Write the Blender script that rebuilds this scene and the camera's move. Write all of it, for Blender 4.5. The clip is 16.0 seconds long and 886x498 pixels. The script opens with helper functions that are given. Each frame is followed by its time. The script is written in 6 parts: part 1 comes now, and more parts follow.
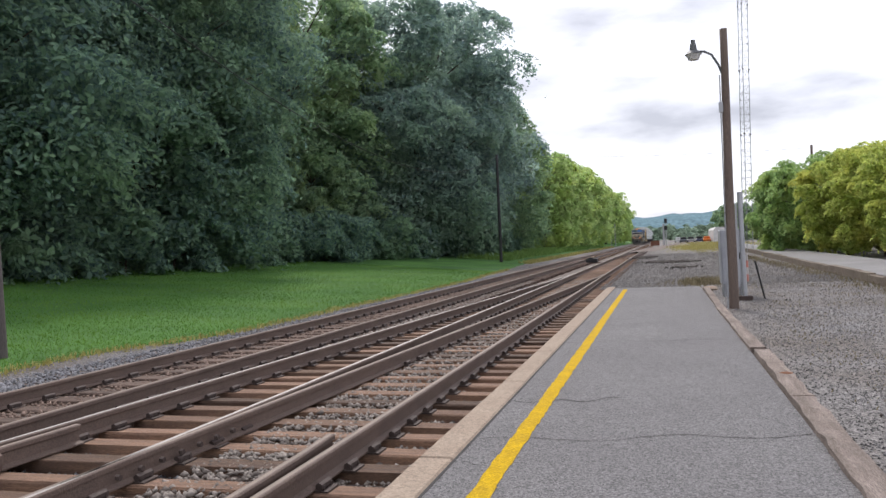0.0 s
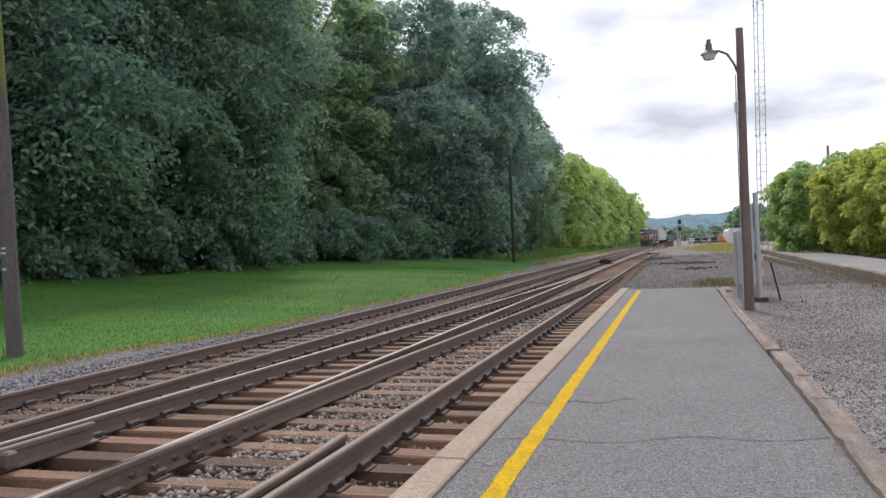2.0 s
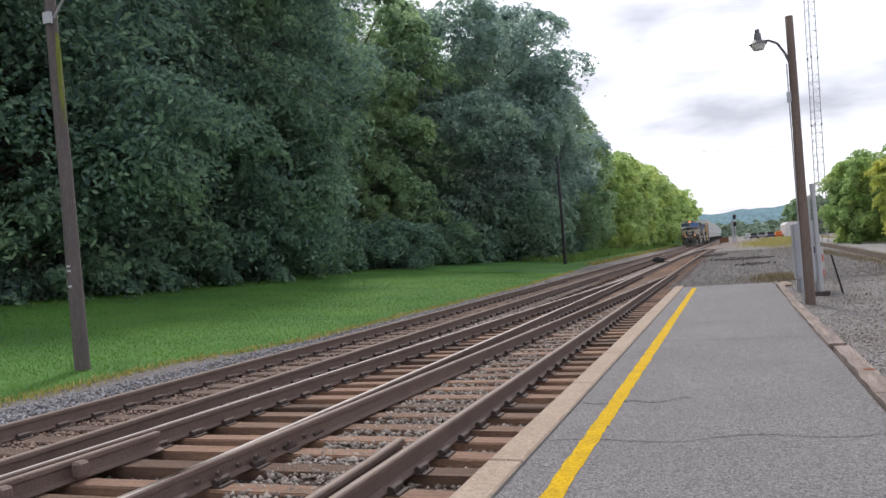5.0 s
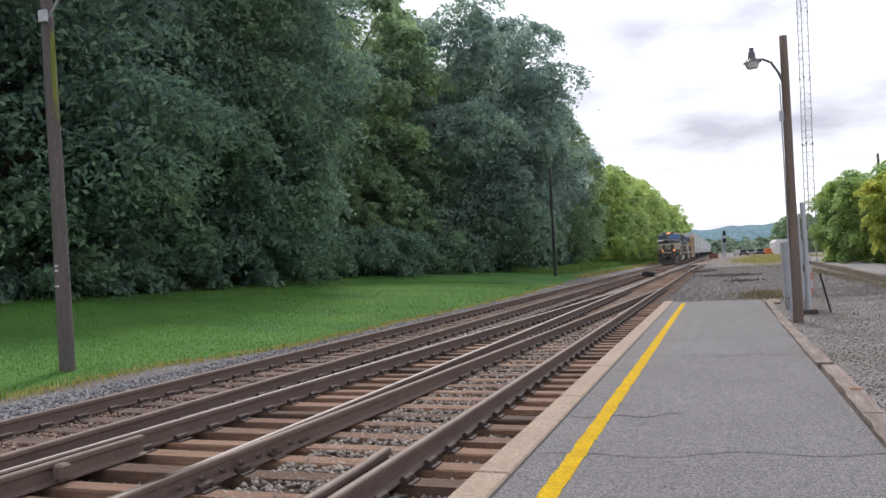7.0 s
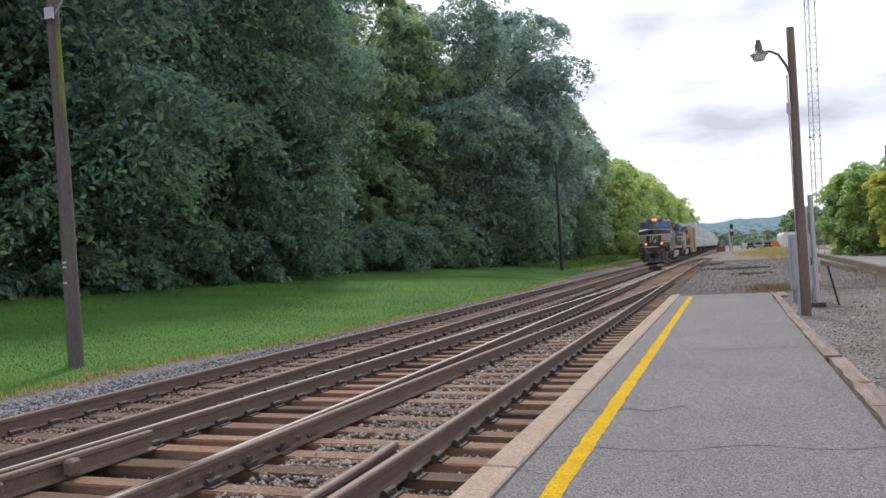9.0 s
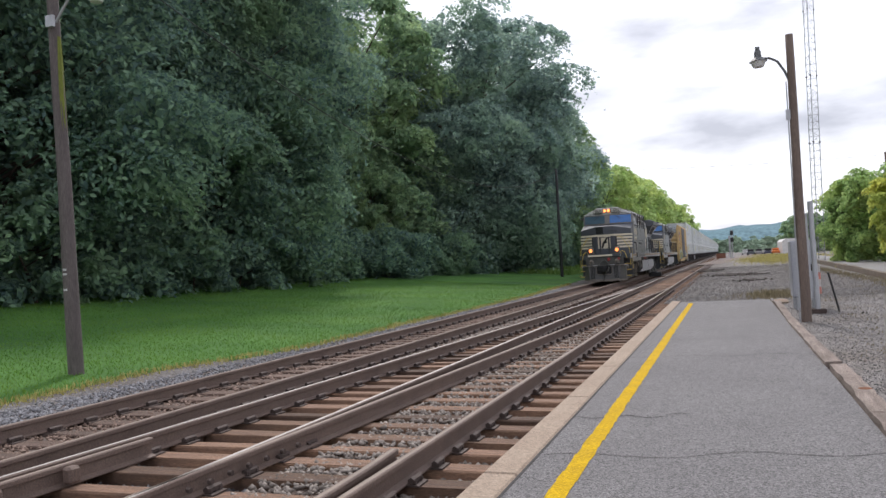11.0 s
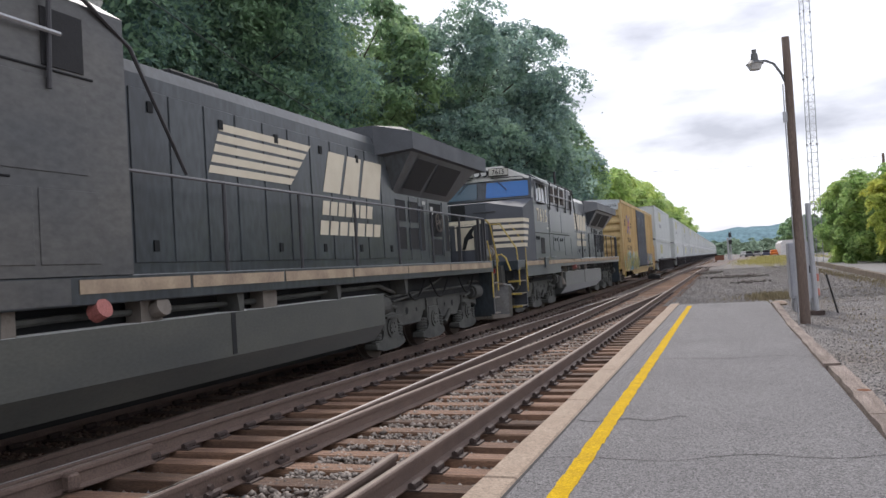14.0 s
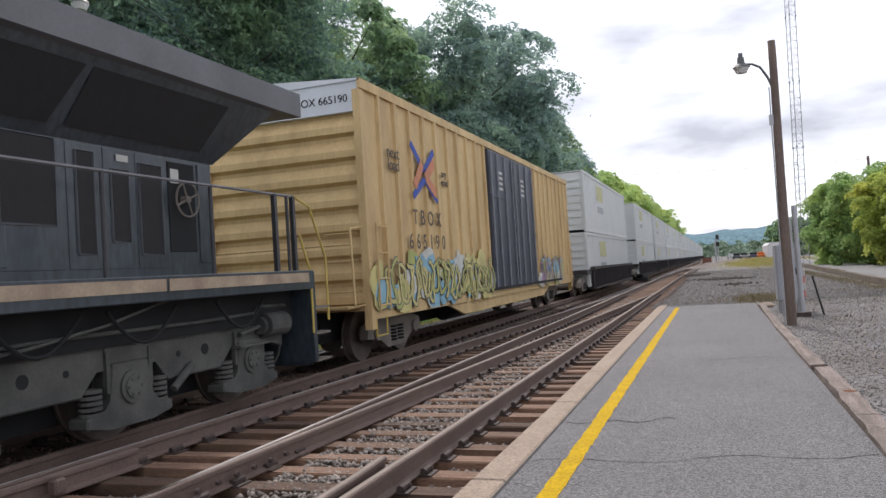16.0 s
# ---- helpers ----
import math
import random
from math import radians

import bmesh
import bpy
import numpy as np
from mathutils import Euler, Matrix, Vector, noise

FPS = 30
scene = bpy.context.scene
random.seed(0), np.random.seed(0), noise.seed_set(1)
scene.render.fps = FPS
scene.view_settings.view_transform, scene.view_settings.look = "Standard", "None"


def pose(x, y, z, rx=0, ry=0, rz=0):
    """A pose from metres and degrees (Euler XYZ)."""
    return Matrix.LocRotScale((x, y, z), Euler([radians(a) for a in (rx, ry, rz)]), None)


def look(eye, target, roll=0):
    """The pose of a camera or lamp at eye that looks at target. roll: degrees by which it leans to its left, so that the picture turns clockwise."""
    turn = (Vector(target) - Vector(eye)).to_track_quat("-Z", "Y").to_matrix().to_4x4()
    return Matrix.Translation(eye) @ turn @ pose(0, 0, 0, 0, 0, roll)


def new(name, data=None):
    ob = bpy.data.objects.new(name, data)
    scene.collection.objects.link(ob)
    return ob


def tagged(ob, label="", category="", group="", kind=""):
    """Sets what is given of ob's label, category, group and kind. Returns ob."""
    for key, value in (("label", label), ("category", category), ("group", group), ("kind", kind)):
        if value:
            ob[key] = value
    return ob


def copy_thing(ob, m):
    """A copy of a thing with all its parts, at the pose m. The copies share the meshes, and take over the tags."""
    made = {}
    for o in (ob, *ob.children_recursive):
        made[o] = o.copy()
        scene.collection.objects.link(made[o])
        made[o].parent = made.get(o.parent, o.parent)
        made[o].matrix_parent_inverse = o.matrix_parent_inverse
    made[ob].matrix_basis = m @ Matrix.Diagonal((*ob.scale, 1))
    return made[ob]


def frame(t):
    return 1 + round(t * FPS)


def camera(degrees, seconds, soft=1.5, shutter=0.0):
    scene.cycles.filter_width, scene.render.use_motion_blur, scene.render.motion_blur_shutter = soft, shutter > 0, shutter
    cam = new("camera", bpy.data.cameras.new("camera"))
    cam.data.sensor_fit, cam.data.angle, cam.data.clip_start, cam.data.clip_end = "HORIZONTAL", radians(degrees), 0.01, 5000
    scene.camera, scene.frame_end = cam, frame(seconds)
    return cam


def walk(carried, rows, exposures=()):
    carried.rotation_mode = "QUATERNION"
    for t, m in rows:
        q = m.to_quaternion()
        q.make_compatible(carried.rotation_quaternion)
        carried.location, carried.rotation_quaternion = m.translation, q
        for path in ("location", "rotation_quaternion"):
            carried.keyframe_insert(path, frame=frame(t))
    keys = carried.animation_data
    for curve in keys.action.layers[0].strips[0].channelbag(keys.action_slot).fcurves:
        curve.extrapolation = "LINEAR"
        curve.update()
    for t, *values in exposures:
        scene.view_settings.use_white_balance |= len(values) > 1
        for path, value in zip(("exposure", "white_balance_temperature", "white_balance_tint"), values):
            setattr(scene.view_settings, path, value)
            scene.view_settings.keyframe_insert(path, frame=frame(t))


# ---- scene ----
cam = camera(60.1, 16.0)
PATH = [
    (0, (0.013, 0.017, 1.438), (-0.538, 1.94, 1.434), -2.5),
    (0.5, (0.0, 0.039, 1.437), (-0.554, 1.961, 1.431), -2.2),
    (1, (0.001, 0.046, 1.434), (-0.562, 1.965, 1.421), -2.4),
    (1.5, (0.003, 0.035, 1.436), (-0.567, 1.952, 1.427), -2.3),
    (2, (0.0, 0.037, 1.435), (-0.583, 1.951, 1.433), -2.3),
    (2.5, (-0.001, 0.039, 1.434), (-0.647, 1.931, 1.436), -2.6),
    (3, (0.01, 0.026, 1.433), (-0.686, 1.901, 1.432), -3.1),
    (3.5, (0.009, 0.026, 1.431), (-0.725, 1.886, 1.437), -3.9),
    (4, (0.013, 0.001, 1.425), (-0.695, 1.871, 1.435), -4.4),
    (6.5, (0.002, 0.027, 1.423), (-0.704, 1.898, 1.463), -3.9),
    (7, (-0.002, 0.021, 1.429), (-0.683, 1.901, 1.469), -2.8),
    (7.5, (-0.003, 0.024, 1.425), (-0.679, 1.906, 1.446), -2.8),
    (8, (0.001, 0.025, 1.43), (-0.687, 1.903, 1.444), -2.8),
    (8.5, (0.003, 0.027, 1.426), (-0.694, 1.902, 1.447), -2.9),
    (9, (-0.002, 0.019, 1.429), (-0.699, 1.893, 1.456), -3.1),
    (11.5, (0.004, 0.017, 1.427), (-0.694, 1.891, 1.475), -3.2),
    (12, (0.005, 0.018, 1.431), (-0.693, 1.892, 1.481), -3.3),
    (12.5, (0.0, 0.033, 1.425), (-0.693, 1.909, 1.475), -3.4),
    (13, (0.001, 0.027, 1.428), (-0.692, 1.903, 1.478), -3.3),
    (13.5, (0.004, 0.021, 1.429), (-0.691, 1.895, 1.48), -3.4),
    (14, (0.007, 0.007, 1.434), (-0.686, 1.883, 1.488), -3.5),
    (14.5, (0.002, 0.027, 1.427), (-0.688, 1.904, 1.484), -3.5),
    (15, (0.005, 0.001, 1.434), (-0.681, 1.879, 1.492), -3.4),
    (15.5, (0.008, 0.017, 1.431), (-0.67, 1.898, 1.489), -3.5),
    (16, (0.01, 0.007, 1.432), (-0.655, 1.892, 1.491), -3.6),
]
walk(cam, [(t, look(e, g, r)) for t, e, g, r in PATH], [(0.0, 0.06, 6300, 14), (16.0, 0.06, 6300, 14)])

# ---- world, sun, exposure ----
world = bpy.data.worlds.new("sky")
scene.world = world
world.use_nodes = True
wn, wl = world.node_tree.nodes, world.node_tree.links
wn.clear()
w_out = wn.new("ShaderNodeOutputWorld")
w_bg = wn.new("ShaderNodeBackground")
w_sky = wn.new("ShaderNodeTexSky")
w_sky.sky_type, w_sky.sun_disc = 'NISHITA', False
w_sky.sun_elevation, w_sky.sun_rotation = radians(48), radians(-18)
w_sky.air_density, w_sky.dust_density = 1.0, 2.0
w_co = wn.new("ShaderNodeTexCoord")
w_map = wn.new("ShaderNodeMapping")
w_map.inputs["Scale"].default_value = (1.0, 1.0, 3.2)
w_map.inputs["Location"].default_value = (0.35, 0.2, 0.55)
w_n1 = wn.new("ShaderNodeTexNoise")
w_n1.inputs["Scale"].default_value, w_n1.inputs["Detail"].default_value = 2.6, 7
w_n1.inputs["Roughness"].default_value = 0.52
w_ramp = wn.new("ShaderNodeValToRGB")
w_ramp.color_ramp.elements[0].position, w_ramp.color_ramp.elements[0].color = 0.36, (6.2, 6.4, 7.0, 1)
w_ramp.color_ramp.elements[1].position, w_ramp.color_ramp.elements[1].color = 0.50, (12.2, 12.4, 12.9, 1)
w_mix = wn.new("ShaderNodeMix")
w_mix.data_type = 'RGBA'
w_mix.inputs[0].default_value = 0.86
wl.new(w_co.outputs["Generated"], w_map.inputs["Vector"])
wl.new(w_map.outputs[0], w_n1.inputs["Vector"])
wl.new(w_n1.outputs[0], w_ramp.inputs[0])
wl.new(w_sky.outputs[0], w_mix.inputs[6])
wl.new(w_ramp.outputs[0], w_mix.inputs[7])
wl.new(w_mix.outputs[2], w_bg.inputs["Color"])
w_bg.inputs["Strength"].default_value = 0.1
wl.new(w_bg.outputs[0], w_out.inputs[0])

sun_data = bpy.data.lights.new("sun", 'SUN')
sun_data.energy, sun_data.angle, sun_data.color = 2.5, radians(8), (1.0, 0.94, 0.85)
sun = new("sun", sun_data)
sun.matrix_world = look((-20.7, 63.6, 74.3), (0, 0, 0))


# ---- materials ----
def mat(name, color, rough=0.7, metal=0.0, var=0.25, scale=3.0, fine=60.0, bump=0.3, tint=None, spec=0.5, rand=0.0, grain=1.0, speckle=0.0, cell=100.0, stretch=None):
    """A surface with a coarse and a fine variation, and a fine relief."""
    m = bpy.data.materials.new(name)
    m.use_nodes = True
    n, l = m.node_tree.nodes, m.node_tree.links
    b = n["Principled BSDF"]
    co = n.new("ShaderNodeTexCoord")
    a, f = n.new("ShaderNodeTexNoise"), n.new("ShaderNodeTexNoise")
    a.inputs["Scale"].default_value, a.inputs["Detail"].default_value = scale, 5
    f.inputs["Scale"].default_value, f.inputs["Detail"].default_value = fine, 4
    vec = co.outputs["Object"]
    if stretch:
        mp = n.new("ShaderNodeMapping")
        mp.inputs["Scale"].default_value = stretch
        l.new(vec, mp.inputs[0])
        vec = mp.outputs[0]
    l.new(vec, a.inputs["Vector"])
    l.new(vec, f.inputs["Vector"])
    t = tint or [c * 0.45 for c in color]
    r1 = n.new("ShaderNodeMapRange")
    r1.inputs[1].default_value, r1.inputs[2].default_value = 0.3, 0.72
    r1.inputs[4].default_value = min(1.0, var * 2.2)
    l.new(a.outputs[0], r1.inputs[0])
    m1 = n.new("ShaderNodeMix")
    m1.data_type = 'RGBA'
    m1.inputs[6].default_value, m1.inputs[7].default_value = (*color, 1), (*t, 1)
    l.new(r1.outputs[0], m1.inputs[0])
    v = n.new("ShaderNodeMapRange")
    v.inputs[1].default_value, v.inputs[2].default_value = 0.3, 0.7
    v.inputs[3].default_value, v.inputs[4].default_value = 1 - var * grain, 1 + var * grain * 0.7
    l.new(f.outputs[0], v.inputs[0])
    last = v.outputs[0]
    if speckle:
        vo = n.new("ShaderNodeTexVoronoi")
        vo.inputs["Scale"].default_value = cell
        l.new(vec, vo.inputs["Vector"])
        sc = n.new("ShaderNodeSeparateColor")
        l.new(vo.outputs["Color"], sc.inputs[0])
        sr = n.new("ShaderNodeMapRange")
        sr.inputs[3].default_value, sr.inputs[4].default_value = 1 - speckle, 1 + speckle
        l.new(sc.outputs[0], sr.inputs[0])
        sm = n.new("ShaderNodeMath")
        sm.operation = 'MULTIPLY'
        l.new(last, sm.inputs[0])
        l.new(sr.outputs[0], sm.inputs[1])
        last = sm.outputs[0]
    if rand:
        inf = n.new("ShaderNodeObjectInfo")
        rr = n.new("ShaderNodeMapRange")
        rr.inputs[3].default_value, rr.inputs[4].default_value = 1 - rand, 1 + rand
        l.new(inf.outputs["Random"], rr.inputs[0])
        mm = n.new("ShaderNodeMath")
        mm.operation = 'MULTIPLY'
        l.new(last, mm.inputs[0])
        l.new(rr.outputs[0], mm.inputs[1])
        last = mm.outputs[0]
    m2 = n.new("ShaderNodeVectorMath")
    m2.operation = 'SCALE'
    l.new(m1.outputs[2], m2.inputs[0])
    l.new(last, m2.inputs["Scale"])
    l.new(m2.outputs[0], b.inputs["Base Color"])
    b.inputs["Roughness"].default_value, b.inputs["Metallic"].default_value = rough, metal
    b.inputs["Specular IOR Level"].default_value = spec
    if bump:
        bp = n.new("ShaderNodeBump")
        bp.inputs["Strength"].default_value, bp.inputs["Distance"].default_value = bump, 0.01
        l.new(f.outputs[0], bp.inputs["Height"])
        l.new(bp.outputs[0], b.inputs["Normal"])
    return m


def island_mat(name, dark, light, rough=0.85, through_light=0.0, spec=0.3, patch=0.0, warm=None):
    """For heaps of small separate pieces: each piece gets its own shade."""
    m = bpy.data.materials.new(name)
    m.use_nodes = True
    n, l = m.node_tree.nodes, m.node_tree.links
    b = n["Principled BSDF"]
    g = n.new("ShaderNodeNewGeometry")
    r = n.new("ShaderNodeValToRGB")
    r.color_ramp.elements[0].color, r.color_ramp.elements[1].color = (*dark, 1), (*light, 1)
    l.new(g.outputs["Random Per Island"], r.inputs[0])
    col = r.outputs[0]
    if patch:
        co, no = n.new("ShaderNodeTexCoord"), n.new("ShaderNodeTexNoise")
        no.inputs["Scale"].default_value, no.inputs["Detail"].default_value = patch, 3
        l.new(co.outputs["Object"], no.inputs["Vector"])
        mr, mx = n.new("ShaderNodeMapRange"), n.new("ShaderNodeMix")
        mr.inputs[1].default_value, mr.inputs[2].default_value = 0.46, 0.66
        mx.data_type = 'RGBA'
        mx.inputs[7].default_value = (*(warm or light), 1)
        mr.inputs[4].default_value = 0.7
        l.new(no.outputs[0], mr.inputs[0])
        l.new(mr.outputs[0], mx.inputs[0])
        l.new(col, mx.inputs[6])
        col = mx.outputs[2]
    l.new(col, b.inputs["Base Color"])
    b.inputs["Roughness"].default_value = rough
    b.inputs["Specular IOR Level"].default_value = spec
    if through_light:
        tr, ad = n.new("ShaderNodeBsdfTranslucent"), n.new("ShaderNodeMixShader")
        ad.inputs[0].default_value = through_light
        l.new(col, tr.inputs[0])
        l.new(b.outputs[0], ad.inputs[1])
        l.new(tr.outputs[0], ad.inputs[2])
        l.new(ad.outputs[0], n["Material Output"].inputs[0])
    return m


def glow(name, color, strength):
    m = bpy.data.materials.new(name)
    m.use_nodes = True
    b = m.node_tree.nodes["Principled BSDF"]
    b.inputs["Base Color"].default_value = (*color, 1)
    b.inputs["Emission Color"].default_value = (*color, 1)
    b.inputs["Emission Strength"].default_value = strength
    return m


M_ASPHALT = mat("worn_asphalt", (0.188, 0.182, 0.184), 0.9, 0, 0.35, 0.7, 150, 1.0, (0.15, 0.143, 0.147), speckle=0.6, cell=105)
M_KERB = mat("weathered_concrete_kerb", (0.35, 0.275, 0.21), 0.9, 0, 0.28, 2.2, 120, 0.5, (0.27, 0.20, 0.15), speckle=0.2, cell=60)
M_YELLOW = mat("worn_yellow_paint", (0.60, 0.38, 0.004), 0.85, 0, 0.3, 4, 160, 0.6, (0.42, 0.27, 0.02), spec=0.12, speckle=0.25, cell=85)
M_CRACK = mat("dark_crack", (0.06, 0.055, 0.055), 0.95)
M_TIMBER = mat("grey_weathered_timber", (0.29, 0.235, 0.205), 0.9, 0, 0.45, 3, 40, 1.0, (0.14, 0.108, 0.09), rand=0.15, stretch=(5, 0.5, 5))
M_BALLAST = mat("ballast_bed", (0.19, 0.155, 0.135), 0.95, 0, 0.45, 1.2, 38, 1.0, (0.125, 0.09, 0.075))
M_GRAVEL = mat("grey_gravel", (0.205, 0.197, 0.195), 0.95, 0, 0.45, 0.5, 55, 1.0, (0.135, 0.112, 0.094), speckle=0.6, cell=48)
M_STONES = island_mat("ballast_stones", (0.11, 0.09, 0.078), (0.35, 0.31, 0.275))
M_STONES_G = island_mat("grey_stones", (0.10, 0.10, 0.108), (0.28, 0.28, 0.30))
M_STONES_R = island_mat("reddish_stones", (0.12, 0.078, 0.06), (0.29, 0.21, 0.17))
M_STONES_Y = island_mat("yard_stone_mix", (0.10, 0.094, 0.093), (0.29, 0.28, 0.275))
M_TIE = mat("reddish_brown_tie", (0.235, 0.138, 0.086), 0.85, 0, 0.4, 3, 40, 1.0, (0.115, 0.07, 0.052), rand=0.5, stretch=(0.6, 5, 5))
M_TIE_FAR = mat("dusty_brown_tie", (0.15, 0.098, 0.075), 0.9, 0, 0.35, 3, 40, 0.8, (0.085, 0.06, 0.05), rand=0.25, stretch=(0.6, 5, 5))
M_RAIL = mat("brown_rusty_rail", (0.155, 0.107, 0.086), 0.7, 0, 0.3, 4, 70, 0.5, (0.105, 0.072, 0.06))
M_HEAD = mat("polished_rail_head", (0.46, 0.43, 0.41), 0.62, 0.25, 0.12, 4, 80, 0.05)
M_DULLHEAD = mat("dull_rail_head", (0.27, 0.215, 0.18), 0.75, 0.1, 0.2, 4, 80, 0.1)
M_PLATE = mat("dark_rusty_steel", (0.075, 0.052, 0.045), 0.8, 0.0, 0.3, 6, 60, 0.4)
# coarse dark patches in the grass colour imitate dappled sun
M_GRASS = mat("dappled_mown_grass", (0.09, 0.21, 0.04), 0.9, 0, 0.45, 0.28, 26, 1.0, (0.04, 0.11, 0.03), spec=0.2)
M_BLADES = island_mat("grass_blades", (0.062, 0.155, 0.022), (0.13, 0.27, 0.043), 0.7, 0.4, 0.3, 0.4, (0.175, 0.29, 0.048))
M_DRY = island_mat("dry_grass_blades", (0.24, 0.22, 0.06), (0.52, 0.46, 0.18), 0.8, 0.3)
M_DRYB = island_mat("brown_dry_weeds", (0.12, 0.10, 0.06), (0.30, 0.255, 0.16), 0.9, 0.2)
M_KERB2 = mat("crumbling_brown_kerb", (0.22, 0.175, 0.135), 0.95, 0, 0.4, 1.5, 60, 0.8, (0.13, 0.10, 0.075))
M_ROUGH = island_mat("pale_rough_grass", (0.10, 0.20, 0.045), (0.24, 0.35, 0.10), 0.8, 0.35)
M_BARK = mat("tree_bark", (0.10, 0.075, 0.058), 0.95, 0, 0.35, 3, 25, 0.9)
M_POLE = mat("old_wooden_pole", (0.128, 0.108, 0.104), 0.9, 0, 0.35, 2, 25, 0.6, (0.072, 0.06, 0.058), stretch=(4, 4, 0.4))
M_POLE2 = mat("brown_wooden_pole", (0.175, 0.13, 0.105), 0.85, 0, 0.3, 2, 25, 0.6, (0.095, 0.07, 0.06), stretch=(4, 4, 0.4))
M_GALV = mat("galvanised_steel", (0.42, 0.43, 0.45), 0.5, 0.4, 0.12, 3, 60, 0.1)
M_GREYBOX = mat("grey_painted_cabinet", (0.36, 0.37, 0.40), 0.6, 0.1, 0.12, 2, 50, 0.1)
M_HOOD = mat("dark_grey_lamp_hood", (0.13, 0.135, 0.14), 0.55, 0.3, 0.15, 3, 60, 0.1)
M_DARKM = mat("dark_metal", (0.03, 0.03, 0.032), 0.6, 0.3, 0.2)
# near leaves: darker set whose bluish dark end stands in for shadow haze
M_LEAF = [island_mat("haze_blue_dark_leaves", (0.11, 0.185, 0.185), (0.27, 0.41, 0.265), 0.6, 0.52, 0.25, 0.22, (0.25, 0.375, 0.19)),
          island_mat("mid_leaves", (0.21, 0.33, 0.22), (0.43, 0.58, 0.33), 0.6, 0.55, 0.25, 0.25, (0.38, 0.50, 0.21)),
          # far leaves: sunlight and haze are lifted into this base colour
          island_mat("sun_haze_pale_leaves", (0.36, 0.50, 0.20), (0.62, 0.76, 0.34), 0.7, 0.55, 0.25, 0.25, (0.66, 0.75, 0.24)),
          island_mat("yellow_green_leaves", (0.36, 0.46, 0.12), (0.64, 0.70, 0.20), 0.7, 0.58, 0.25, 0.4, (0.72, 0.70, 0.18)),
          # big tree's leaf colour made paler and bluer to imitate its haze
          island_mat("haze_paled_blue_leaves", (0.20, 0.29, 0.30), (0.42, 0.56, 0.45), 0.6, 0.6, 0.2, 0.2, (0.32, 0.45, 0.29)),
          island_mat("fresh_green_leaves", (0.24, 0.38, 0.15), (0.50, 0.66, 0.27), 0.7, 0.58, 0.25, 0.4, (0.56, 0.66, 0.22))]
# ridge colour shifted to blue to stand in for haze
M_HILL = mat("haze_blue_wooded_ridge", (0.17, 0.26, 0.30), 1.0, 0, 0.3, 0.012, 0.08, 0, (0.13, 0.205, 0.225), spec=0)
# pale greens carry the valley haze in the woods' base colour
M_WOODS = island_mat("haze_pale_woods", (0.24, 0.33, 0.25), (0.36, 0.45, 0.33), 1.0, 0, 0)


# ---- mesh helpers ----
def finish(name, bm, material, parent=None, label="", smooth=False):
    me = bpy.data.meshes.new(name)
    bmesh.ops.recalc_face_normals(bm, faces=bm.faces)
    bm.to_mesh(me)
    bm.free()
    for m in (material if isinstance(material, (list, tuple)) else [material]):
        me.materials.append(m)
    if smooth:
        me.polygons.foreach_set("use_smooth", [True] * len(me.polygons))
    ob = new(name, me)
    if parent:
        ob.parent = parent
    if label:
        ob["label"] = label
    return ob


def part(name, bm, material, parent, label="", smooth=False):
    return finish(name, bm, material, parent, label, smooth)


def box(bm, x0, x1, y0, y1, z0, z1, bevel=0.0):
    r = bmesh.ops.create_cube(bm, size=1.0)
    for v in r["verts"]:
        v.co = Vector(((x0 + x1) / 2 + v.co.x * (x1 - x0), (y0 + y1) / 2 + v.co.y * (y1 - y0), (z0 + z1) / 2 + v.co.z * (z1 - z0)))
    if bevel:
        es = {e for v in r["verts"] for e in v.link_edges}
        bmesh.ops.bevel(bm, geom=list(es), offset=bevel, segments=1, affect='EDGES')
    return bm


def B(*a, bevel=0.0):
    return box(bmesh.new(), *a, bevel=bevel)


def rod(bm, p, q, r, r2=None, n=8):
    p, q = Vector(p), Vector(q)
    d = q - p
    m = Matrix.Translation((p + q) / 2) @ d.to_track_quat('Z', 'Y').to_matrix().to_4x4()
    bmesh.ops.create_cone(bm, cap_ends=True, segments=n, radius1=r, radius2=r if r2 is None else r2, depth=d.length, matrix=m)
    return bm


def tube(bm, pts, r, n=6):
    """A bent rod of one skin through the points."""
    pts = [Vector(p) for p in pts]
    last, rings = None, []
    for i, p in enumerate(pts):
        d = (pts[min(i + 1, len(pts) - 1)] - pts[max(i - 1, 0)]).normalized()
        u = d.orthogonal().normalized() if last is None else (last - d * last.dot(d)).normalized()
        last, w = u, d.cross(u)
        rings.append([bm.verts.new(p + (u * math.cos(math.tau * k / n) + w * math.sin(math.tau * k / n)) * r) for k in range(n)])
    for a, b in zip(rings, rings[1:]):
        for k in range(n):
            bm.faces.new((a[k], a[(k + 1) % n], b[(k + 1) % n], b[k]))
    bm.faces.new(rings[0])
    bm.faces.new(rings[-1][::-1])
    return bm


def hull(pts):
    bm = bmesh.new()
    for p in pts:
        bm.verts.new(p)
    bmesh.ops.convex_hull(bm, input=bm.verts)
    return bm


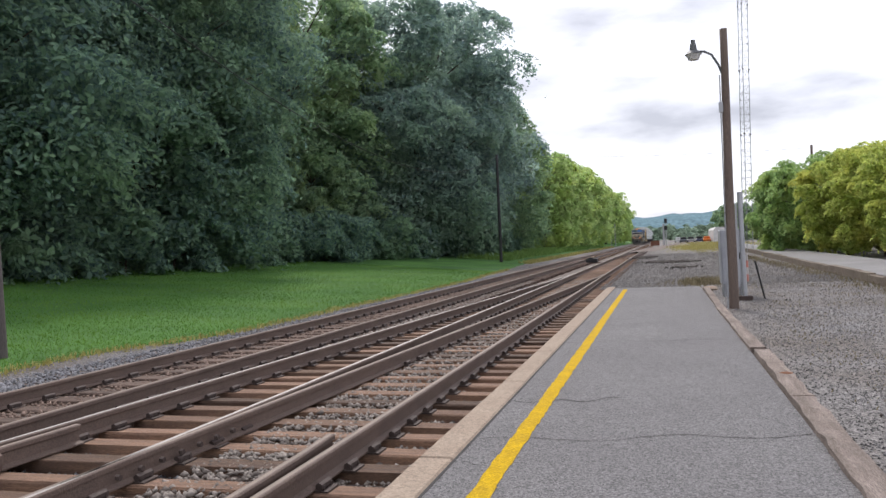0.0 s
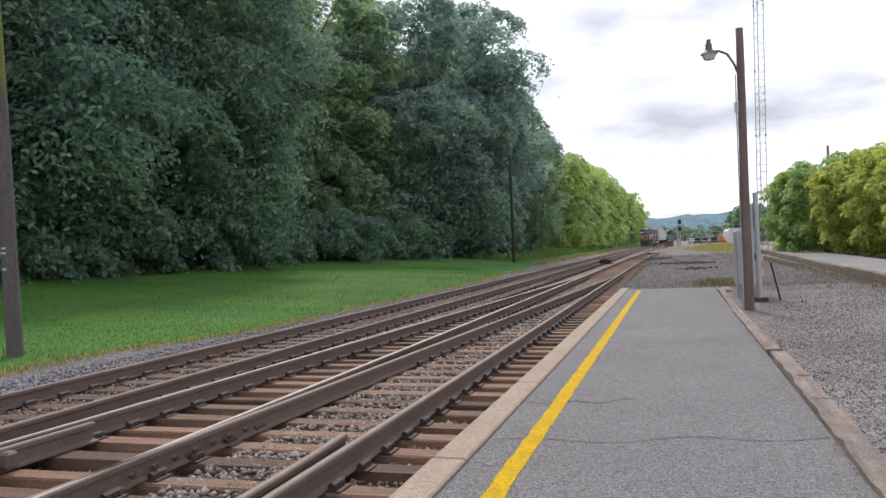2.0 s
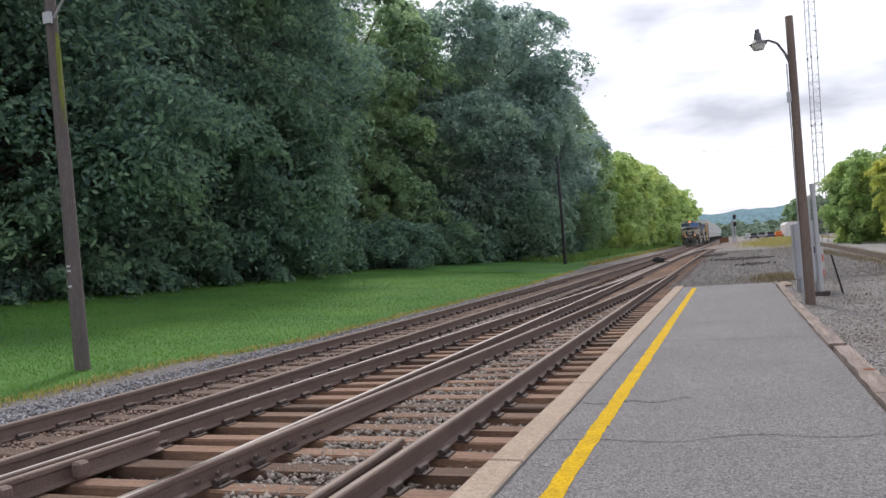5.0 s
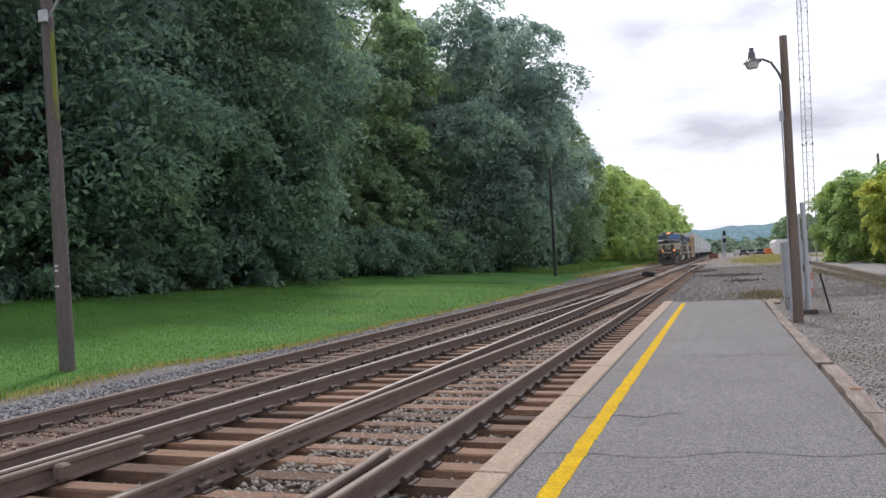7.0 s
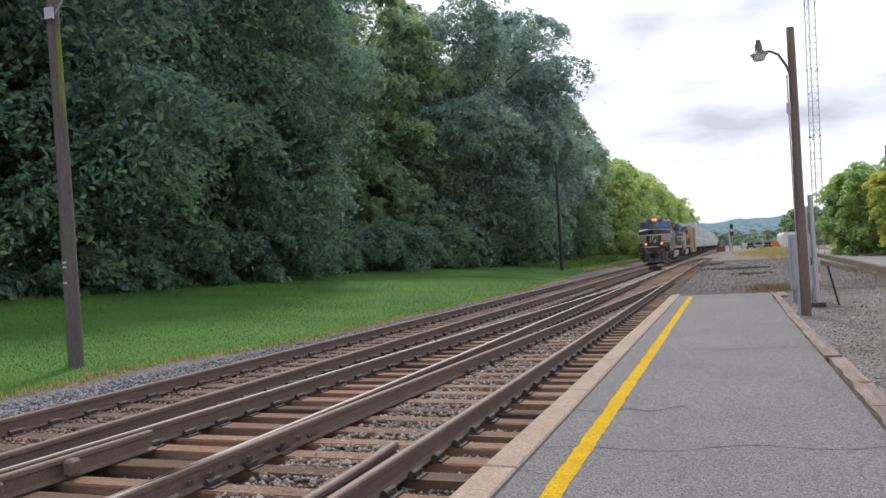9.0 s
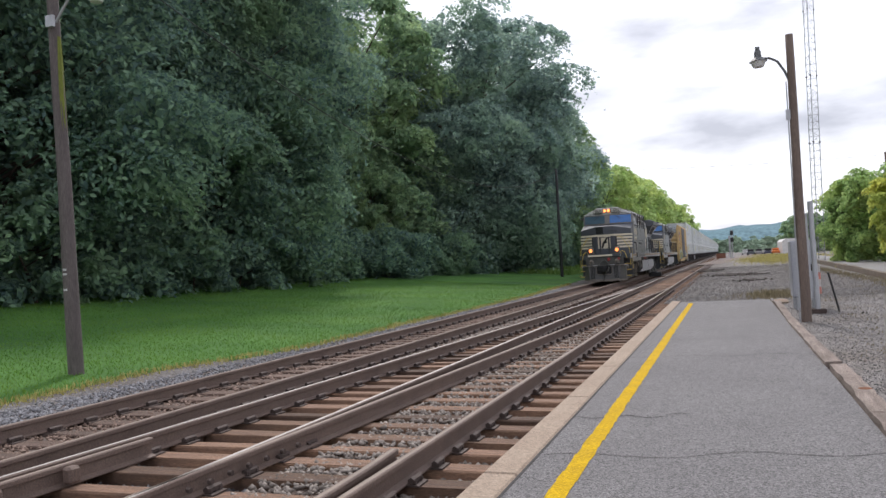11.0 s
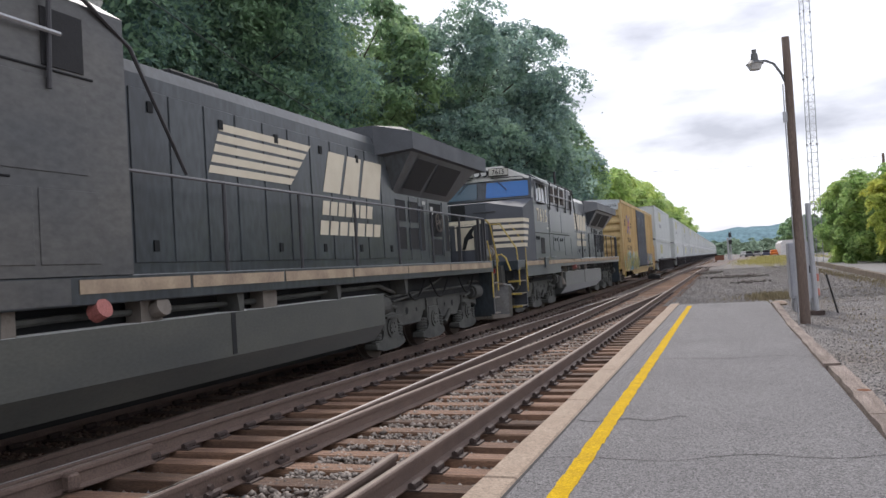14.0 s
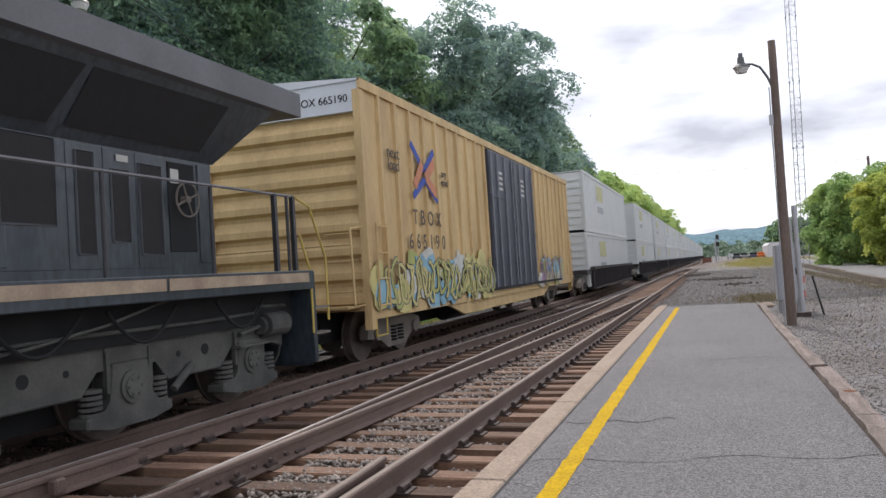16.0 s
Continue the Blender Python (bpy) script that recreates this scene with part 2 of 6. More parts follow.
def prism(bm, poly, lo, hi, axis='y'):
    """Extrude a polygon: of (x, z) along y, of (x, y) along z, or of (y, z) along x."""
    f = {'y': lambda a, b, c: (a, c, b), 'z': lambda a, b, c: (a, b, c), 'x': lambda a, b, c: (c, a, b)}[axis]
    v0, v1 = [bm.verts.new(f(a, b, lo)) for a, b in poly], [bm.verts.new(f(a, b, hi)) for a, b in poly]
    k = len(poly)
    bm.faces.new(v0)
    bm.faces.new(v1[::-1])
    for i in range(k):
        bm.faces.new((v0[i], v0[(i + 1) % k], v1[(i + 1) % k], v1[i]))
    return bm


def empty(name, label, category, group="", kind="", at=(0, 0, 0)):
    ob = new(name)
    ob.empty_display_size = 0.2
    ob.location = at
    return tagged(ob, label, category, group, kind)


def mesh_np(name, verts, faces, material, parent=None):
    """A mesh of many alike faces from arrays."""
    me = bpy.data.meshes.new(name)
    k = faces.shape[1]
    me.vertices.add(len(verts))
    me.vertices.foreach_set("co", verts.astype(np.float32).ravel())
    me.loops.add(faces.size)
    me.loops.foreach_set("vertex_index", faces.astype(np.int32).ravel())
    me.polygons.add(len(faces))
    me.polygons.foreach_set("loop_start", np.arange(0, faces.size, k, dtype=np.int32))
    me.update(calc_edges=True)
    me.materials.append(material)
    ob = new(name, me)
    if parent:
        ob.parent = parent
    return ob


def writing(name, text, size, m, material, parent, label="", gap=1.0, bold=0.0):
    cu = bpy.data.curves.new(name, 'FONT')
    cu.body, cu.size, cu.extrude, cu.align_x, cu.align_y = text, size, 0.004, 'CENTER', 'CENTER'
    cu.space_character, cu.offset = gap, bold
    tmp = new("tmp_text", cu)
    bpy.context.view_layer.update()
    me = bpy.data.meshes.new_from_object(tmp.evaluated_get(bpy.context.evaluated_depsgraph_get()))
    bpy.data.objects.remove(tmp)
    me.materials.clear()
    me.materials.append(material)
    ob = new(name, me)
    ob.parent, ob.matrix_local = parent, m
    if label:
        ob["label"] = label
    return ob


RAIL_Z = -0.05           # top of rail
X_A, X_B = -2.47, -3.975  # rails of the near track
X_2 = -6.77              # middle of the far track
BED = -0.305              # top of the ballast
GAUGE = 1.505            # head centre to head centre


def grass_edge(y):
    """Where the ballast shoulder ends and the lawn begins."""
    e = -9.85 + 0.75 * min(1.0, max(0.0, (y - 11.0) / 4.0))
    return e - max(0.0, y - 36) * 0.055 + 0.16 * noise.noise((y * 0.9, 0, 0))


def lawn_z(x, y):
    """Height of the ground left of the far track."""
    u = max(0.0, -9.0 - x)
    return -0.24 + min(0.085 * u, 1.3) + 0.05 * noise.noise((x * 0.15, y * 0.15, 0))


# ---- ground ----
def grid(name, xs, ys, zf, material, kind="structure", label="", category=""):
    v = np.array([(x, y, zf(x, y)) for y in ys for x in xs], dtype=float)
    nx = len(xs)
    f = np.array([(j * nx + i, j * nx + i + 1, (j + 1) * nx + i + 1, (j + 1) * nx + i) for j in range(len(ys) - 1) for i in range(nx - 1)])
    ob = mesh_np(name, v, f, material)
    ob.data.polygons.foreach_set("use_smooth", [True] * len(f))
    return tagged(ob, label, category, "", kind)


def span(a, b, n):
    return [a + (b - a) * i / n for i in range(n + 1)]


def base_z(x, y):
    if x < -9.0:
        return lawn_z(x, y) - 0.02
    if x < -1.75:
        return BED - 0.10
    return -0.07 + 0.03 * noise.noise((x * 0.3, y * 0.3, 3))


gx = [-3000, -900, -300, -120, -70] + span(-50, -9.02, 20) + [-8.98, -6, -1.8, -1.7] + span(1, 30, 14) + [60, 150, 400, 900, 3000]
gy = [-600, -150, -60] + span(-20, 100, 40) + span(120, 400, 14) + [600, 1000, 1800, 4000]
grid("ground", gx, gy, lambda x, y: base_z(x, y) - 0.02, M_GRAVEL, label="grey and brown gravel ground beside the tracks", category="ground")

# gravel yard, with dusty wheel tracks, beside and beyond the platform
grid("gravel_yard", span(1.05, 6.2, 16), span(-8, 24.5, 40), lambda x, y: -0.055 + 0.035 * noise.noise((x * 0.5, y * 0.5, 7)), M_GRAVEL,
     label="grey crushed-stone yard beside the platform", category="gravel")
grid("lawn", span(-60, -12, 40) + span(-11.9, -8.7, 26), span(-15, 75, 80), lambda x, y: lawn_z(x, y) - (0.0 if x < grass_edge(y) else 0.3), M_GRASS,
     label="mown bright green lawn beside the tracks", category="lawn")
grid("verge", span(-60, -10.4, 30), span(75, 500, 60), lambda x, y: lawn_z(x, y), M_GRASS, label="rough grass verge below the trees", category="grass")

# ballast bed with its shoulders
def crib(x):
    """How high the stone lies between the ties: nearly full in the gauge, low beside the near track."""
    return 0.03 if x < -5.5 else 0.0 if -3.75 < x < -2.5 else -0.075 if x < -3.7 else -0.035


grid("ballast_bed", [-10.6, -9.0, -8.6, -8.3, -7.5, -6.0, -5.5, -5.2, -4.6, -3.9, -3.7, -3.2, -2.6, -2.4, -1.9, -1.72], span(-15, 400, 200),
     lambda x, y: (BED + crib(x)) + 0.012 * noise.noise((x * 2, y * 2, 0)), M_BALLAST, label="brown stone ballast under the tracks", category="ballast")


def stones(name, count, fx, fy, fz, size, material, label, seed):
    """A heap of small broken stones."""
    rng = np.random.default_rng(seed)
    base = np.array([(1, 0, 0), (-1, 0, 0), (0, 1, 0), (0, -1, 0), (0, 0, 1), (0, 0, -1)], float)
    tri = np.array([(0, 2, 4), (2, 1, 4), (1, 3, 4), (3, 0, 4), (2, 0, 5), (1, 2, 5), (3, 1, 5), (0, 3, 5)])
    x, y = fx(rng, count), fy(rng, count)
    z = np.array([fz(a, b) for a, b in zip(x, y)])
    s = size * rng.uniform(0.5, 1.35, count)
    v = base[None] * rng.uniform(0.55, 1.15, (count, 6, 1)) * s[:, None, None]
    v = v + rng.normal(0, 0.18, (count, 6, 3)) * s[:, None, None]
    a = rng.uniform(0, 6.28, count)
    c, d = np.cos(a)[:, None], np.sin(a)[:, None]
    vx, vy = v[..., 0] * c - v[..., 1] * d, v[..., 0] * d + v[..., 1] * c
    v = np.stack([vx + x[:, None], vy + y[:, None], v[..., 2] * 0.75 + z[:, None]], -1)
    f = tri[None] + (np.arange(count) * 6)[:, None, None]
    return tagged(mesh_np(name, v.reshape(-1, 3), f.reshape(-1, 3), material), label, "stones", "", "stuff")


def near_y(lo, hi, p=1.8):
    return lambda r, n: lo + (hi - lo) * r.uniform(0, 1, n) ** p


stones("ballast_stones", 30000, lambda r, n: r.uniform(-5.9, -1.75, n), near_y(3, 34), lambda x, y: BED + (0.045 if -3.7 < x < -2.5 else 0.05 if x < -5.5 else -0.055 if x < -3.7 else -0.015), 0.034, M_STONES, "loose brown and grey ballast stones", 1)
stones("ballast_stones", 11000, lambda r, n: r.uniform(-5.5, -3.75, n), near_y(3, 32), lambda x, y: BED - 0.05 + 0.03 * noise.noise((x * 1.7, y * 1.3, 2)), 0.036, M_STONES_G, "loose grey stones low between the ties", 6)
stones("ballast_stones", 12000, lambda r, n: r.uniform(-8.3, -5.9, n), near_y(4, 34), lambda x, y: BED + 0.05, 0.03, M_STONES_R, "loose brown ballast stones on the far track", 2)
stones("ballast_shoulder_stones", 22000, lambda r, n: r.uniform(-10.0, -7.7, n), near_y(5, 45), lambda x, y: BED + 0.05, 0.032, M_STONES_G, "clean grey stone shoulder along the lawn", 3)
stones("yard_stones", 52000, lambda r, n: 1.2 + 4.8 * r.uniform(0, 1, n), near_y(3.5, 30), lambda x, y: -0.05 + 0.035 * noise.noise((x * 0.5, y * 0.5, 7)), 0.0115, M_STONES_Y, "loose grey stones in the yard", 4)
stones("yard_stones", 40000, lambda r, n: r.uniform(-1.9, 5.4, n), near_y(23.9, 75), lambda x, y: -0.06, 0.019, M_STONES_Y, "loose grey stones past the platform end", 5)


# ---- platform ----
PLAT0, PLAT1 = -8.0, 23.3
platform = tagged(finish("platform", B(-1.40, 1.0, PLAT0, PLAT1, -0.3, 0.0), M_ASPHALT), "grey worn asphalt station platform with cracks", "platform", "", "structure")
bm = bmesh.new()
rr = random.Random(5)
ys = span(2.2, 22.6, 90)
for a, b in zip(ys, ys[1:]):
    w = [rr.uniform(-0.008, 0.008) for _ in range(4)]
    vs = [bm.verts.new(p) for p in ((-1.125 + w[0], a, 0.004), (-0.995 + w[1], a, 0.004), (-0.995 + w[2], b, 0.004), (-1.125 + w[3], b, 0.004))]
    bm.faces.new(vs)
tagged(part("safety_line", bm, M_YELLOW, platform), "worn yellow painted safety line")


def crack(y, x0, x1, seed, w=0.012, slope=0.0):
    rc, b = random.Random(seed), bmesh.new()
    n, yy, prev = 40, 0.0, None
    for i in range(n + 1):
        yy += rc.uniform(-0.018, 0.018)
        x = x0 + (x1 - x0) * i / n
        ww = w * rc.uniform(0.3, 1.2)
        yy += 0.02 * math.sin(i * 0.31 + seed * 2)
        cur = (b.verts.new((x, y + yy + slope * i / n - ww, 0.003)), b.verts.new((x, y + yy + slope * i / n + ww, 0.003)))
        if prev:
            b.faces.new((prev[0], cur[0], cur[1], prev[1]))
        prev = cur
    part("crack", b, M_CRACK, platform, "thin dark crack in the asphalt")


crack(5.55, -1.36, 0.98, 1, 0.007, 0.38)
crack(6.95, -1.36, -0.42, 2, 0.014, 0.06)
crack(11.03, -1.36, 0.98, 3, 0.014)
crack(4.9, -1.36, -0.9, 4, 0.006, 0.1)
crack(16.5, -1.36, 0.98, 5, 0.008)

# kerb stones along the track side
y, k = PLAT0, 0
while y < 23.6:
    ln = 2.9 if k % 3 else 2.2
    if y < 5.0 < y + ln:
        ln = 5.0 - y
    ln = min(ln, 23.75 - y)
    b = B(-1.66, -1.405, y + 0.006, y + ln - 0.006, -0.3, 0.012, bevel=0.018)
    for v in b.verts:
        v.co.x += 0.010 * noise.noise((v.co.y * 0.8, k, 1))
        v.co.z += 0.006 * noise.noise((v.co.y * 0.8, k, 9))
    part("kerb_stone", b, M_KERB, platform)
    y += ln
    k += 1
part("kerb_joint", B(-1.404, -1.385, PLAT0, PLAT1, -0.02, 0.004), M_CRACK, platform, "dark joint behind the kerb")


# timber edging on the yard side
def timber(y0, y1, x0, x1, w, h, seed):
    b, rt = bmesh.new(), random.Random(seed)
    n = 14
    rings = []
    for i in range(n + 1):
        f = i / n
        xm, yy = x0 + (x1 - x0) * f, y0 + (y1 - y0) * f
        j = [rt.uniform(-0.012, 0.012) for _ in range(4)]
        rings.append([b.verts.new(p) for p in ((xm - w / 2 + j[0], yy, -0.2), (xm + w / 2 + j[1], yy, -0.2), (xm + w / 2 - 0.02 + j[2], yy, h + j[3]), (xm - w / 2 + 0.015 + j[0], yy, h + j[1]))])
    for r0, r1 in zip(rings, rings[1:]):
        for a in range(4):
            b.faces.new((r0[a], r0[(a + 1) % 4], r1[(a + 1) % 4], r1[a]))
    b.faces.new(rings[0])
    b.faces.new(rings[-1][::-1])
    return tagged(finish("edge_timber", b, M_TIMBER), "grey-brown weathered squared timber edging the platform", "timber", "timbers along the platform")


timber(0.5, 4.2, 1.08, 1.09, 0.2, 0.03, 11)
timber(4.22, 7.15, 1.09, 1.115, 0.22, 0.035, 12)
timber(7.17, 10.05, 1.12, 1.135, 0.21, 0.03, 13)
timber(10.12, 16.0, 1.09, 1.06, 0.2, 0.04, 14)
timber(16.02, 22.2, 1.06, 1.13, 0.19, 0.03, 15)
b = bmesh.new()
bmesh.ops.create_icosphere(b, subdivisions=2, radius=0.07)
for v in b.verts:
    v.co.z *= 0.25
knot = finish("timber_knot", b, mat("rusty_hollow", (0.20, 0.075, 0.03), 0.9))
knot.location = (1.15, 8.3, 0.03)
tagged(knot, "rust-brown stain hollow in the edging timber", "stain")


# ---- tracks ----
def rail_profile():
    return [(-0.07, 0), (0.07, 0), (0.07, 0.012), (0.014, 0.03), (0.011, 0.125), (0.036, 0.135), (0.036, 0.168), (0.028, 0.178), (0.017, 0.18), (-0.017, 0.18), (-0.028, 0.178), (-0.036, 0.168), (-0.036, 0.135), (-0.011, 0.125), (-0.014, 0.03), (-0.07, 0.012)]


def rail(parent, xf, y0, y1, step, head, label="", top=RAIL_Z, name="rail"):
    n = max(1, int(round((y1 - y0) / step)))
    prof, b, rings = rail_profile(), bmesh.new(), []
    for i in range(n + 1):
        y = y0 + (y1 - y0) * i / n
        rings.append([b.verts.new((xf(y) + px, y, top - 0.18 + pz)) for px, pz in prof])
    k = len(prof)
    for r0, r1 in zip(rings, rings[1:]):
        for a in range(k):
            f = b.faces.new((r0[a], r0[(a + 1) % k], r1[(a + 1) % k], r1[a]))
            if a == 8:
                f.material_index = 1
    b.faces.new(rings[0])
    b.faces.new(rings[-1][::-1])
    return part(name, b, [M_RAIL, head], parent, label)


def diverge(y):
    """Sideways place of the left rail of the turnout's curved road."""
    d = max(0.0, 34.5 - y) * 0.0502
    s = 0.5 * (d + math.sqrt(d * d + 0.01)) - 0.05
    return X_B - s - 0.075


near = empty("near_track", "rusty near track with a turnout, on brown ties", "track", kind="structure")
rail(near, lambda y: X_A, -6, 420, 6, M_DULLHEAD, "brown rail with a dull head")
rail(near, lambda y: X_B, -6, 420, 6, M_HEAD, "brown rail with a bright worn head")
rail(near, diverge, -6, 34.4, 1.5, M_HEAD, "brown rail with a bright worn head")
rail(near, lambda y: diverge(y) + GAUGE + 0.02, 3.6, 34.2, 1.5, M_DULLHEAD, "brown closure rail")
rail(near, lambda y: diverge(y) + 0.165, 0.5, 5.9, 1.2, M_DULLHEAD, "short guard rail", name="guard_rail")
rail(near, lambda y: X_A - 0.155 - 0.05 * max(0, y - 5.0), 1.0, 5.78, 0.6, M_DULLHEAD, "short guard rail with a flared end", name="guard_rail", top=RAIL_Z + 0.004)
far = empty("far_track", "rusty far track on buried reddish ties", "track", kind="structure")
rail(far, lambda y: X_2 - GAUGE / 2, -12, 700, 8, M_DULLHEAD)
rail(far, lambda y: X_2 + GAUGE / 2, -12, 700, 8, M_DULLHEAD)


def yard_x(y):
    """The yard track: it leaves the near track and swings away."""
    u = max(0.0, y - 60)
    return -3.22 + 0.105 * u * u / (u + 120)


yard = empty("yard_track", "yard track curving away from the near track", "track", kind="structure")
rail(yard, lambda y: yard_x(y) - GAUGE / 2, 66, 330, 4, M_HEAD, top=RAIL_Z + 0.02)
rail(yard, lambda y: yard_x(y) + GAUGE / 2, 66, 330, 4, M_HEAD, top=RAIL_Z + 0.02)
b, pv = bmesh.new(), None
for k in range(60):
    y = 92 + k * 4.0
    cur = [b.verts.new((yard_x(y) + dx, y, -0.055)) for dx in (-1.9, -1.3, 1.3, 1.9)]
    cur[0].co.z = cur[3].co.z = -0.2
    if pv:
        for a in range(3):
            b.faces.new((pv[a], pv[a + 1], cur[a + 1], cur[a]))
    pv = cur
part("track_bed", b, M_BALLAST, yard, "dark brown track bed")


def tie_mesh(length, seed):
    rt = random.Random(seed)
    b = B(-length / 2, length / 2, -0.115, 0.115, -0.17, 0.0, bevel=0.012)
    for v in b.verts:
        v.co += Vector((rt.uniform(-0.03, 0.03), rt.uniform(-0.008, 0.008), rt.uniform(-0.006, 0.006)))
    me = bpy.data.meshes.new("tie")
    b.to_mesh(me)
    b.free()
    me.materials.append(M_TIE)
    return me


def plate_mesh():
    b = B(-0.17, 0.17, -0.095, 0.095, 0.0, 0.014)
    for sx in (-0.12, -0.09, 0.09, 0.12):
        for sy in (-0.06, 0.06):
            box(b, sx - 0.012, sx + 0.012, sy - 0.012, sy + 0.012, 0.012, 0.045)
    for sx in (-1, 1):
        rod(b, (sx * 0.10, -0.085, 0.04), (sx * 0.10, 0.085, 0.04), 0.03, n=6)
    me = bpy.data.meshes.new("tie_plate")
    b.to_mesh(me)
    b.free()
    me.materials.append(M_PLATE)
    return me


PLATE = plate_mesh()
rt = random.Random(3)


def linked(name, me, parent, x, y, z, rz=0.0, sx=1.0):
    ob = new(name, me)
    ob.parent = parent
    ob.matrix_local = pose(x, y, z, 0, 0, rz) @ Matrix.Diagonal((sx, 1, 1, 1))
    return ob


LONG = [tie_mesh(4.1, i) for i in range(3)]
SHORT = [tie_mesh(2.6, 10 + i) for i in range(3)]
TIE_TOP = RAIL_Z - 0.18 - 0.014
y = 1.0
i = 0
while y < 70:
    left = min(diverge(y), X_B) - 0.42
    right = -1.86
    ln = right - left
    me, base = (LONG, 4.1) if ln > 3.0 else (SHORT, 2.6)
    linked("tie", me[i % 3], near, (left + right) / 2 + rt.uniform(-0.06, 0.06), y + rt.uniform(-0.03, 0.03), TIE_TOP, rt.uniform(-1.2, 1.2), ln / base)
    if y < 36:
        xs = [X_A, X_B]
        d = diverge(y)
        if X_B - d > 0.3:
            xs.append(d)
        if y > 5.5 and X_A - d - GAUGE > 0.3 and d + GAUGE - X_B > 0.25:
            xs.append(d + GAUGE)
        for x in xs:
            linked("tie_plate", PLATE, near, x, y, TIE_TOP)
    y += 0.50
    i += 1
TIES_FAR = []
for me in SHORT:
    me = me.copy()
    me.materials.clear()
    me.materials.append(M_TIE_FAR)
    TIES_FAR.append(me)
y = 2.0
while y < 70:
    linked("tie", SHORT[i % 3], far, X_2 + rt.uniform(-0.05, 0.05), y + rt.uniform(-0.03, 0.03), TIE_TOP + 0.004, rt.uniform(-1, 1)).data = TIES_FAR[i % 3]
    if y < 36:
        for x in (X_2 - GAUGE / 2, X_2 + GAUGE / 2):
            linked("tie_plate", PLATE, far, x, y, TIE_TOP)
    y += 0.53
    i += 1
b = bmesh.new()
y = 70.3
while y < 200:
    box(b, X_A - 2.05, X_A + 0.55, y - 0.11, y + 0.11, TIE_TOP - 0.1, TIE_TOP)
    box(b, X_2 - 1.3, X_2 + 1.3, y - 0.11, y + 0.11, TIE_TOP - 0.1, TIE_TOP)
    y += 0.52
tagged(part("far_ties", b, M_TIE, near), kind="stuff")
# bolted joint bars beside the frog
b = bmesh.new()
for j in range(7):
    yy = 4.75 + 0.24 * j
    x = diverge(yy) + GAUGE + 0.02 + 0.055
    rod(b, (x, yy, RAIL_Z - 0.10), (x + 0.035, yy, RAIL_Z - 0.10), 0.024, n=6)
part("joint_bar", b, M_PLATE, near, "bolted joint bar beside the frog")
for yy in (4.2, 4.9):
    b = B(-0.05, 0.05, -0.06, 0.06, -0.12, 0.02, bevel=0.02)
    o = part("guard_clamp", b, M_RAIL, near)
    o.location = (diverge(yy) + 0.28, yy, RAIL_Z - 0.03)
# point machine between the tracks
pm = empty("switch_machine", "dark steel switch machine between the tracks", "switch machine", at=(-5.35, 61, BED))
part("case", B(-0.45, 0.45, -0.3, 0.3, 0.05, 0.36, bevel=0.04), M_DARKM, pm)
part("lid", B(-0.3, 0.12, -0.26, 0.26, 0.36, 0.44, bevel=0.03), M_DARKM, pm)
part("base_beam", B(-0.9, 0.9, -0.12, 0.12, -0.02, 0.06), M_TIE, pm)


# ---- poles, lamps, cabinet ----
def lamp_head(parent, m, k=1.0):
    b = bmesh.new()
    rod(b, (0, 0, 0.02), (0, 0, 0.17), 0.075 * k, 0.06 * k, 12)
    rod(b, (0, 0, 0.17), (0, 0, 0.25), 0.045 * k, n=10)
    rod(b, (0, 0, -0.04), (0, 0, 0.03), 0.17 * k, 0.10 * k, 16)
    h = part("lamp_head", b, M_HOOD, parent, "grey metal lamp hood")
    h.matrix_local = m
    b = bmesh.new()
    rod(b, (0, 0, -0.15), (0, 0, -0.04), 0.10 * k, 0.15 * k, 14)
    part("refractor", b, mat("milky_lamp_glass", (0.72, 0.72, 0.70), 0.25), h, "milky glass lamp bowl")
    return h


def wood_pole(name, label, base, top, r0, r1, material):
    ob = empty(name, label, "pole", at=base)
    d = Vector(top) - Vector(base)
    b = bmesh.new()
    n, rings = 10, []
    for i in range(n + 1):
        f = i / n
        c = d * f + Vector((0.015 * noise.noise((f * 3, base[0], 0)), 0, 0))
        r = r0 + (r1 - r0) * f
        rings.append([b.verts.new((c.x + r * math.cos(a), c.y + r * math.sin(a), c.z - (0.2 if i == 0 else 0))) for a in [math.tau * k / 14 for k in range(14)]])
    for p, q in zip(rings, rings[1:]):
        for k in range(14):
            b.faces.new((p[k], p[(k + 1) % 14], q[(k + 1) % 14], q[k]))
    b.faces.new(rings[-1])
    part("shaft", b, material, ob, smooth=True)
    return ob


rp = wood_pole("lamp_post", "brown wooden lamp post with a curved arm and hooded lamp", (1.34, 16.38, -0.05), (1.36, 16.38, 5.57), 0.095, 0.072, M_POLE2)
b = tube(bmesh.new(), [(-0.03, 0, 4.72), (-0.10, 0, 4.92), (-0.22, 0, 5.13), (-0.36, 0, 5.21), (-0.50, 0, 5.22)], 0.024, 8)
part("arm", b, M_HOOD, rp, "curved grey conduit arm")
lamp_head(rp, pose(-0.565, 0, 5.21))
part("junction_box", B(-0.13, -0.05, -0.08, -0.02, 3.95, 4.15), M_GALV, rp)
b = tube(bmesh.new(), [(-0.115, -0.05, 0.0), (-0.10, -0.05, 2.0), (-0.09, -0.05, 4.7)], 0.012)
part("conduit", b, M_GALV, rp)

lp = wood_pole("lamp_post", "grey weathered wooden lamp post with a moss-streaked shaft", (-10.72, 10.27, lawn_z(-10.72, 10.27)), (-10.93, 10.27, 8.2), 0.132, 0.088, M_POLE)
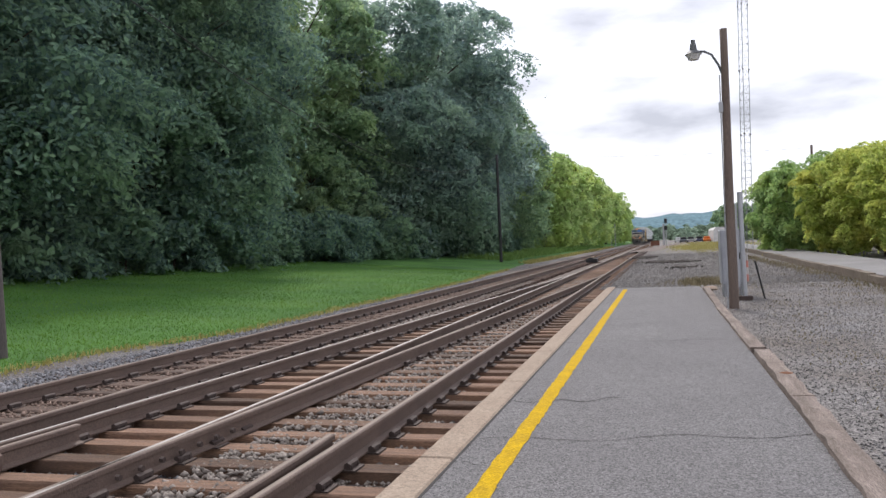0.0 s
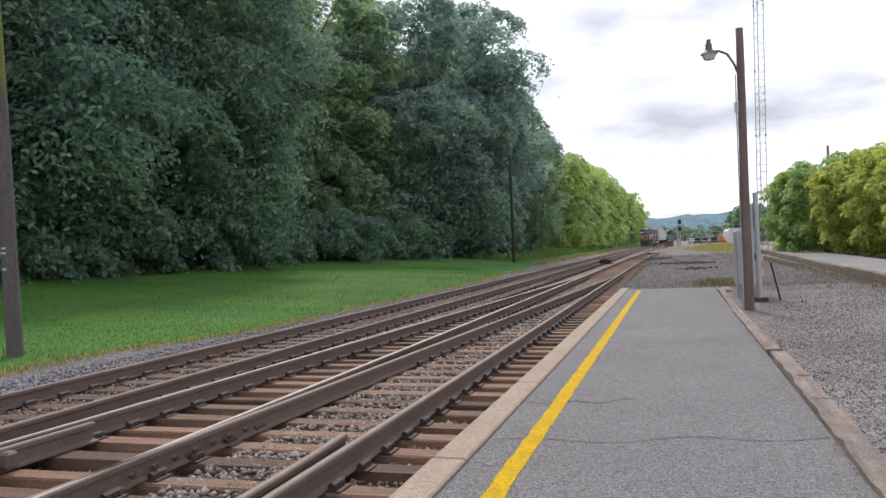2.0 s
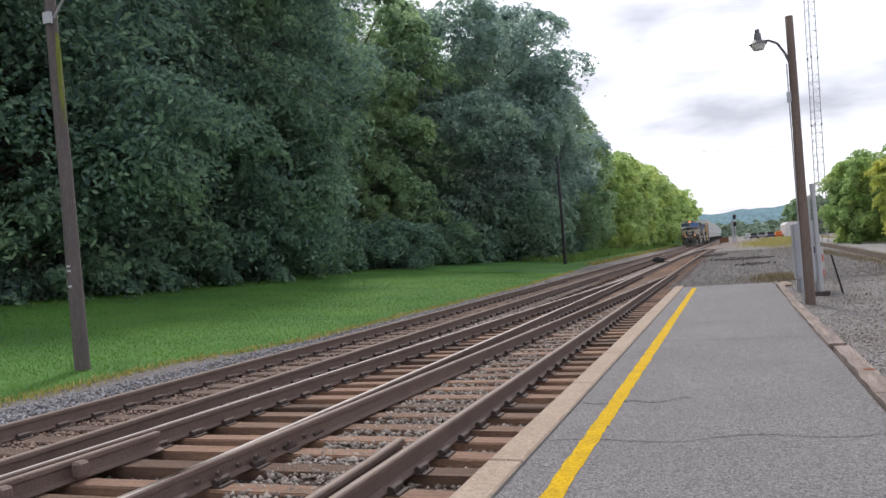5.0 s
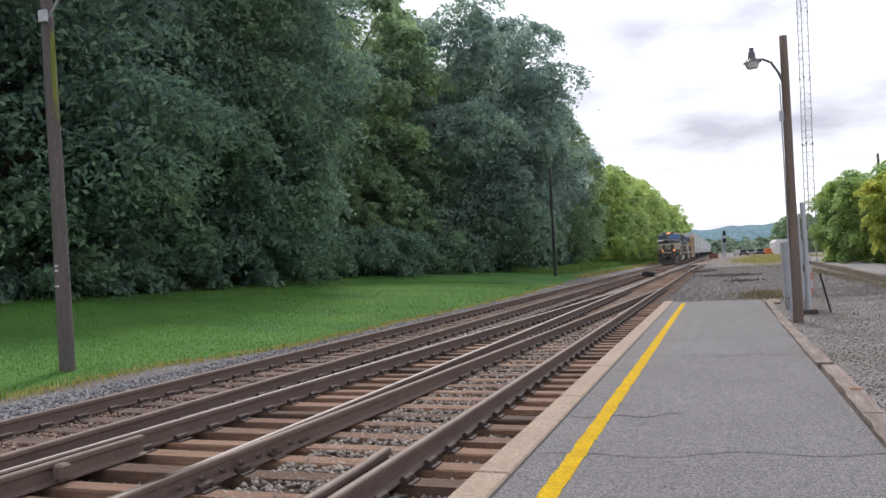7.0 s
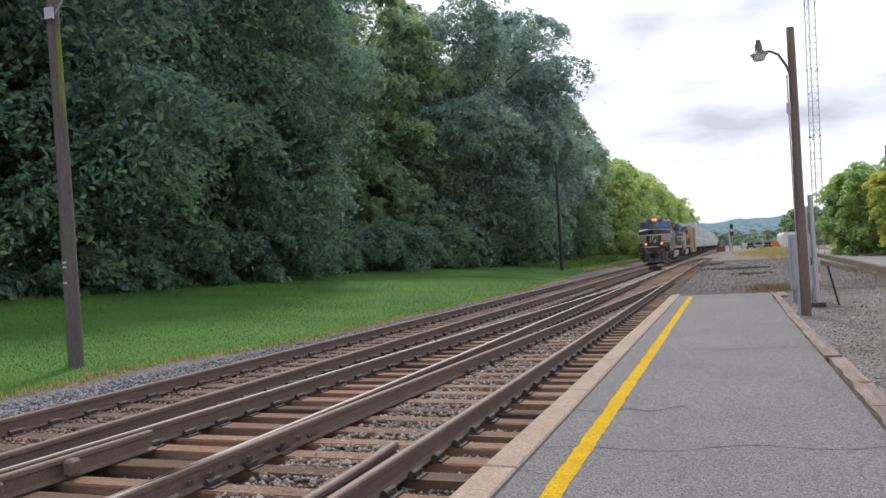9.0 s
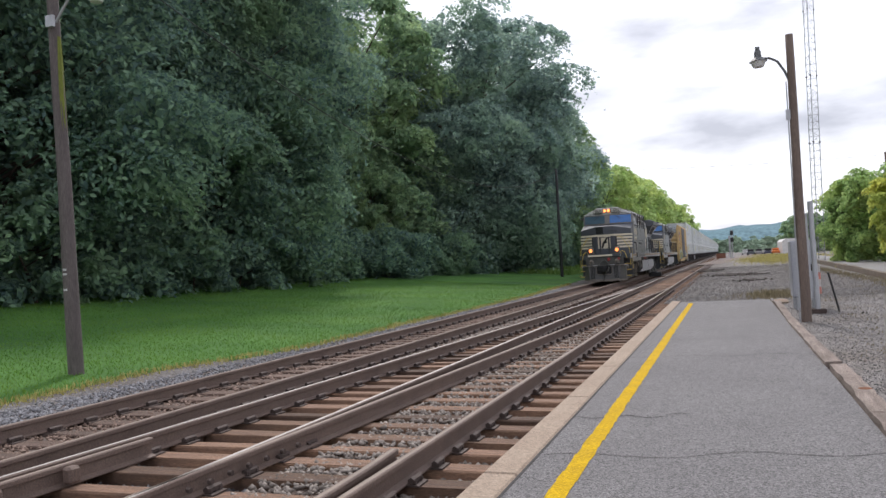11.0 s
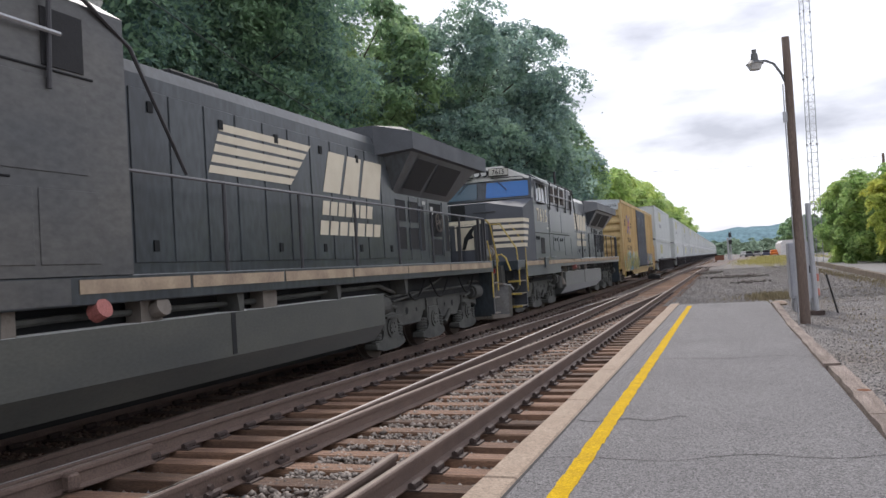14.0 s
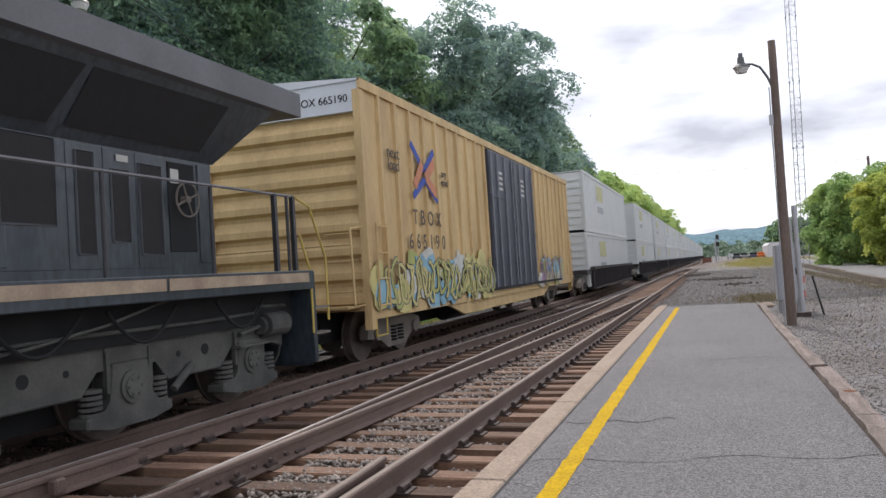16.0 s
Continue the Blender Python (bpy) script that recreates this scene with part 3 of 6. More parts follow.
b = tube(bmesh.new(), [(-0.03, -0.08, 6.15), (0.15, -0.1, 6.33), (0.38, -0.12, 6.55), (0.7, -0.13, 6.66), (0.88, -0.13, 6.62)], 0.022, 8)
part("arm", b, M_GALV, lp, "thin grey lamp arm")
lamp_head(lp, pose(0.93, -0.13, 6.47), 1.0)
b = B(-0.16, 0.0, -0.19, -0.13, 6.05, 6.25)
part("bracket", b, M_GALV, lp)
M_TAG = mat("white_tag", (0.6, 0.6, 0.6))
for zz in (1.72, 1.80, 1.45):
    part("pole_tag", B(-0.07, 0.0, -0.135, -0.12, zz, zz + 0.035), M_TAG, lp)
b = bmesh.new()
mv = []
for k in range(13):
    zz = 4.0 + 0.16 * k
    rr_, cx = 0.132 - 0.044 * zz / 8.1 + 0.003, -0.21 * zz / 8.1
    half = 0.5 * math.sin(math.pi * (k + 0.4) / 12.8) + 0.08 * noise.noise((k * 0.9, 4, 0))
    mv.append([b.verts.new((cx + rr_ * math.cos(a), rr_ * math.sin(a), zz)) for a in (-0.35 - half * 0.6, 0.0, 0.3 + half)])
for p, q_ in zip(mv, mv[1:]):
    for a in range(2):
        b.faces.new((p[a], p[a + 1], q_[a + 1], q_[a]))
part("moss_streak", b, mat("green_moss", (0.16, 0.19, 0.03), 0.95), lp, "yellow-green moss streak")

p3 = wood_pole("utility_pole", "dark wooden utility pole at the edge of the trees", (-12.5, 60.5, lawn_z(-12.5, 60)), (-12.5, 60.5, 8.7), 0.13, 0.1, M_DARKM)
up = wood_pole("utility_pole", "brown wooden utility pole behind the bushes", (15.8, 90, -0.1), (15.8, 90, 10.7), 0.17, 0.13, M_POLE2)
wood_pole("utility_pole", "thin wooden pole behind the bushes", (8.6, 110, -0.1), (8.6, 110, 11.0), 0.14, 0.12, M_POLE2)


def cable(name, p, q, sag, r, label, n=24):
    pts = [Vector(p).lerp(Vector(q), i / n) - Vector((0, 0, sag * 4 * (i / n) * (1 - i / n))) for i in range(n + 1)]
    return tagged(finish(name, tube(bmesh.new(), pts, r, 5), M_DARKM), label, "cable")


cable("cable", (-10.9, 10.3, 8.0), (-12.5, 60.5, 8.6), 2.85, 0.014, "thin sagging cable between two poles")
cable("cable", (-26, 90, 12.6), (15.8, 90, 10.4), 0.5, 0.012, "thin overhead cable across the tracks")

# lattice mast
mast = empty("lattice_mast", "slender steel lattice radio mast", "mast", at=(7.0, 70, -0.05))
mast.rotation_euler = (0, radians(1.0), 0)
corner = [(0.45 * math.cos(a), 0.45 * math.sin(a)) for a in (0.3, 0.3 + math.tau / 3, 0.3 + 2 * math.tau / 3)]
for cx, cy in corner:
    part("leg", rod(bmesh.new(), (cx, cy, 0), (cx, cy, 46), 0.035, n=6), M_GALV, mast)
b = bmesh.new()
for k in range(76):
    z = 0.3 + k * 0.6
    for (ax, ay), (bx, by) in zip(corner, corner[1:] + corner[:1]):
        rod(b, (ax, ay, z), (bx, by, z), 0.012, n=4)
        rod(b, (ax, ay, z) if k % 2 else (bx, by, z), (bx, by, z + 0.6) if k % 2 else (ax, ay, z + 0.6), 0.012, n=4)
part("bracing", b, M_GALV, mast)
for k in range(6):
    for cx, cy in corner:
        b = bmesh.new()
        bmesh.ops.create_icosphere(b, subdivisions=1, radius=0.09, matrix=Matrix.Translation((cx, cy, 10 + k * 5.5)))
        part("guy_clamp", b, M_DARKM, mast)

# signal cabinet and post
cb = empty("signal_cabinet", "grey metal trackside equipment cabinet on legs", "cabinet", at=(1.62, 19.9, -0.05))
part("body", B(-0.27, 0.27, -0.35, 0.35, 0.30, 1.62, bevel=0.02), M_GREYBOX, cb)
part("door", B(-0.23, 0.23, -0.37, -0.352, 0.36, 1.56, bevel=0.006), M_GREYBOX, cb)
part("handle", B(0.14, 0.17, -0.40, -0.37, 0.9, 1.06), M_DARKM, cb)
for sx in (-0.2, 0.2):
    for sy in (-0.28, 0.28):
        part("leg", rod(bmesh.new(), (sx, sy, 0), (sx, sy, 0.3), 0.03), M_GALV, cb)
b = tube(bmesh.new(), [(-0.15, -0.38, 0.34), (-0.15, -0.40, 0.0)], 0.03)
part("conduit", b, M_GREYBOX, cb)
ps = empty("signal_post", "grey steel post with a small lattice sign frame", "post", at=(1.76, 18.5, -0.05))
part("post", rod(bmesh.new(), (0, 0, 0), (-0.03, 0, 2.45), 0.055, n=12), M_GALV, ps)
part("footing", B(-0.15, 0.15, -0.15, 0.15, 0, 0.1), M_PLATE, ps)
part("panel", B(-0.14, -0.10, -0.02, 0.02, 0.3, 2.2), M_GALV, ps)
st = tagged(finish("leaning_stake", rod(bmesh.new(), (2.22, 18.85, -0.08), (2.03, 18.8, 0.82), 0.022, n=8), M_DARKM), "thin black steel stake leaning in the gravel", "stake")
cone_m = [mat("faded_red_white", (0.55, 0.22, 0.17)), mat("dirty_white", (0.55, 0.52, 0.5))]
mk = empty("marker_post", "faded red and white striped marker post", "marker", at=(2.55, 26, -0.05))
for k in range(4):
    part("band", rod(bmesh.new(), (0, 0, k * 0.22), (0, 0, k * 0.22 + 0.22), 0.05), cone_m[k % 2], mk)

# raised kerb and road on the far side of the yard
def kerb_x(y):
    return 5.45 + max(0, y - 22) * 0.031


b, k = bmesh.new(), 0
road = grid("side_road", [0, 1, 2], span(-8, 140, 40), lambda x, y: 0.17, mat("pale_asphalt", (0.25, 0.242, 0.242), 0.9, 0, 0.2, 0.4, 80, 0.4), label="pale asphalt side road behind a raised kerb", category="road")
me = road.data
for v in me.vertices:
    v.co.x = kerb_x(v.co.y) + 0.2 + (v.co.x) * 1.3
me.update()
y, k = -8.0, 0
while y < 90:
    ln = rt.uniform(1.7, 2.6)
    b = bmesh.new()
    x0, x1 = kerb_x(y), kerb_x(y + ln)
    prism(b, [(x0, y), (x0 + 0.22, y), (x1 + 0.22, y + ln - 0.02), (x1, y + ln - 0.02)], -0.2, 0.19 + rt.uniform(-0.04, 0.02), 'z')
    part("kerb_stone", b, M_KERB2, road)
    y += ln
    k += 1

# rubble heap past the platform, and the stone at the timber's end
M_RUBBLE = island_mat("dark_rubble", (0.03, 0.028, 0.026), (0.12, 0.10, 0.09))
for rx, ry, rw, rl, rn, sd in ((-1.3, 62.5, 0.5, 1.6, 220, 21), (0.35, 49.5, 0.75, 1.0, 260, 22), (0.9, 40, 0.35, 0.6, 50, 23)):
    stones("rubble", rn, lambda r, n: rx + r.normal(0, rw, n), lambda r, n: ry + r.normal(0, rl, n), lambda x, y: -0.05, 0.085, M_RUBBLE, "small heap of dark broken asphalt rubble", sd)
b = bmesh.new()
bmesh.ops.create_icosphere(b, subdivisions=2, radius=0.22)
for v in b.verts:
    v.co *= 1 + 0.25 * noise.noise(v.co * 6)
    v.co.z *= 0.35
o = finish("flat_stone", b, M_KERB)
o.location = (1.25, 22.5, -0.02)
tagged(o, "pale flat stone at the platform corner", "stone")


# ---- far things ----
sg = empty("signal_mast", "grey railway signal mast with black light heads", "signal", at=(0.75, 150, -0.1))
part("mast", rod(bmesh.new(), (0, 0, 0), (0, 0, 5.2), 0.09, n=8), M_GALV, sg)
for z in (3.4, 4.7):
    part("light_head", B(-0.28, 0.28, -0.1, 0.1, z - 0.45, z + 0.45, bevel=0.1), M_DARKM, sg)
part("ladder", B(-0.6, -0.25, 0.1, 0.16, 0.2, 4.2), M_GALV, sg)
bx = empty("relay_box", "rust-brown equipment box beside the signal mast", "box", at=(-1.3, 150, -0.1))
part("body", B(-0.8, 0.8, -0.6, 0.6, 0.15, 1.05, bevel=0.05), mat("rusty_brown_paint", (0.24, 0.10, 0.06)), bx)
part("roof", B(-0.85, 0.85, -0.65, 0.65, 1.05, 1.13), M_PLATE, bx)
s2 = empty("lattice_signal", "pale lattice trackside cabinet stand by the trees", "signal", at=(-11.4, 190, -0.1))
for sx in (-0.5, 0.5):
    part("leg", B(sx - 0.1, sx + 0.1, -0.1, 0.1, 0, 5.4), M_GALV, s2)
for z in (1.5, 3.0, 4.5):
    part("rung", B(-0.5, 0.5, -0.05, 0.05, z, z + 0.15), M_GALV, s2)
wh = empty("warehouse", "long pale metal shed across the yard", "building", at=(11.6, 190, -0.1))
part("wall", prism(bmesh.new(), [(0, 0), (5, 0), (5, 2.9), (4.4, 3.5), (0.6, 3.5), (0, 2.9)], 0, 20, 'y'), mat("pale_cladding", (0.72, 0.70, 0.69), 0.6), wh)
part("door", B(2.2, 4.7, -0.06, 0, 0, 2.4), M_GREYBOX, wh)
for k, (x, y, c) in enumerate([(5.2, 205, (0.10, 0.11, 0.13)), (7.1, 206, (0.35, 0.35, 0.36)), (8.9, 200, (0.08, 0.09, 0.15)), (10.4, 196, (0.75, 0.20, 0.03)), (4.4, 230, (0.6, 0.6, 0.6))]):
    cm = mat("car_paint", c, 0.35)
    ca = empty("parked_car", "small parked vehicle far across the yard", "car", "vehicles across the yard", at=(x, y, -0.08))
    part("body", B(-0.85, 0.85, -2, 2, 0.3, 0.95, bevel=0.15), cm, ca)
    part("cabin", B(-0.75, 0.75, -1.0, 1.2, 0.95, 1.5, bevel=0.2), M_DARKM if k < 3 else cm, ca)
    for wx in (-0.8, 0.8):
        for wy in (-1.3, 1.3):
            part("wheel", rod(bmesh.new(), (wx - 0.1, wy, 0.32), (wx + 0.1, wy, 0.32), 0.32, n=12), M_DARKM, ca)


# ---- trees ----
def leaf_cloud(rng, centres, radii, per, size, core=0, open_above=None):
    """Leaves in drooping sprays over the tops and outsides of clumps, with coarse foliage inside each clump."""
    q = 34
    k = max(1, per // q)
    c0 = np.repeat(centres, k, 0)
    rad0 = np.repeat(radii, k)
    d0 = rng.normal(0, 1, (len(c0), 3)) + np.array([0, 0, 0.35])
    d0 /= np.linalg.norm(d0, axis=1)[:, None]
    s0 = c0 + d0 * (rad0 * rng.uniform(0.45, 1.0, len(c0)) ** 0.5)[:, None] * np.array([1, 1, 0.7])
    up0 = d0 * 0.65 + np.array([0, 0, 0.75]) + rng.normal(0, 0.2, d0.shape)
    up0 /= np.linalg.norm(up0, axis=1)[:, None]
    n = len(c0) * q
    up, rad = np.repeat(up0, q, 0), np.repeat(rad0, q)
    e = rng.normal(0, 1, (n, 3))
    e -= up * np.sum(e * up, 1)[:, None] * 0.82
    p = np.repeat(s0, q, 0) + e * (rad * 0.17)[:, None]
    p[:, 2] -= 0.5 * np.sum(e * e, 1) * rad * 0.07
    nrm = up * 0.75 + rng.normal(0, 0.5, (n, 3))
    s = size * rng.uniform(0.6, 1.3, n)
    if core:
        m = len(centres) * core
        dc = rng.normal(0, 1, (m, 3))
        dc /= np.linalg.norm(dc, axis=1)[:, None]
        rc = np.repeat(radii, core)
        p = np.concatenate([p, np.repeat(centres, core, 0) + dc * (rc * rng.uniform(0.0, 0.6, m) ** 0.7)[:, None]])
        nrm = np.concatenate([nrm, dc + rng.normal(0, 0.3, (m, 3))])
        s = np.concatenate([s, size * rng.uniform(1.0, 1.7, m)])
        n += m
    if open_above is not None:   # airy top: whole sprays are missing between the boughs
        gap = np.array([noise.noise(Vector((a * 0.34, b_ * 0.34, c * 0.34))) for a, b_, c in p])
        keep = (p[:, 2] < open_above) | (gap < 0.2)
        p, nrm, s = p[keep], nrm[keep], s[keep]
        n = len(p)
    nrm /= np.linalg.norm(nrm, axis=1)[:, None]
    u = np.cross(nrm, rng.normal(0, 1, (n, 3)))
    u /= np.linalg.norm(u, axis=1)[:, None]
    w = np.cross(nrm, u)
    s = s[:, None]
    v = np.stack([p - u * s, p + w * s * 0.5 + nrm * s * 0.16, p + u * s * 1.05 - nrm * s * 0.12, p - w * s * 0.5 + nrm * s * 0.16], 1).reshape(-1, 3)
    k4 = np.arange(n)[:, None] * 4
    return v, np.concatenate([k4 + np.array([[0, 1, 2]]), k4 + np.array([[0, 2, 3]])], 1).reshape(-1, 3)


def tree(name, label, height, spread, clumps, per, leaf, material, seed, low=0.15, group="", trunk_r=0.32, core=170, airy=None):
    """A tapered trunk with limbs, and a crown of leafy clumps round the limb ends. It stands at its own origin."""
    rng = np.random.default_rng(seed)
    ob = empty(name, label, "tree", group)
    b = bmesh.new()
    top = Vector((rng.normal(0, 0.5), rng.normal(0, 0.5), height * 0.72))
    rod(b, (0, 0, -0.4), top * 0.45, trunk_r, trunk_r * 0.72, 10)
    rod(b, top * 0.45, top, trunk_r * 0.72, trunk_r * 0.25, 8)
    cs, rs = [], []
    lo = height * low
    for k in range(clumps):
        f = (k + 0.5) / clumps
        z = lo + (height * 0.95 - lo) * f
        prof = spread * (0.62 + 0.38 * math.sin(min(1.0, (z / height) * 1.25) * math.pi)) if z < height * 0.62 else spread * math.sqrt(max(0.02, 1 - ((z / height - 0.62) / 0.40) ** 2))
        a = k * 2.39996 + rng.uniform(-0.5, 0.5)
        q = prof * (rng.uniform(0.35, 1.0) ** 0.5) * rng.uniform(0.82, 1.08)
        c = np.array([q * math.cos(a), q * math.sin(a), z + rng.uniform(-0.5, 0.5)])
        cs.append(c)
        rs.append(spread * rng.uniform(0.15, 0.34))
        if k % 3 == 0:
            j = top * min(0.9, max(0.2, (z - height * 0.15) / (height * 0.8)))
            rod(b, j, Vector(c) * 0.92, 0.09 * trunk_r / 0.32, 0.025, 5)
    part("trunk", b, M_BARK, ob, smooth=True)
    v, f = leaf_cloud(rng, np.array(cs), np.array(rs), per, leaf, core, airy and airy * height)
    mesh_np("crown", v, f, material, ob)
    return ob


def plant(proto, spots):
    """Puts the first tree at the first spot, and copies at the rest: (x, y, z, turn, scale)."""
    for k, (x, y, z, turn, s) in enumerate(spots):
        m = pose(x, y, z, 0, 0, turn)
        o = proto if k == 0 else copy_thing(proto, m)
        o.matrix_basis = m @ Matrix.Diagonal((s, s, s, 1))


WG = "trees along the railway"
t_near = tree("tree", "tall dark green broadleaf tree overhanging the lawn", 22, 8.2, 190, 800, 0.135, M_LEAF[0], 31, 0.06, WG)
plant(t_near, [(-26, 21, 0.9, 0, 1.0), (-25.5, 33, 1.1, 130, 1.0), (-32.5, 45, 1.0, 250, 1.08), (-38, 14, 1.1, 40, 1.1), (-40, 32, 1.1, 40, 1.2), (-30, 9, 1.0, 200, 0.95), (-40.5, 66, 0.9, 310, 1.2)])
t_big = tree("tree", "huge dark green broadleaf tree with gaps of sky in its crown", 24.5, 10.2, 190, 780, 0.20, M_LEAF[4], 32, 0.07, WG, 0.45, 90, airy=0.62)
plant(t_big, [(-22.3, 69, 0.5, 0, 0.99), (-24, 84, 0.5, 150, 0.92)])
t_mid = tree("tree", "mid-green tree with paler leaves among the dark ones", 18, 6.0, 110, 480, 0.16, M_LEAF[1], 33, 0.08, WG, airy=0.7)
plant(t_mid, [(-29.5, 58, 0.9, 0, 1.36), (-25.5, 53, 0.9, 77, 0.5), (-18.5, 88, 0.3, 160, 0.95), (-20, 102, 0.3, 20, 0.95), (-38, 72, 0.9, 240, 1.3), (-30, 95, 0.6, 90, 1.2)])
t_far = tree("tree", "yellow-green tree beside the track, sun and haze put into its leaf colour", 15.8, 5.6, 120, 300, 0.24, M_LEAF[2], 34, 0.06, WG, core=50)
plant(t_far, [(-17, 116, 0.2, 0, 0.92), (-17, 128, 0.2, 50, 1.0), (-17, 141, 0.2, 140, 1.0), (-17, 155, 0.2, 220, 1.05), (-16, 170, 0.2, 10, 1.0), (-16, 186, 0.2, 80, 0.95),
              (-15.5, 204, 0.2, 170, 1.0), (-15.5, 224, 0.2, 260, 0.95), (-15, 246, 0.2, 30, 0.95), (-15, 272, 0.2, 110, 0.95), (-15, 300, 0.2, 200, 0.9), (-26, 120, 0.3, 290, 1.25), (-27, 150, 0.3, 15, 1.25)])
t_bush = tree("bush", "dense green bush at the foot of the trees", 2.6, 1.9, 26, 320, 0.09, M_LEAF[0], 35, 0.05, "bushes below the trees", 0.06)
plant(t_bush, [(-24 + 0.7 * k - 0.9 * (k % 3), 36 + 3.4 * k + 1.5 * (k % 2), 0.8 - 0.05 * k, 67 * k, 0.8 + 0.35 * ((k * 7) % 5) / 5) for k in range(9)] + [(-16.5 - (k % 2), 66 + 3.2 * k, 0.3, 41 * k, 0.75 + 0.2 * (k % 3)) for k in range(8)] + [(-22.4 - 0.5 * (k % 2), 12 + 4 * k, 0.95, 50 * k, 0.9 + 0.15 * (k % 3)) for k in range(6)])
rng = np.random.default_rng(91)
f_ = rng.uniform(0, 1, 420)
cs = np.stack([-23.6 + 5.1 * f_ ** 2 + rng.normal(0, 1.2, 420) - 3 * rng.uniform(0, 1, 420) ** 2, 8 + 66 * f_ + rng.normal(0, 1.2, 420), 0.9 + rng.uniform(0, 2.6, 420)], 1)
cs = np.concatenate([cs, np.stack([rng.uniform(-50, -27, 160), rng.uniform(2, 60, 160), 0.9 + rng.uniform(0, 3.2, 160)], 1)])
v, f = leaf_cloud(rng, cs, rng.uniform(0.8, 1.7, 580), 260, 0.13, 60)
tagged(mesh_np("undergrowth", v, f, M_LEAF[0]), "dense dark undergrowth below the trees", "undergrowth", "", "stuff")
RG = "trees along the side road"
t_r1 = tree("tree", "low yellow-green tree behind the side road", 6.8, 3.2, 80, 420, 0.11, M_LEAF[3], 36, 0.08, RG, 0.14)
plant(t_r1, [(12.2, 41, 0.1, 0, 0.80), (12.4, 35.5, 0.1, 120, 0.75), (12.8, 30.5, 0.1, 220, 0.72), (11.0, 52, 0.1, 60, 0.90), (11.6, 46.5, 0.1, 160, 0.84), (15.5, 60, 0.1, 20, 1.02), (17, 50, 0.1, 210, 0.92)])
t_r2 = tree("tree", "low fresh green tree behind the side road", 6.6, 3.1, 80, 420, 0.11, M_LEAF[5], 37, 0.08, RG, 0.14)
plant(t_r2, [(10.2, 58, 0.1, 0, 0.95), (9.8, 65, 0.1, 200, 0.95), (10.6, 73, 0.1, 300, 1.0), (12.5, 80, 0.1, 30, 1.02), (17, 40, 0.1, 130, 0.78), (18, 33, 0.1, 10, 0.70)])


def tufts(name, count, fx, fy, fz, h, material, label, seed):
    rng = np.random.default_rng(seed)
    x, y = fx(rng, count), fy(rng, count)
    z = np.array([fz(a, b_) for a, b_ in zip(x, y)])
    a = rng.uniform(0, 6.28, count)
    hh = h * rng.uniform(0.4, 1.3, count)
    w = 0.006 + 0.07 * hh
    p = np.stack([x, y, z], 1)
    u = np.stack([np.cos(a), np.sin(a), 0 * a], 1) * w[:, None]
    lean = rng.normal(0, 0.35, (count, 3)) * hh[:, None]
    lean[:, 2] = hh
    v = np.stack([p - u, p + u, p + lean], 1).reshape(-1, 3)
    return tagged(mesh_np(name, v, np.arange(count * 3).reshape(count, 3), material), label, "grass", "", "stuff")


tufts("grass_blades", 120000, lambda r, n: -9.0 - 15 * r.uniform(0, 1, n) ** 1.2, lambda r, n: 6 + 40 * r.uniform(0, 1, n) ** 1.3, lambda x, y: lawn_z(x, y) - (0 if x < grass_edge(y) else 0.3), 0.045, M_BLADES, "short mown green grass", 51)
tufts("dry_grass_edge", 26000, lambda r, n: r.uniform(-10.4, -8.9, n), lambda r, n: 6 + 44 * r.uniform(0, 1, n) ** 1.3, lambda x, y: lawn_z(x, y) - 0.02 - 1.2 * max(0, abs(x - grass_edge(y)) - 0.12), 0.09, M_DRY, "dry yellowish grass at the lawn's edge", 52)
tufts("tall_grass", 26000, lambda r, n: -12.6 - 4.5 * r.uniform(0, 1, n), lambda r, n: 64 + 100 * r.uniform(0, 1, n), lawn_z, 0.45, M_ROUGH, "tall rough grass beside the track", 53)
tufts("dry_weeds", 9000, lambda r, n: r.uniform(-9.8, -8.9, n) - 1.2, lambda r, n: 60 + 110 * r.uniform(0, 1, n), lambda x, y: -0.3, 0.4, M_DRY, "dry yellow weeds beside the track", 54)
tufts("dry_weeds", 9000, lambda r, n: 4.5 + r.normal(0, 1.6, n), lambda r, n: 112 + r.normal(0, 16, n), lambda x, y: -0.09, 0.2, M_DRY, "dry yellow grass in the yard", 58)
tufts("dry_weeds", 5000, lambda r, n: kerb_x(30) - 0.35 + r.normal(0, 0.3, n), lambda r, n: 14 + 50 * r.uniform(0, 1, n), lambda x, y: -0.07, 0.09, M_DRYB, "brown dry weeds along the kerb", 59)
tufts("dry_weeds", 9000, lambda r, n: 9.5 + r.normal(0, 2.4, n), lambda r, n: 150 + r.normal(0, 25, n), lambda x, y: -0.08, 0.28, M_DRY, "dry yellow grass in the yard", 55)
tufts("dry_weeds", 700, lambda r, n: 0.8 + r.normal(0, 0.7, n), lambda r, n: 25.5 + r.normal(0, 1.6, n), lambda x, y: -0.07, 0.07, M_DRYB, "dry weeds past the platform end", 56)
tufts("dry_weeds", 1500, lambda r, n: 1.3 + r.normal(0, 0.35, n), lambda r, n: 26.0 + r.normal(0, 0.8, n), lambda x, y: -0.07, 0.16, M_DRYB, "brown dry weeds at the platform corner", 60)
rng = np.random.default_rng(61)
wx, wy = rng.uniform(1.7, 5.2, 70), 7 + 24 * rng.uniform(0, 1, 70) ** 1.2
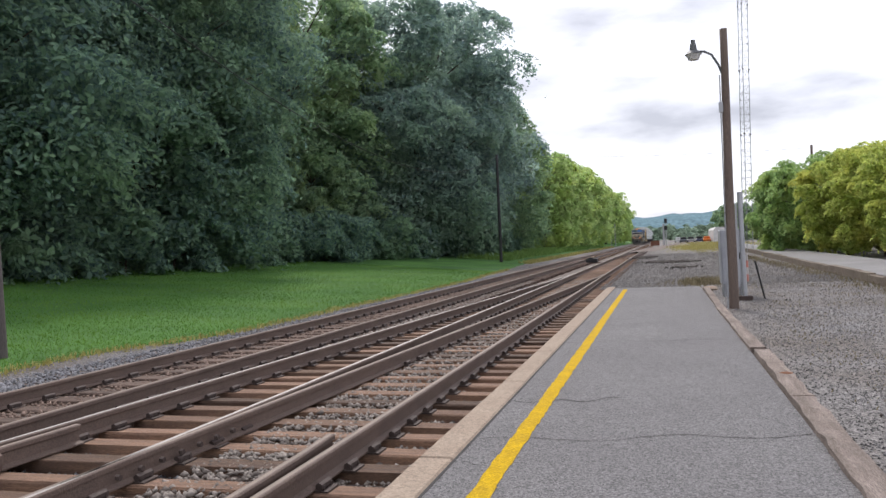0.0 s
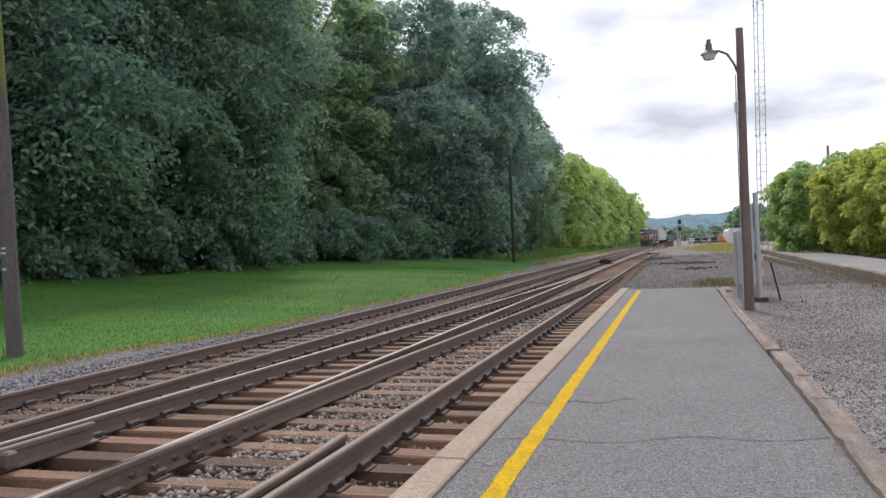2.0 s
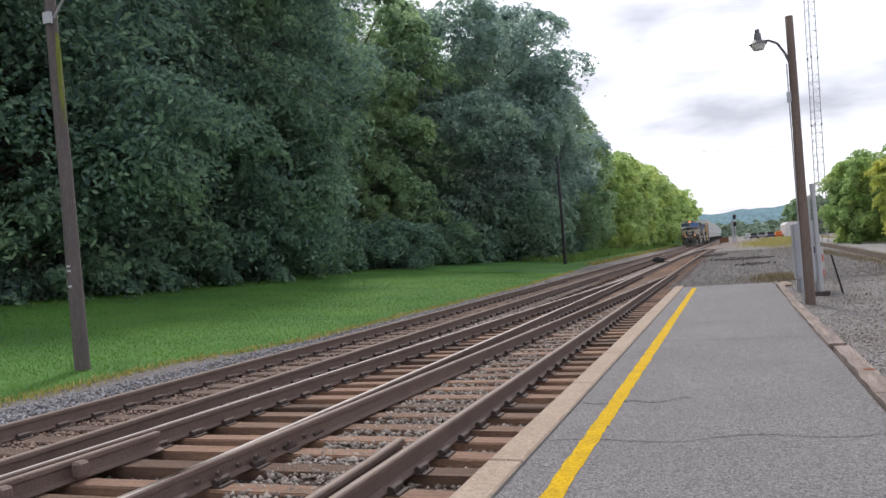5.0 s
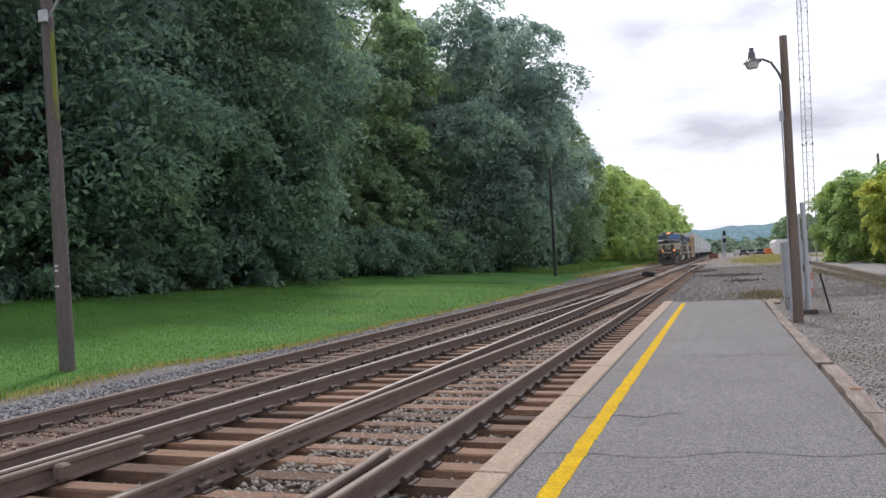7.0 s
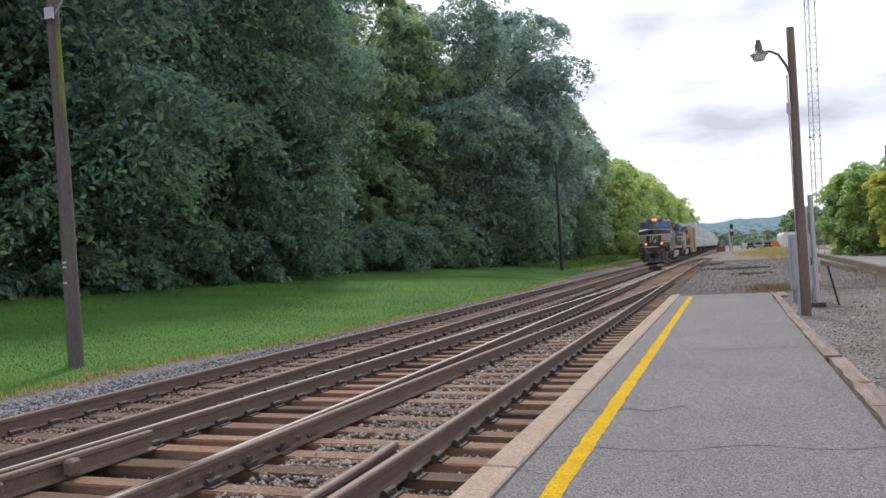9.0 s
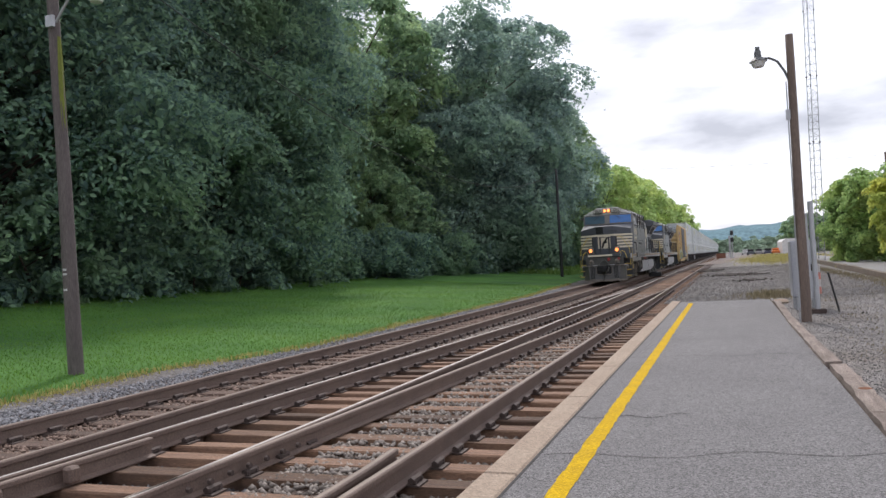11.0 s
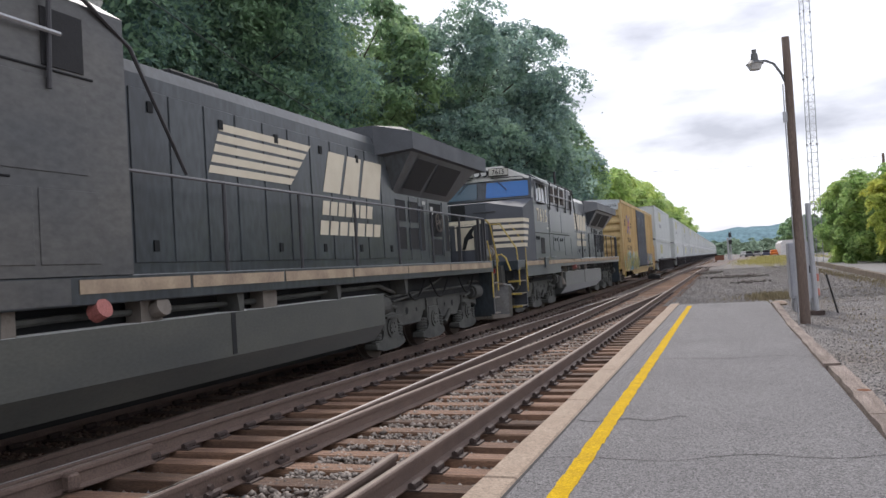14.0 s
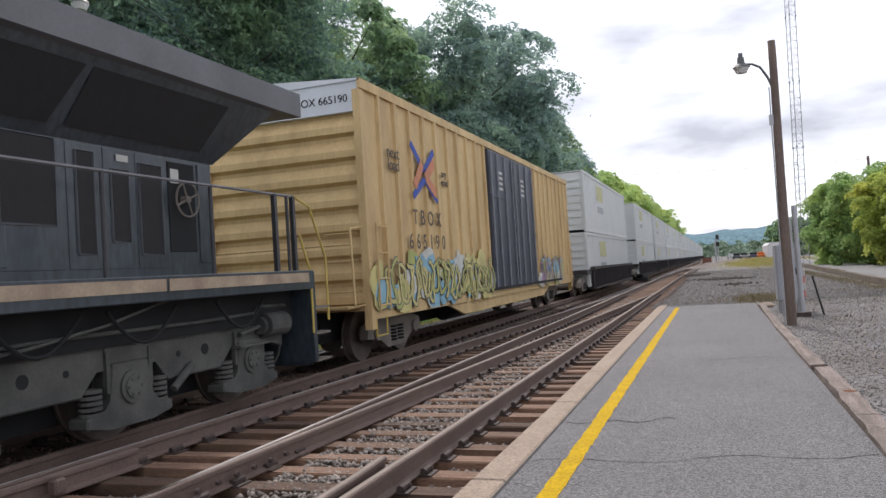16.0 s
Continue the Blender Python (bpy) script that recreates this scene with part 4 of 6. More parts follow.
tufts("yard_weeds", 4200, lambda r, n: wx[r.integers(0, 70, n)] + r.normal(0, 0.16, n), lambda r, n: wy[np.arange(n) % 70] + r.normal(0, 0.3, n), lambda x, y: -0.055, 0.035, M_DRYB, "sparse brown weeds in the gravel", 62)
stones("yard_litter", 420, lambda r, n: r.uniform(1.5, 5.3, n), near_y(5, 32), lambda x, y: -0.05, 0.02, M_RUBBLE, "dark clods and litter on the gravel", 63)


# ---- distance ----
def ridge(name, y, x0, x1, z, wob, n, material, label):
    b, pv = bmesh.new(), None
    for i in range(n + 1):
        x = x0 + (x1 - x0) * i / n
        h = z(x) + wob * (noise.noise((x * 0.012, y, 0)) + 0.4 * noise.noise((x * 0.07, y, 5)))
        cur = [b.verts.new((x, y, -2)), b.verts.new((x, y + 120, h * 0.7)), b.verts.new((x, y + 300, h)), b.verts.new((x, y + 900, -2))]
        if pv:
            for a in range(3):
                b.faces.new((pv[a], cur[a], cur[a + 1], pv[a + 1]))
        pv = cur
    return tagged(finish(name, b, material, smooth=True), label, "hill", "", "structure")


ridge("backdrop", 2400, -1600, 2200, lambda x: 78 + 0.035 * x, 9, 160, M_HILL, "wooded ridge on the horizon, haze put into its blue-green colour")
rng = np.random.default_rng(77)
n = 1700
cx, cy = rng.uniform(-180, 330, n), rng.uniform(420, 1100, n)
cs = np.stack([cx, cy, rng.uniform(1.5, 5.0, n) * cy / 500], 1)
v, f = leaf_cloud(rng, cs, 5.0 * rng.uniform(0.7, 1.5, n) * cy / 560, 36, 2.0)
tagged(mesh_np("far_woods", v, f, M_WOODS), "green woods across the valley, paled in colour for haze", "woods", "", "stuff")
t_r3 = tree("tree", "rounded green tree beyond the yard", 9, 5.0, 50, 200, 0.3, M_LEAF[1], 38, 0.05, "trees beyond the yard", 0.2)
plant(t_r3, [(19, 215, -0.1, 0, 1.0), (26, 222, -0.1, 90, 1.15), (36, 220, -0.1, 190, 1.2), (18, 235, -0.1, 250, 0.9), (46, 225, -0.1, 250, 1.2)])


# ---- the train ----
def paint(*a, **k):
    return mat(*a, grain=0.22, **k)


M_BODY = [mat("dusty_black_paint", (0.018, 0.024, 0.031), 0.31, 0.0, 0.6, 0.9, 14, 0.06, (0.058, 0.070, 0.078), grain=0.7, spec=0.55, stretch=(1, 1, 0.35)), mat("blue_black_paint", (0.020, 0.029, 0.040), 0.29, 0.0, 0.6, 0.9, 14, 0.06, (0.050, 0.066, 0.078), grain=0.7, spec=0.55, stretch=(1, 1, 0.35))]
M_DUSTY = mat("dusty_grey_cab_paint", (0.11, 0.108, 0.103), 0.42, 0.0, 0.5, 1.1, 14, 0.06, (0.19, 0.17, 0.147), grain=0.4, spec=0.7, stretch=(1, 0.7, 1.3))
M_SMOKY = mat("smoky_dark_grey_paint", (0.05, 0.053, 0.057), 0.4, 0.0, 0.55, 0.9, 14, 0.06, (0.095, 0.09, 0.083), grain=0.5, spec=0.6, stretch=(1, 0.7, 1.3))
M_BLACK = paint("faded_black_paint", (0.056, 0.061, 0.071), 0.38, 0.0, 0.3, 0.8, 40, 0.04, (0.10, 0.10, 0.098))
M_NOSE = paint("dark_blue_black_paint", (0.072, 0.079, 0.094), 0.62, 0.0, 0.2, 1.2, 40, 0.05)
M_GRIME = paint("dusty_grey_brown_running_gear", (0.215, 0.19, 0.162), 0.85, 0.0, 0.4, 2.5, 30, 0.4, (0.11, 0.097, 0.085))
M_GRIMED = paint("sooty_grey_running_gear", (0.105, 0.106, 0.096), 0.85, 0.0, 0.45, 2.5, 30, 0.4, (0.045, 0.046, 0.044))
M_WINGP = paint("pale_worn_radiator_paint", (0.165, 0.172, 0.182), 0.6, 0.0, 0.35, 1.0, 30, 0.05, (0.10, 0.105, 0.112), spec=0.3)
M_WING = paint("weathered_grey_radiator_paint", (0.10, 0.108, 0.12), 0.6, 0.0, 0.4, 1.0, 30, 0.05, (0.045, 0.05, 0.057), spec=0.3)
M_UNDER = paint("sooty_underframe", (0.014, 0.0155, 0.017), 0.9, 0.0, 0.3, 2, 30, 0.2)
M_TANK = paint("dusty_fuel_tank", (0.092, 0.094, 0.08), 0.6, 0.0, 0.6, 0.7, 30, 0.1, (0.042, 0.047, 0.047), stretch=(1, 0.6, 1.5))
M_CREAM = paint("cream_striping", (0.66, 0.60, 0.47), 0.6, 0, 0.2, 3, 40, 0.05, (0.5, 0.43, 0.32))
M_SILL = paint("rusty_cream_sill_stripe", (0.44, 0.35, 0.24), 0.7, 0, 0.55, 2.6, 30, 0.1, (0.22, 0.16, 0.12))
M_WHITE = paint("grubby_white_paint", (0.55, 0.55, 0.52), 0.6, 0, 0.2, 3, 40, 0.05)
M_RAILY = paint("yellow_grab_iron", (0.55, 0.40, 0.08), 0.6, 0, 0.25, 8, 50, 0.1, (0.35, 0.28, 0.12))
M_TOPRAIL = paint("worn_grey_top_rail", (0.17, 0.17, 0.18), 0.5, 0.2, 0.25, 5)
M_HANDR = paint("black_handrail", (0.05, 0.05, 0.055), 0.5, 0.2, 0.2, 6)
M_GLASSB = paint("blue_windscreen", (0.035, 0.15, 0.42), 0.12, 0.0, 0.15, 1.0, 10, 0, (0.03, 0.11, 0.34))
# these two glass colours are lifted to hold pale reflections
M_GLASSD = paint("dark_cab_window", (0.08, 0.13, 0.17), 0.08, 0.0, 0.05, 1.0, 10, 0)
M_PANE = paint("reflection_grey_window_glass", (0.25, 0.27, 0.29), 0.1, 0.0, 0.1, 1.0, 10, 0)
M_GRILLE = paint("dark_grille", (0.018, 0.018, 0.02), 0.7, 0.2, 0.2, 8)
M_LOUV = paint("brown_dusty_louvre", (0.10, 0.07, 0.055), 0.8)
M_REDL = paint("red_marker_lens", (0.35, 0.03, 0.03), 0.3)
M_LIT = glow("lit_headlight", (1.0, 0.31, 0.075), 2.3)
M_DITCH = glow("lit_ditch_light", (1.0, 0.29, 0.07), 1.9)
M_NUMB = paint("number_board", (0.42, 0.41, 0.36), 0.5)
M_WHEEL = paint("worn_steel_wheel", (0.16, 0.13, 0.115), 0.55, 0.4, 0.3, 4, 40, 0.2)
for m_ in M_BODY + [M_BLACK, M_TANK]:   # dust on the paint
    m_.node_tree.nodes["Principled BSDF"].inputs["Sheen Weight"].default_value = 0.55
    m_.node_tree.nodes["Principled BSDF"].inputs["Sheen Roughness"].default_value = 0.26
M_LENS = paint("unlit_lamp_glass", (0.5, 0.5, 0.48), 0.15, 0.3)

SPEED_ROWS = [(0.0, 222.0), (3.5, 166.2), (7.0, 110.6), (9.0, 78.6), (11.5, 38.8), (13.5, 6.95), (14.5, -8.75), (16.0, -31.95)]
WHEELS = []   # turning wheelsets and their radius
CARS = []     # every vehicle and how far it trails the leading headlight


def sides(f):
    for sx in (1, -1):
        f(sx)


def wheelset(parent, y, r, z=None):
    b = bmesh.new()
    for sx in (-1, 1):
        rod(b, (sx * 0.68, 0, 0), (sx * 0.81, 0, 0), r, n=28)
        rod(b, (sx * 0.655, 0, 0), (sx * 0.69, 0, 0), r + 0.028, n=28)
        rod(b, (sx * 0.80, 0, 0), (sx * 0.86, 0, 0), 0.16, n=10)
    rod(b, (-0.95, 0, 0), (0.95, 0, 0), 0.085, n=10)
    w = part("wheelset", b, M_WHEEL, parent, "worn steel wheelset")
    w.location = (0, y, z or r)
    WHEELS.append((w, r, y))
    return w


def ring(b, x, y, z, r, w, t=0.03):
    rod(b, (x, y, z), (x + t, y, z), r, n=16)
    rod(b, (x, y, z), (x + t * 1.7, y, z), r - w, n=14)


def eased(bm, w):
    """Softens every edge of a casting."""
    bmesh.ops.bevel(bm, geom=bm.edges[:], offset=w, segments=1, affect='EDGES')
    return bm


def loco_truck(parent, mid, flip, M_GRIME):
    """A three-axle truck: two deep cast side frames with axle boxes, coil springs, brake pots and pipes."""
    axles = (mid - 2.11, mid, mid + 2.11)
    for y in axles:
        wheelset(parent, y, 0.53)
    top = [(-2.95, 0.78), (-2.75, 1.0), (-1.5, 1.03), (-1.3, 0.95), (-0.8, 0.95), (-0.6, 1.03)]
    low = [(-2.95, 0.60), (-2.5, 0.74), (-1.75, 0.74), (-1.55, 0.50), (-0.6, 0.50), (-0.42, 0.74)]
    ring_ = top + [(-a, z) for a, z in top[::-1]] + [(-a, z) for a, z in low] + low[::-1]
    for sx in (1, -1):
        b = eased(prism(bmesh.new(), [(mid + a, z) for a, z in ring_], sx * 0.95, sx * 1.10, 'x'), 0.018)
        fr = part("side_frame", b, M_GRIME, parent, "dusty deep cast truck side frame")
        for y in axles:
            b = prism(bmesh.new(), [(y - 0.25, 0.78), (y + 0.25, 0.78), (y + 0.29, 0.42), (y + 0.36, 0.34), (y + 0.60, 0.30), (y + 0.60, 0.20), (y + 0.3, 0.15), (y - 0.3, 0.15), (y - 0.60, 0.20), (y - 0.60, 0.30), (y - 0.36, 0.34), (y - 0.29, 0.42)], sx * 0.90, sx * 1.15, 'x')
            box_ = part("axle_box", eased(b, 0.015), M_GRIME, fr, "cast axle box with spring feet")
            b = bmesh.new()
            ring(b, sx * 1.15, y, 0.53, 0.17, 0.05, sx * 0.03)
            for k in range(6):
                a = math.tau * k / 6
                rod(b, (sx * 1.17, y + 0.09 * math.cos(a), 0.53 + 0.09 * math.sin(a)), (sx * 1.215, y + 0.09 * math.cos(a), 0.53 + 0.09 * math.sin(a)), 0.018, n=6)
            part("bearing_cap", b, M_GRIME, box_)
            for dy in (-0.46, 0.46):
                b = bmesh.new()
                for k in range(5):
                    rod(b, (sx * 1.05, y + dy, 0.31 + 0.055 * k), (sx * 1.05, y + dy, 0.345 + 0.055 * k), 0.115, n=12)
                part("spring", b, M_GRIMED, box_)
            part("box_guide", B(*sorted((sx * 1.08, sx * 1.14)), y - 0.32, y - 0.27, 0.5, 0.9), M_GRIME, box_)
            part("box_guide", B(*sorted((sx * 1.08, sx * 1.14)), y + 0.27, y + 0.32, 0.5, 0.9), M_GRIME, box_)
        # dark discs put the shade of round holes on the solid casting
        for y, r in ((mid - 1.25, 0.065), (mid + 1.25, 0.065), (mid - 0.78, 0.035), (mid + 0.78, 0.035)):
            part("frame_hole", rod(bmesh.new(), (sx * 1.08, y, 0.76), (sx * 1.106, y, 0.76), r, n=12), M_UNDER, fr)
        part("frame_plate", B(*sorted((sx * 1.10, sx * 1.125)), mid - 0.32, mid + 0.30, 0.78, 1.0, bevel=0.008), M_GRIME, fr)
        for e in (-1, 1):
            y = mid + e * 2.62
            pot = part("brake_cylinder", rod(rod(bmesh.new(), (sx * 1.17, y - 0.24, 0.93), (sx * 1.17, y + 0.24, 0.93), 0.16, n=16), (sx * 1.17, y - e * 0.26, 0.93), (sx * 1.17, y - e * 0.33, 0.93), 0.11, n=14), M_GRIME, fr, "dusty brake cylinder")
            part("push_rod", rod(bmesh.new(), (sx * 1.17, y - e * 0.3, 0.93), (sx * 1.17, y - e * 0.75, 0.86), 0.03), M_GRIME, pot)
            part("brake_shelf", B(*sorted((sx * 1.08, sx * 1.24)), *sorted((y - e * 0.2, y - e * 0.85)), 0.70, 0.735), M_GRIME, pot)
        b = tube(bmesh.new(), [(sx * 1.16, mid - 2.9, 1.08), (sx * 1.16, mid - 2.35, 1.13), (sx * 1.17, mid - 2.2, 1.06), (sx * 1.17, mid - 0.9, 1.09), (sx * 1.17, mid + 1.0, 1.08), (sx * 1.17, mid + 2.2, 1.10), (sx * 1.17, mid + 2.3, 1.18), (sx * 1.16, mid + 2.95, 1.16)], 0.022)
        part("brake_pipe", b, M_GRIME, fr)
        part("sand_pipe", tube(bmesh.new(), [(sx * 1.1, mid + flip * 2.95, 1.0), (sx * 1.0, mid + flip * 2.98, 0.5), (sx * 0.82, mid + flip * 2.85, 0.12)], 0.022), M_GRIME, fr)
        part("shock_absorber", rod(bmesh.new(), (sx * 1.15, mid + 0.62, 0.40), (sx * 1.15, mid + 0.95, 0.62), 0.045, n=10), M_GRIMED, fr)


def door_panels(parent, x, spans, z0, z1, M_BLACK):
    for k, (y0, y1) in enumerate(spans):
        d = part("hood_door", B(x, x + 0.016, y0 + 0.018, y1 - 0.018, z0, z1, bevel=0.006), M_BLACK, parent)
        if k % 2 == 0:
            for zz in (z0 + 0.18, z1 - 0.18):
                part("latch", B(x + 0.016, x + 0.032, y0 + 0.28, y0 + 0.36, zz - 0.06, zz + 0.06), M_UNDER, d)


def side_writing(parent, text, size, x, y, z, material, label):
    writing("number", text, size, pose(x, y, z, 90, 0, 90), material, parent, label, 1.32, 0.012)


def locomotive(number, lit, label, body, eq_end, hood_top, wing):
    M_BLACK = M_BODY[body]
    cab_paint, rear_paint = (M_DUSTY, M_SMOKY) if lit else (M_BLACK, M_BLACK)
    L = empty("diesel_locomotive", label, "locomotive", "locomotives of the train")
    # underframe and deck
    part("underframe", B(-1.15, 1.15, -1.9, 18.6, 0.95, 1.36), M_UNDER, L)
    part("running_gear", B(-0.62, 0.62, -1.8, 18.4, 0.22, 0.95), M_UNDER, L)
    part("piping", B(-1.0, 1.0, -0.9, 18.3, 1.05, 1.36), M_UNDER, L)
    part("deck", B(-1.52, 1.52, -1.95, 18.55, 1.36, 1.62, bevel=0.01), M_BLACK, L)
    for sx in (1, -1):
        x0, x1 = sorted((sx * 1.52, sx * 1.532))
        for y0, y1 in ((-1.1, 2.0), (2.05, 5.95), (6.05, 7.5), (7.55, 9.3), (9.35, 11.2), (11.25, 13.3), (13.35, 15.5), (15.55, 18.4)):
            if lit and 2.0 < y0 < 6.0:
                part("sill_plate", B(x0, x1, y0, y1, 1.38, 1.6), rear_paint, L)
            else:
                part("sill_stripe", B(x0, x1, y0, y1, 1.46, 1.585), M_SILL, L, "rust-stained cream stripe along the sill")
    # nose: a wedge in plan
    plan = [(-1.53, -1.15), (-0.55, -1.62), (0.55, -1.62), (1.53, -1.15), (1.53, 0.195), (-1.53, 0.195)]
    nose = part("nose", hull([(x, y, 1.55) for x, y in plan] + [(x, y + 0.03, (3.27 if abs(x) < 1 else 3.09) if y < 0 else 3.46) for x, y in plan]), M_NOSE, L, "dark blue-black short hood")
    # near-black box stands for the shade in the door recess
    part("nose_door", B(-0.52, -0.08, -1.64, -1.50, 2.83, 3.25, bevel=0.01), M_UNDER, nose)
    part("grab_iron", tube(bmesh.new(), [(0.2, -1.6, 3.0), (0.2, -1.67, 3.0), (0.8, -1.57, 3.0), (0.8, -1.45, 3.0)], 0.014), M_HANDR, nose)
    tint = M_CREAM
    for k in range(5):
        z1 = 2.80 - 0.175 * k
        cut = 0.083 * k
        d = 0.006
        pts = [(-1.53 - d, -0.55 - cut), (-1.53 - d, -1.15 - d), (-0.55, -1.62 - d), (0.55, -1.62 - d), (1.53 + d, -1.15 - d), (1.53 + d, -0.50 - cut)]
        if k:
            runs = [pts[:2] + [(-0.75, -1.53 - d)], [(0.72, -1.54 - d)] + pts[4:]]
        else:
            runs = [pts]
        for run in runs:
            b = bmesh.new()
            for p, q in zip(run, run[1:]):
                lo = [b.verts.new((*p, z1 - 0.105)), b.verts.new((*q, z1 - 0.105)), b.verts.new((*q, z1)), b.verts.new((*p, z1))]
                b.faces.new(lo)
            bmesh.ops.remove_doubles(b, verts=b.verts, dist=0.001)
            part("nose_stripe", b, tint, nose, "cream stripe round the nose")
    part("emblem_panel", B(-0.42, 0.34, -1.632, -1.622, 1.98, 2.69), M_CREAM, nose, "cream panel with a dark emblem shape")
    b = bmesh.new()
    prism(b, [(-0.22, 2.0), (-0.12, 2.0), (-0.02, 2.26), (0.16, 2.32), (0.10, 2.42), (0.22, 2.66), (0.06, 2.56), (-0.14, 2.32)], -1.64, -1.633, 'y')
    part("emblem", b, M_UNDER, nose, "plain dark emblem shape")
    # cab
    cab_low = part("cab_wall", B(-1.53, 1.53, 0.2, 2.12, 1.62, 3.445), cab_paint, L)
    cab = part("cab", hull([(sx * 1.53, 0.02, 3.45) for sx in (1, -1)] + [(sx * 0.3, -0.20, 3.45) for sx in (1, -1)] + [(sx * 1.53, 0.16, 4.05) for sx in (1, -1)] + [(sx * 0.3, -0.06, 4.05) for sx in (1, -1)]
                           + [(sx * 1.53, 2.12, z) for sx in (1, -1) for z in (3.45, 4.08)] + [(sx * 0.62, 0.12, 4.45) for sx in (1, -1)] + [(sx * 0.62, 2.12, 4.45) for sx in (1, -1)]), cab_paint, L)
    for sx in (1, -1):
        # windscreen pane and the pale brow above it
        u = Vector((sx * 1.23, 0.2, 0)).normalized()
        up = Vector((0, 0.14, 0.6)).normalized()
        nrm = u.cross(up) * (1 if sx > 0 else -1)
        o = Vector((sx * 0.3, -0.20, 3.45))
        def q(a, c, off):
            w = o + u * a + up * c + nrm * off
            return w
        s = -1 if nrm.y > 0 else 1
        b = bmesh.new()
        b.faces.new([b.verts.new(q(a, c, 0.012 * s)) for a, c in ((-0.16, 0.06), (1.16, 0.06), (1.14, 0.53), (-0.14, 0.53))])
        part("windscreen", b, M_GLASSB if sx > 0 else M_GLASSD, cab, "blue windscreen pane" if sx > 0 else "windscreen pane, pale reflections put into its colour")
        b = tube(bmesh.new(), [q(0.2, 0.56, 0.05 * s), q(0.5, 0.26, 0.05 * s)], 0.012)
        part("wiper", b, M_HANDR, cab)
        b = tube(bmesh.new(), [q(0.0, 0.64, 0.10 * s), q(0.95, 0.64, 0.10 * s), q(1.05, 0.58, 0.03 * s)], 0.014)
        part("grab_iron", b, M_HANDR, cab)
        # brow
        b = hull([(sx * 0.0, -0.14, 4.03), (sx * 0.0, -0.02, 4.45), (sx * 1.44, 0.10, 4.03), (sx * 0.64, 0.06, 4.46), (sx * 0.0, 0.3, 4.46), (sx * 0.64, 0.3, 4.46), (sx * 1.5, 0.3, 4.03), (0, 0.3, 4.03), (sx * 1.46, 0.15, 4.08)])
        part("brow", b, M_WHITE, cab, "grubby white brow over the windscreen")
        # number board
        nb = part("number_board", B(-0.30, 0.30, -0.03, 0.03, -0.11, 0.11, bevel=0.02), M_NUMB, cab, "framed number board")
        nb.matrix_local = pose(sx * 0.55, -0.07, 4.26, -10, 0, sx * 7)
        part("board_frame", tube(bmesh.new(), [(-0.31, -0.03, -0.115), (0.31, -0.03, -0.115), (0.31, -0.03, 0.115), (-0.31, -0.03, 0.115), (-0.31, -0.03, -0.115)], 0.014), M_UNDER, nb)
        writing("number", number, 0.2, pose(0, -0.034, 0, 90, 0, 0), M_UNDER, nb)
        # side windows
        xs = sx * 1.53
        def plate(y0, y1, z0, z1, t, mt, nm, par, lab=""):
            a, c = sorted((xs, xs + sx * t))
            return part(nm, B(a, c, y0, y1, z0, z1, bevel=min(0.01, t / 3)), mt, par, lab)
        for w0, w1, bars in ((0.46, 1.66, (0.86, 1.24)), (1.76, 2.08, ())):
            # dark backing plate stands for the unlit cab inside
            wf = plate(w0, w1, 3.36, 3.95, 0.012, M_GRILLE, "side_window", cab, "dark cab side window in a worn pale frame")
            a, c = sorted((xs + sx * 0.01, xs + sx * 0.034))
            for y0, y1, z0, z1 in ((w0, w1, 3.36, 3.395), (w0, w1, 3.925, 3.95), (w0, w0 + 0.035, 3.395, 3.925), (w1 - 0.035, w1, 3.395, 3.925)):
                part("window_frame", B(a, c, y0, y1, z0, z1), M_GALV, wf)
            edges = [w0 + 0.035, *bars, w1 - 0.035]
            a, c = sorted((xs + sx * 0.012, xs + sx * 0.018))
            for k, (y0, y1) in enumerate(zip(edges, edges[1:])):
                part("pane", B(a, c, y0 + 0.015, y1 - 0.015, 3.40, 3.80 if k else 3.92), M_PANE if k or not bars else M_GLASSD, wf)
            for y0 in bars:
                part("glazing_bar", B(*sorted((xs + sx * 0.012, xs + sx * 0.03)), y0 - 0.015, y0 + 0.015, 3.395, 3.925), M_WHITE, wf)
        b = bmesh.new()
        b.faces.new([b.verts.new(p) for p in ((xs, 0.45, 4.04), (xs, 1.9, 4.04), (xs + sx * 0.34, 1.9, 3.86), (xs + sx * 0.34, 0.55, 3.86))])
        bmesh.ops.solidify(b, geom=b.faces[:], thickness=0.02)
        part("sunshade", b, M_BLACK, cab, "tilted black metal sunshade")
        plate(0.6, 1.4, 3.31, 3.34, 0.10, M_HANDR, "armrest", cab)
        if sx > 0:
            side_writing(cab, number, 0.54, 1.537, 1.2, 2.94, M_CREAM, "cream road number on the cab side")
            if lit:
                writing("lettering", "DC to AC", 0.25, pose(1.537, 1.06, 2.53, 90, 0, 90), M_CREAM, cab, "cream lettering", 1.05, 0.006)
            part("builder_plate", B(1.53, 1.535, 1.75, 2.1, 2.56, 2.62), M_WHITE, cab_low)
        plate(0.22, 2.1, 2.41, 2.43, 0.014, M_UNDER, "seam", cab_low)
        plate(0.89, 1.37, 1.79, 2.28, 0.012, M_GRILLE, "grille_panel", cab_low, "dark grille panel below the cab")
        plate(0.5, 2.05, 1.64, 1.66, 0.02, M_SILL, "ledge", cab_low)
        plate(1.16, 1.58, 1.37, 1.67, 0.05, M_BLACK, "hatch", cab_low)
        plate(-1.0, 3.6, 1.16, 1.40, 0.004, cab_paint, "skirt", cab_low)
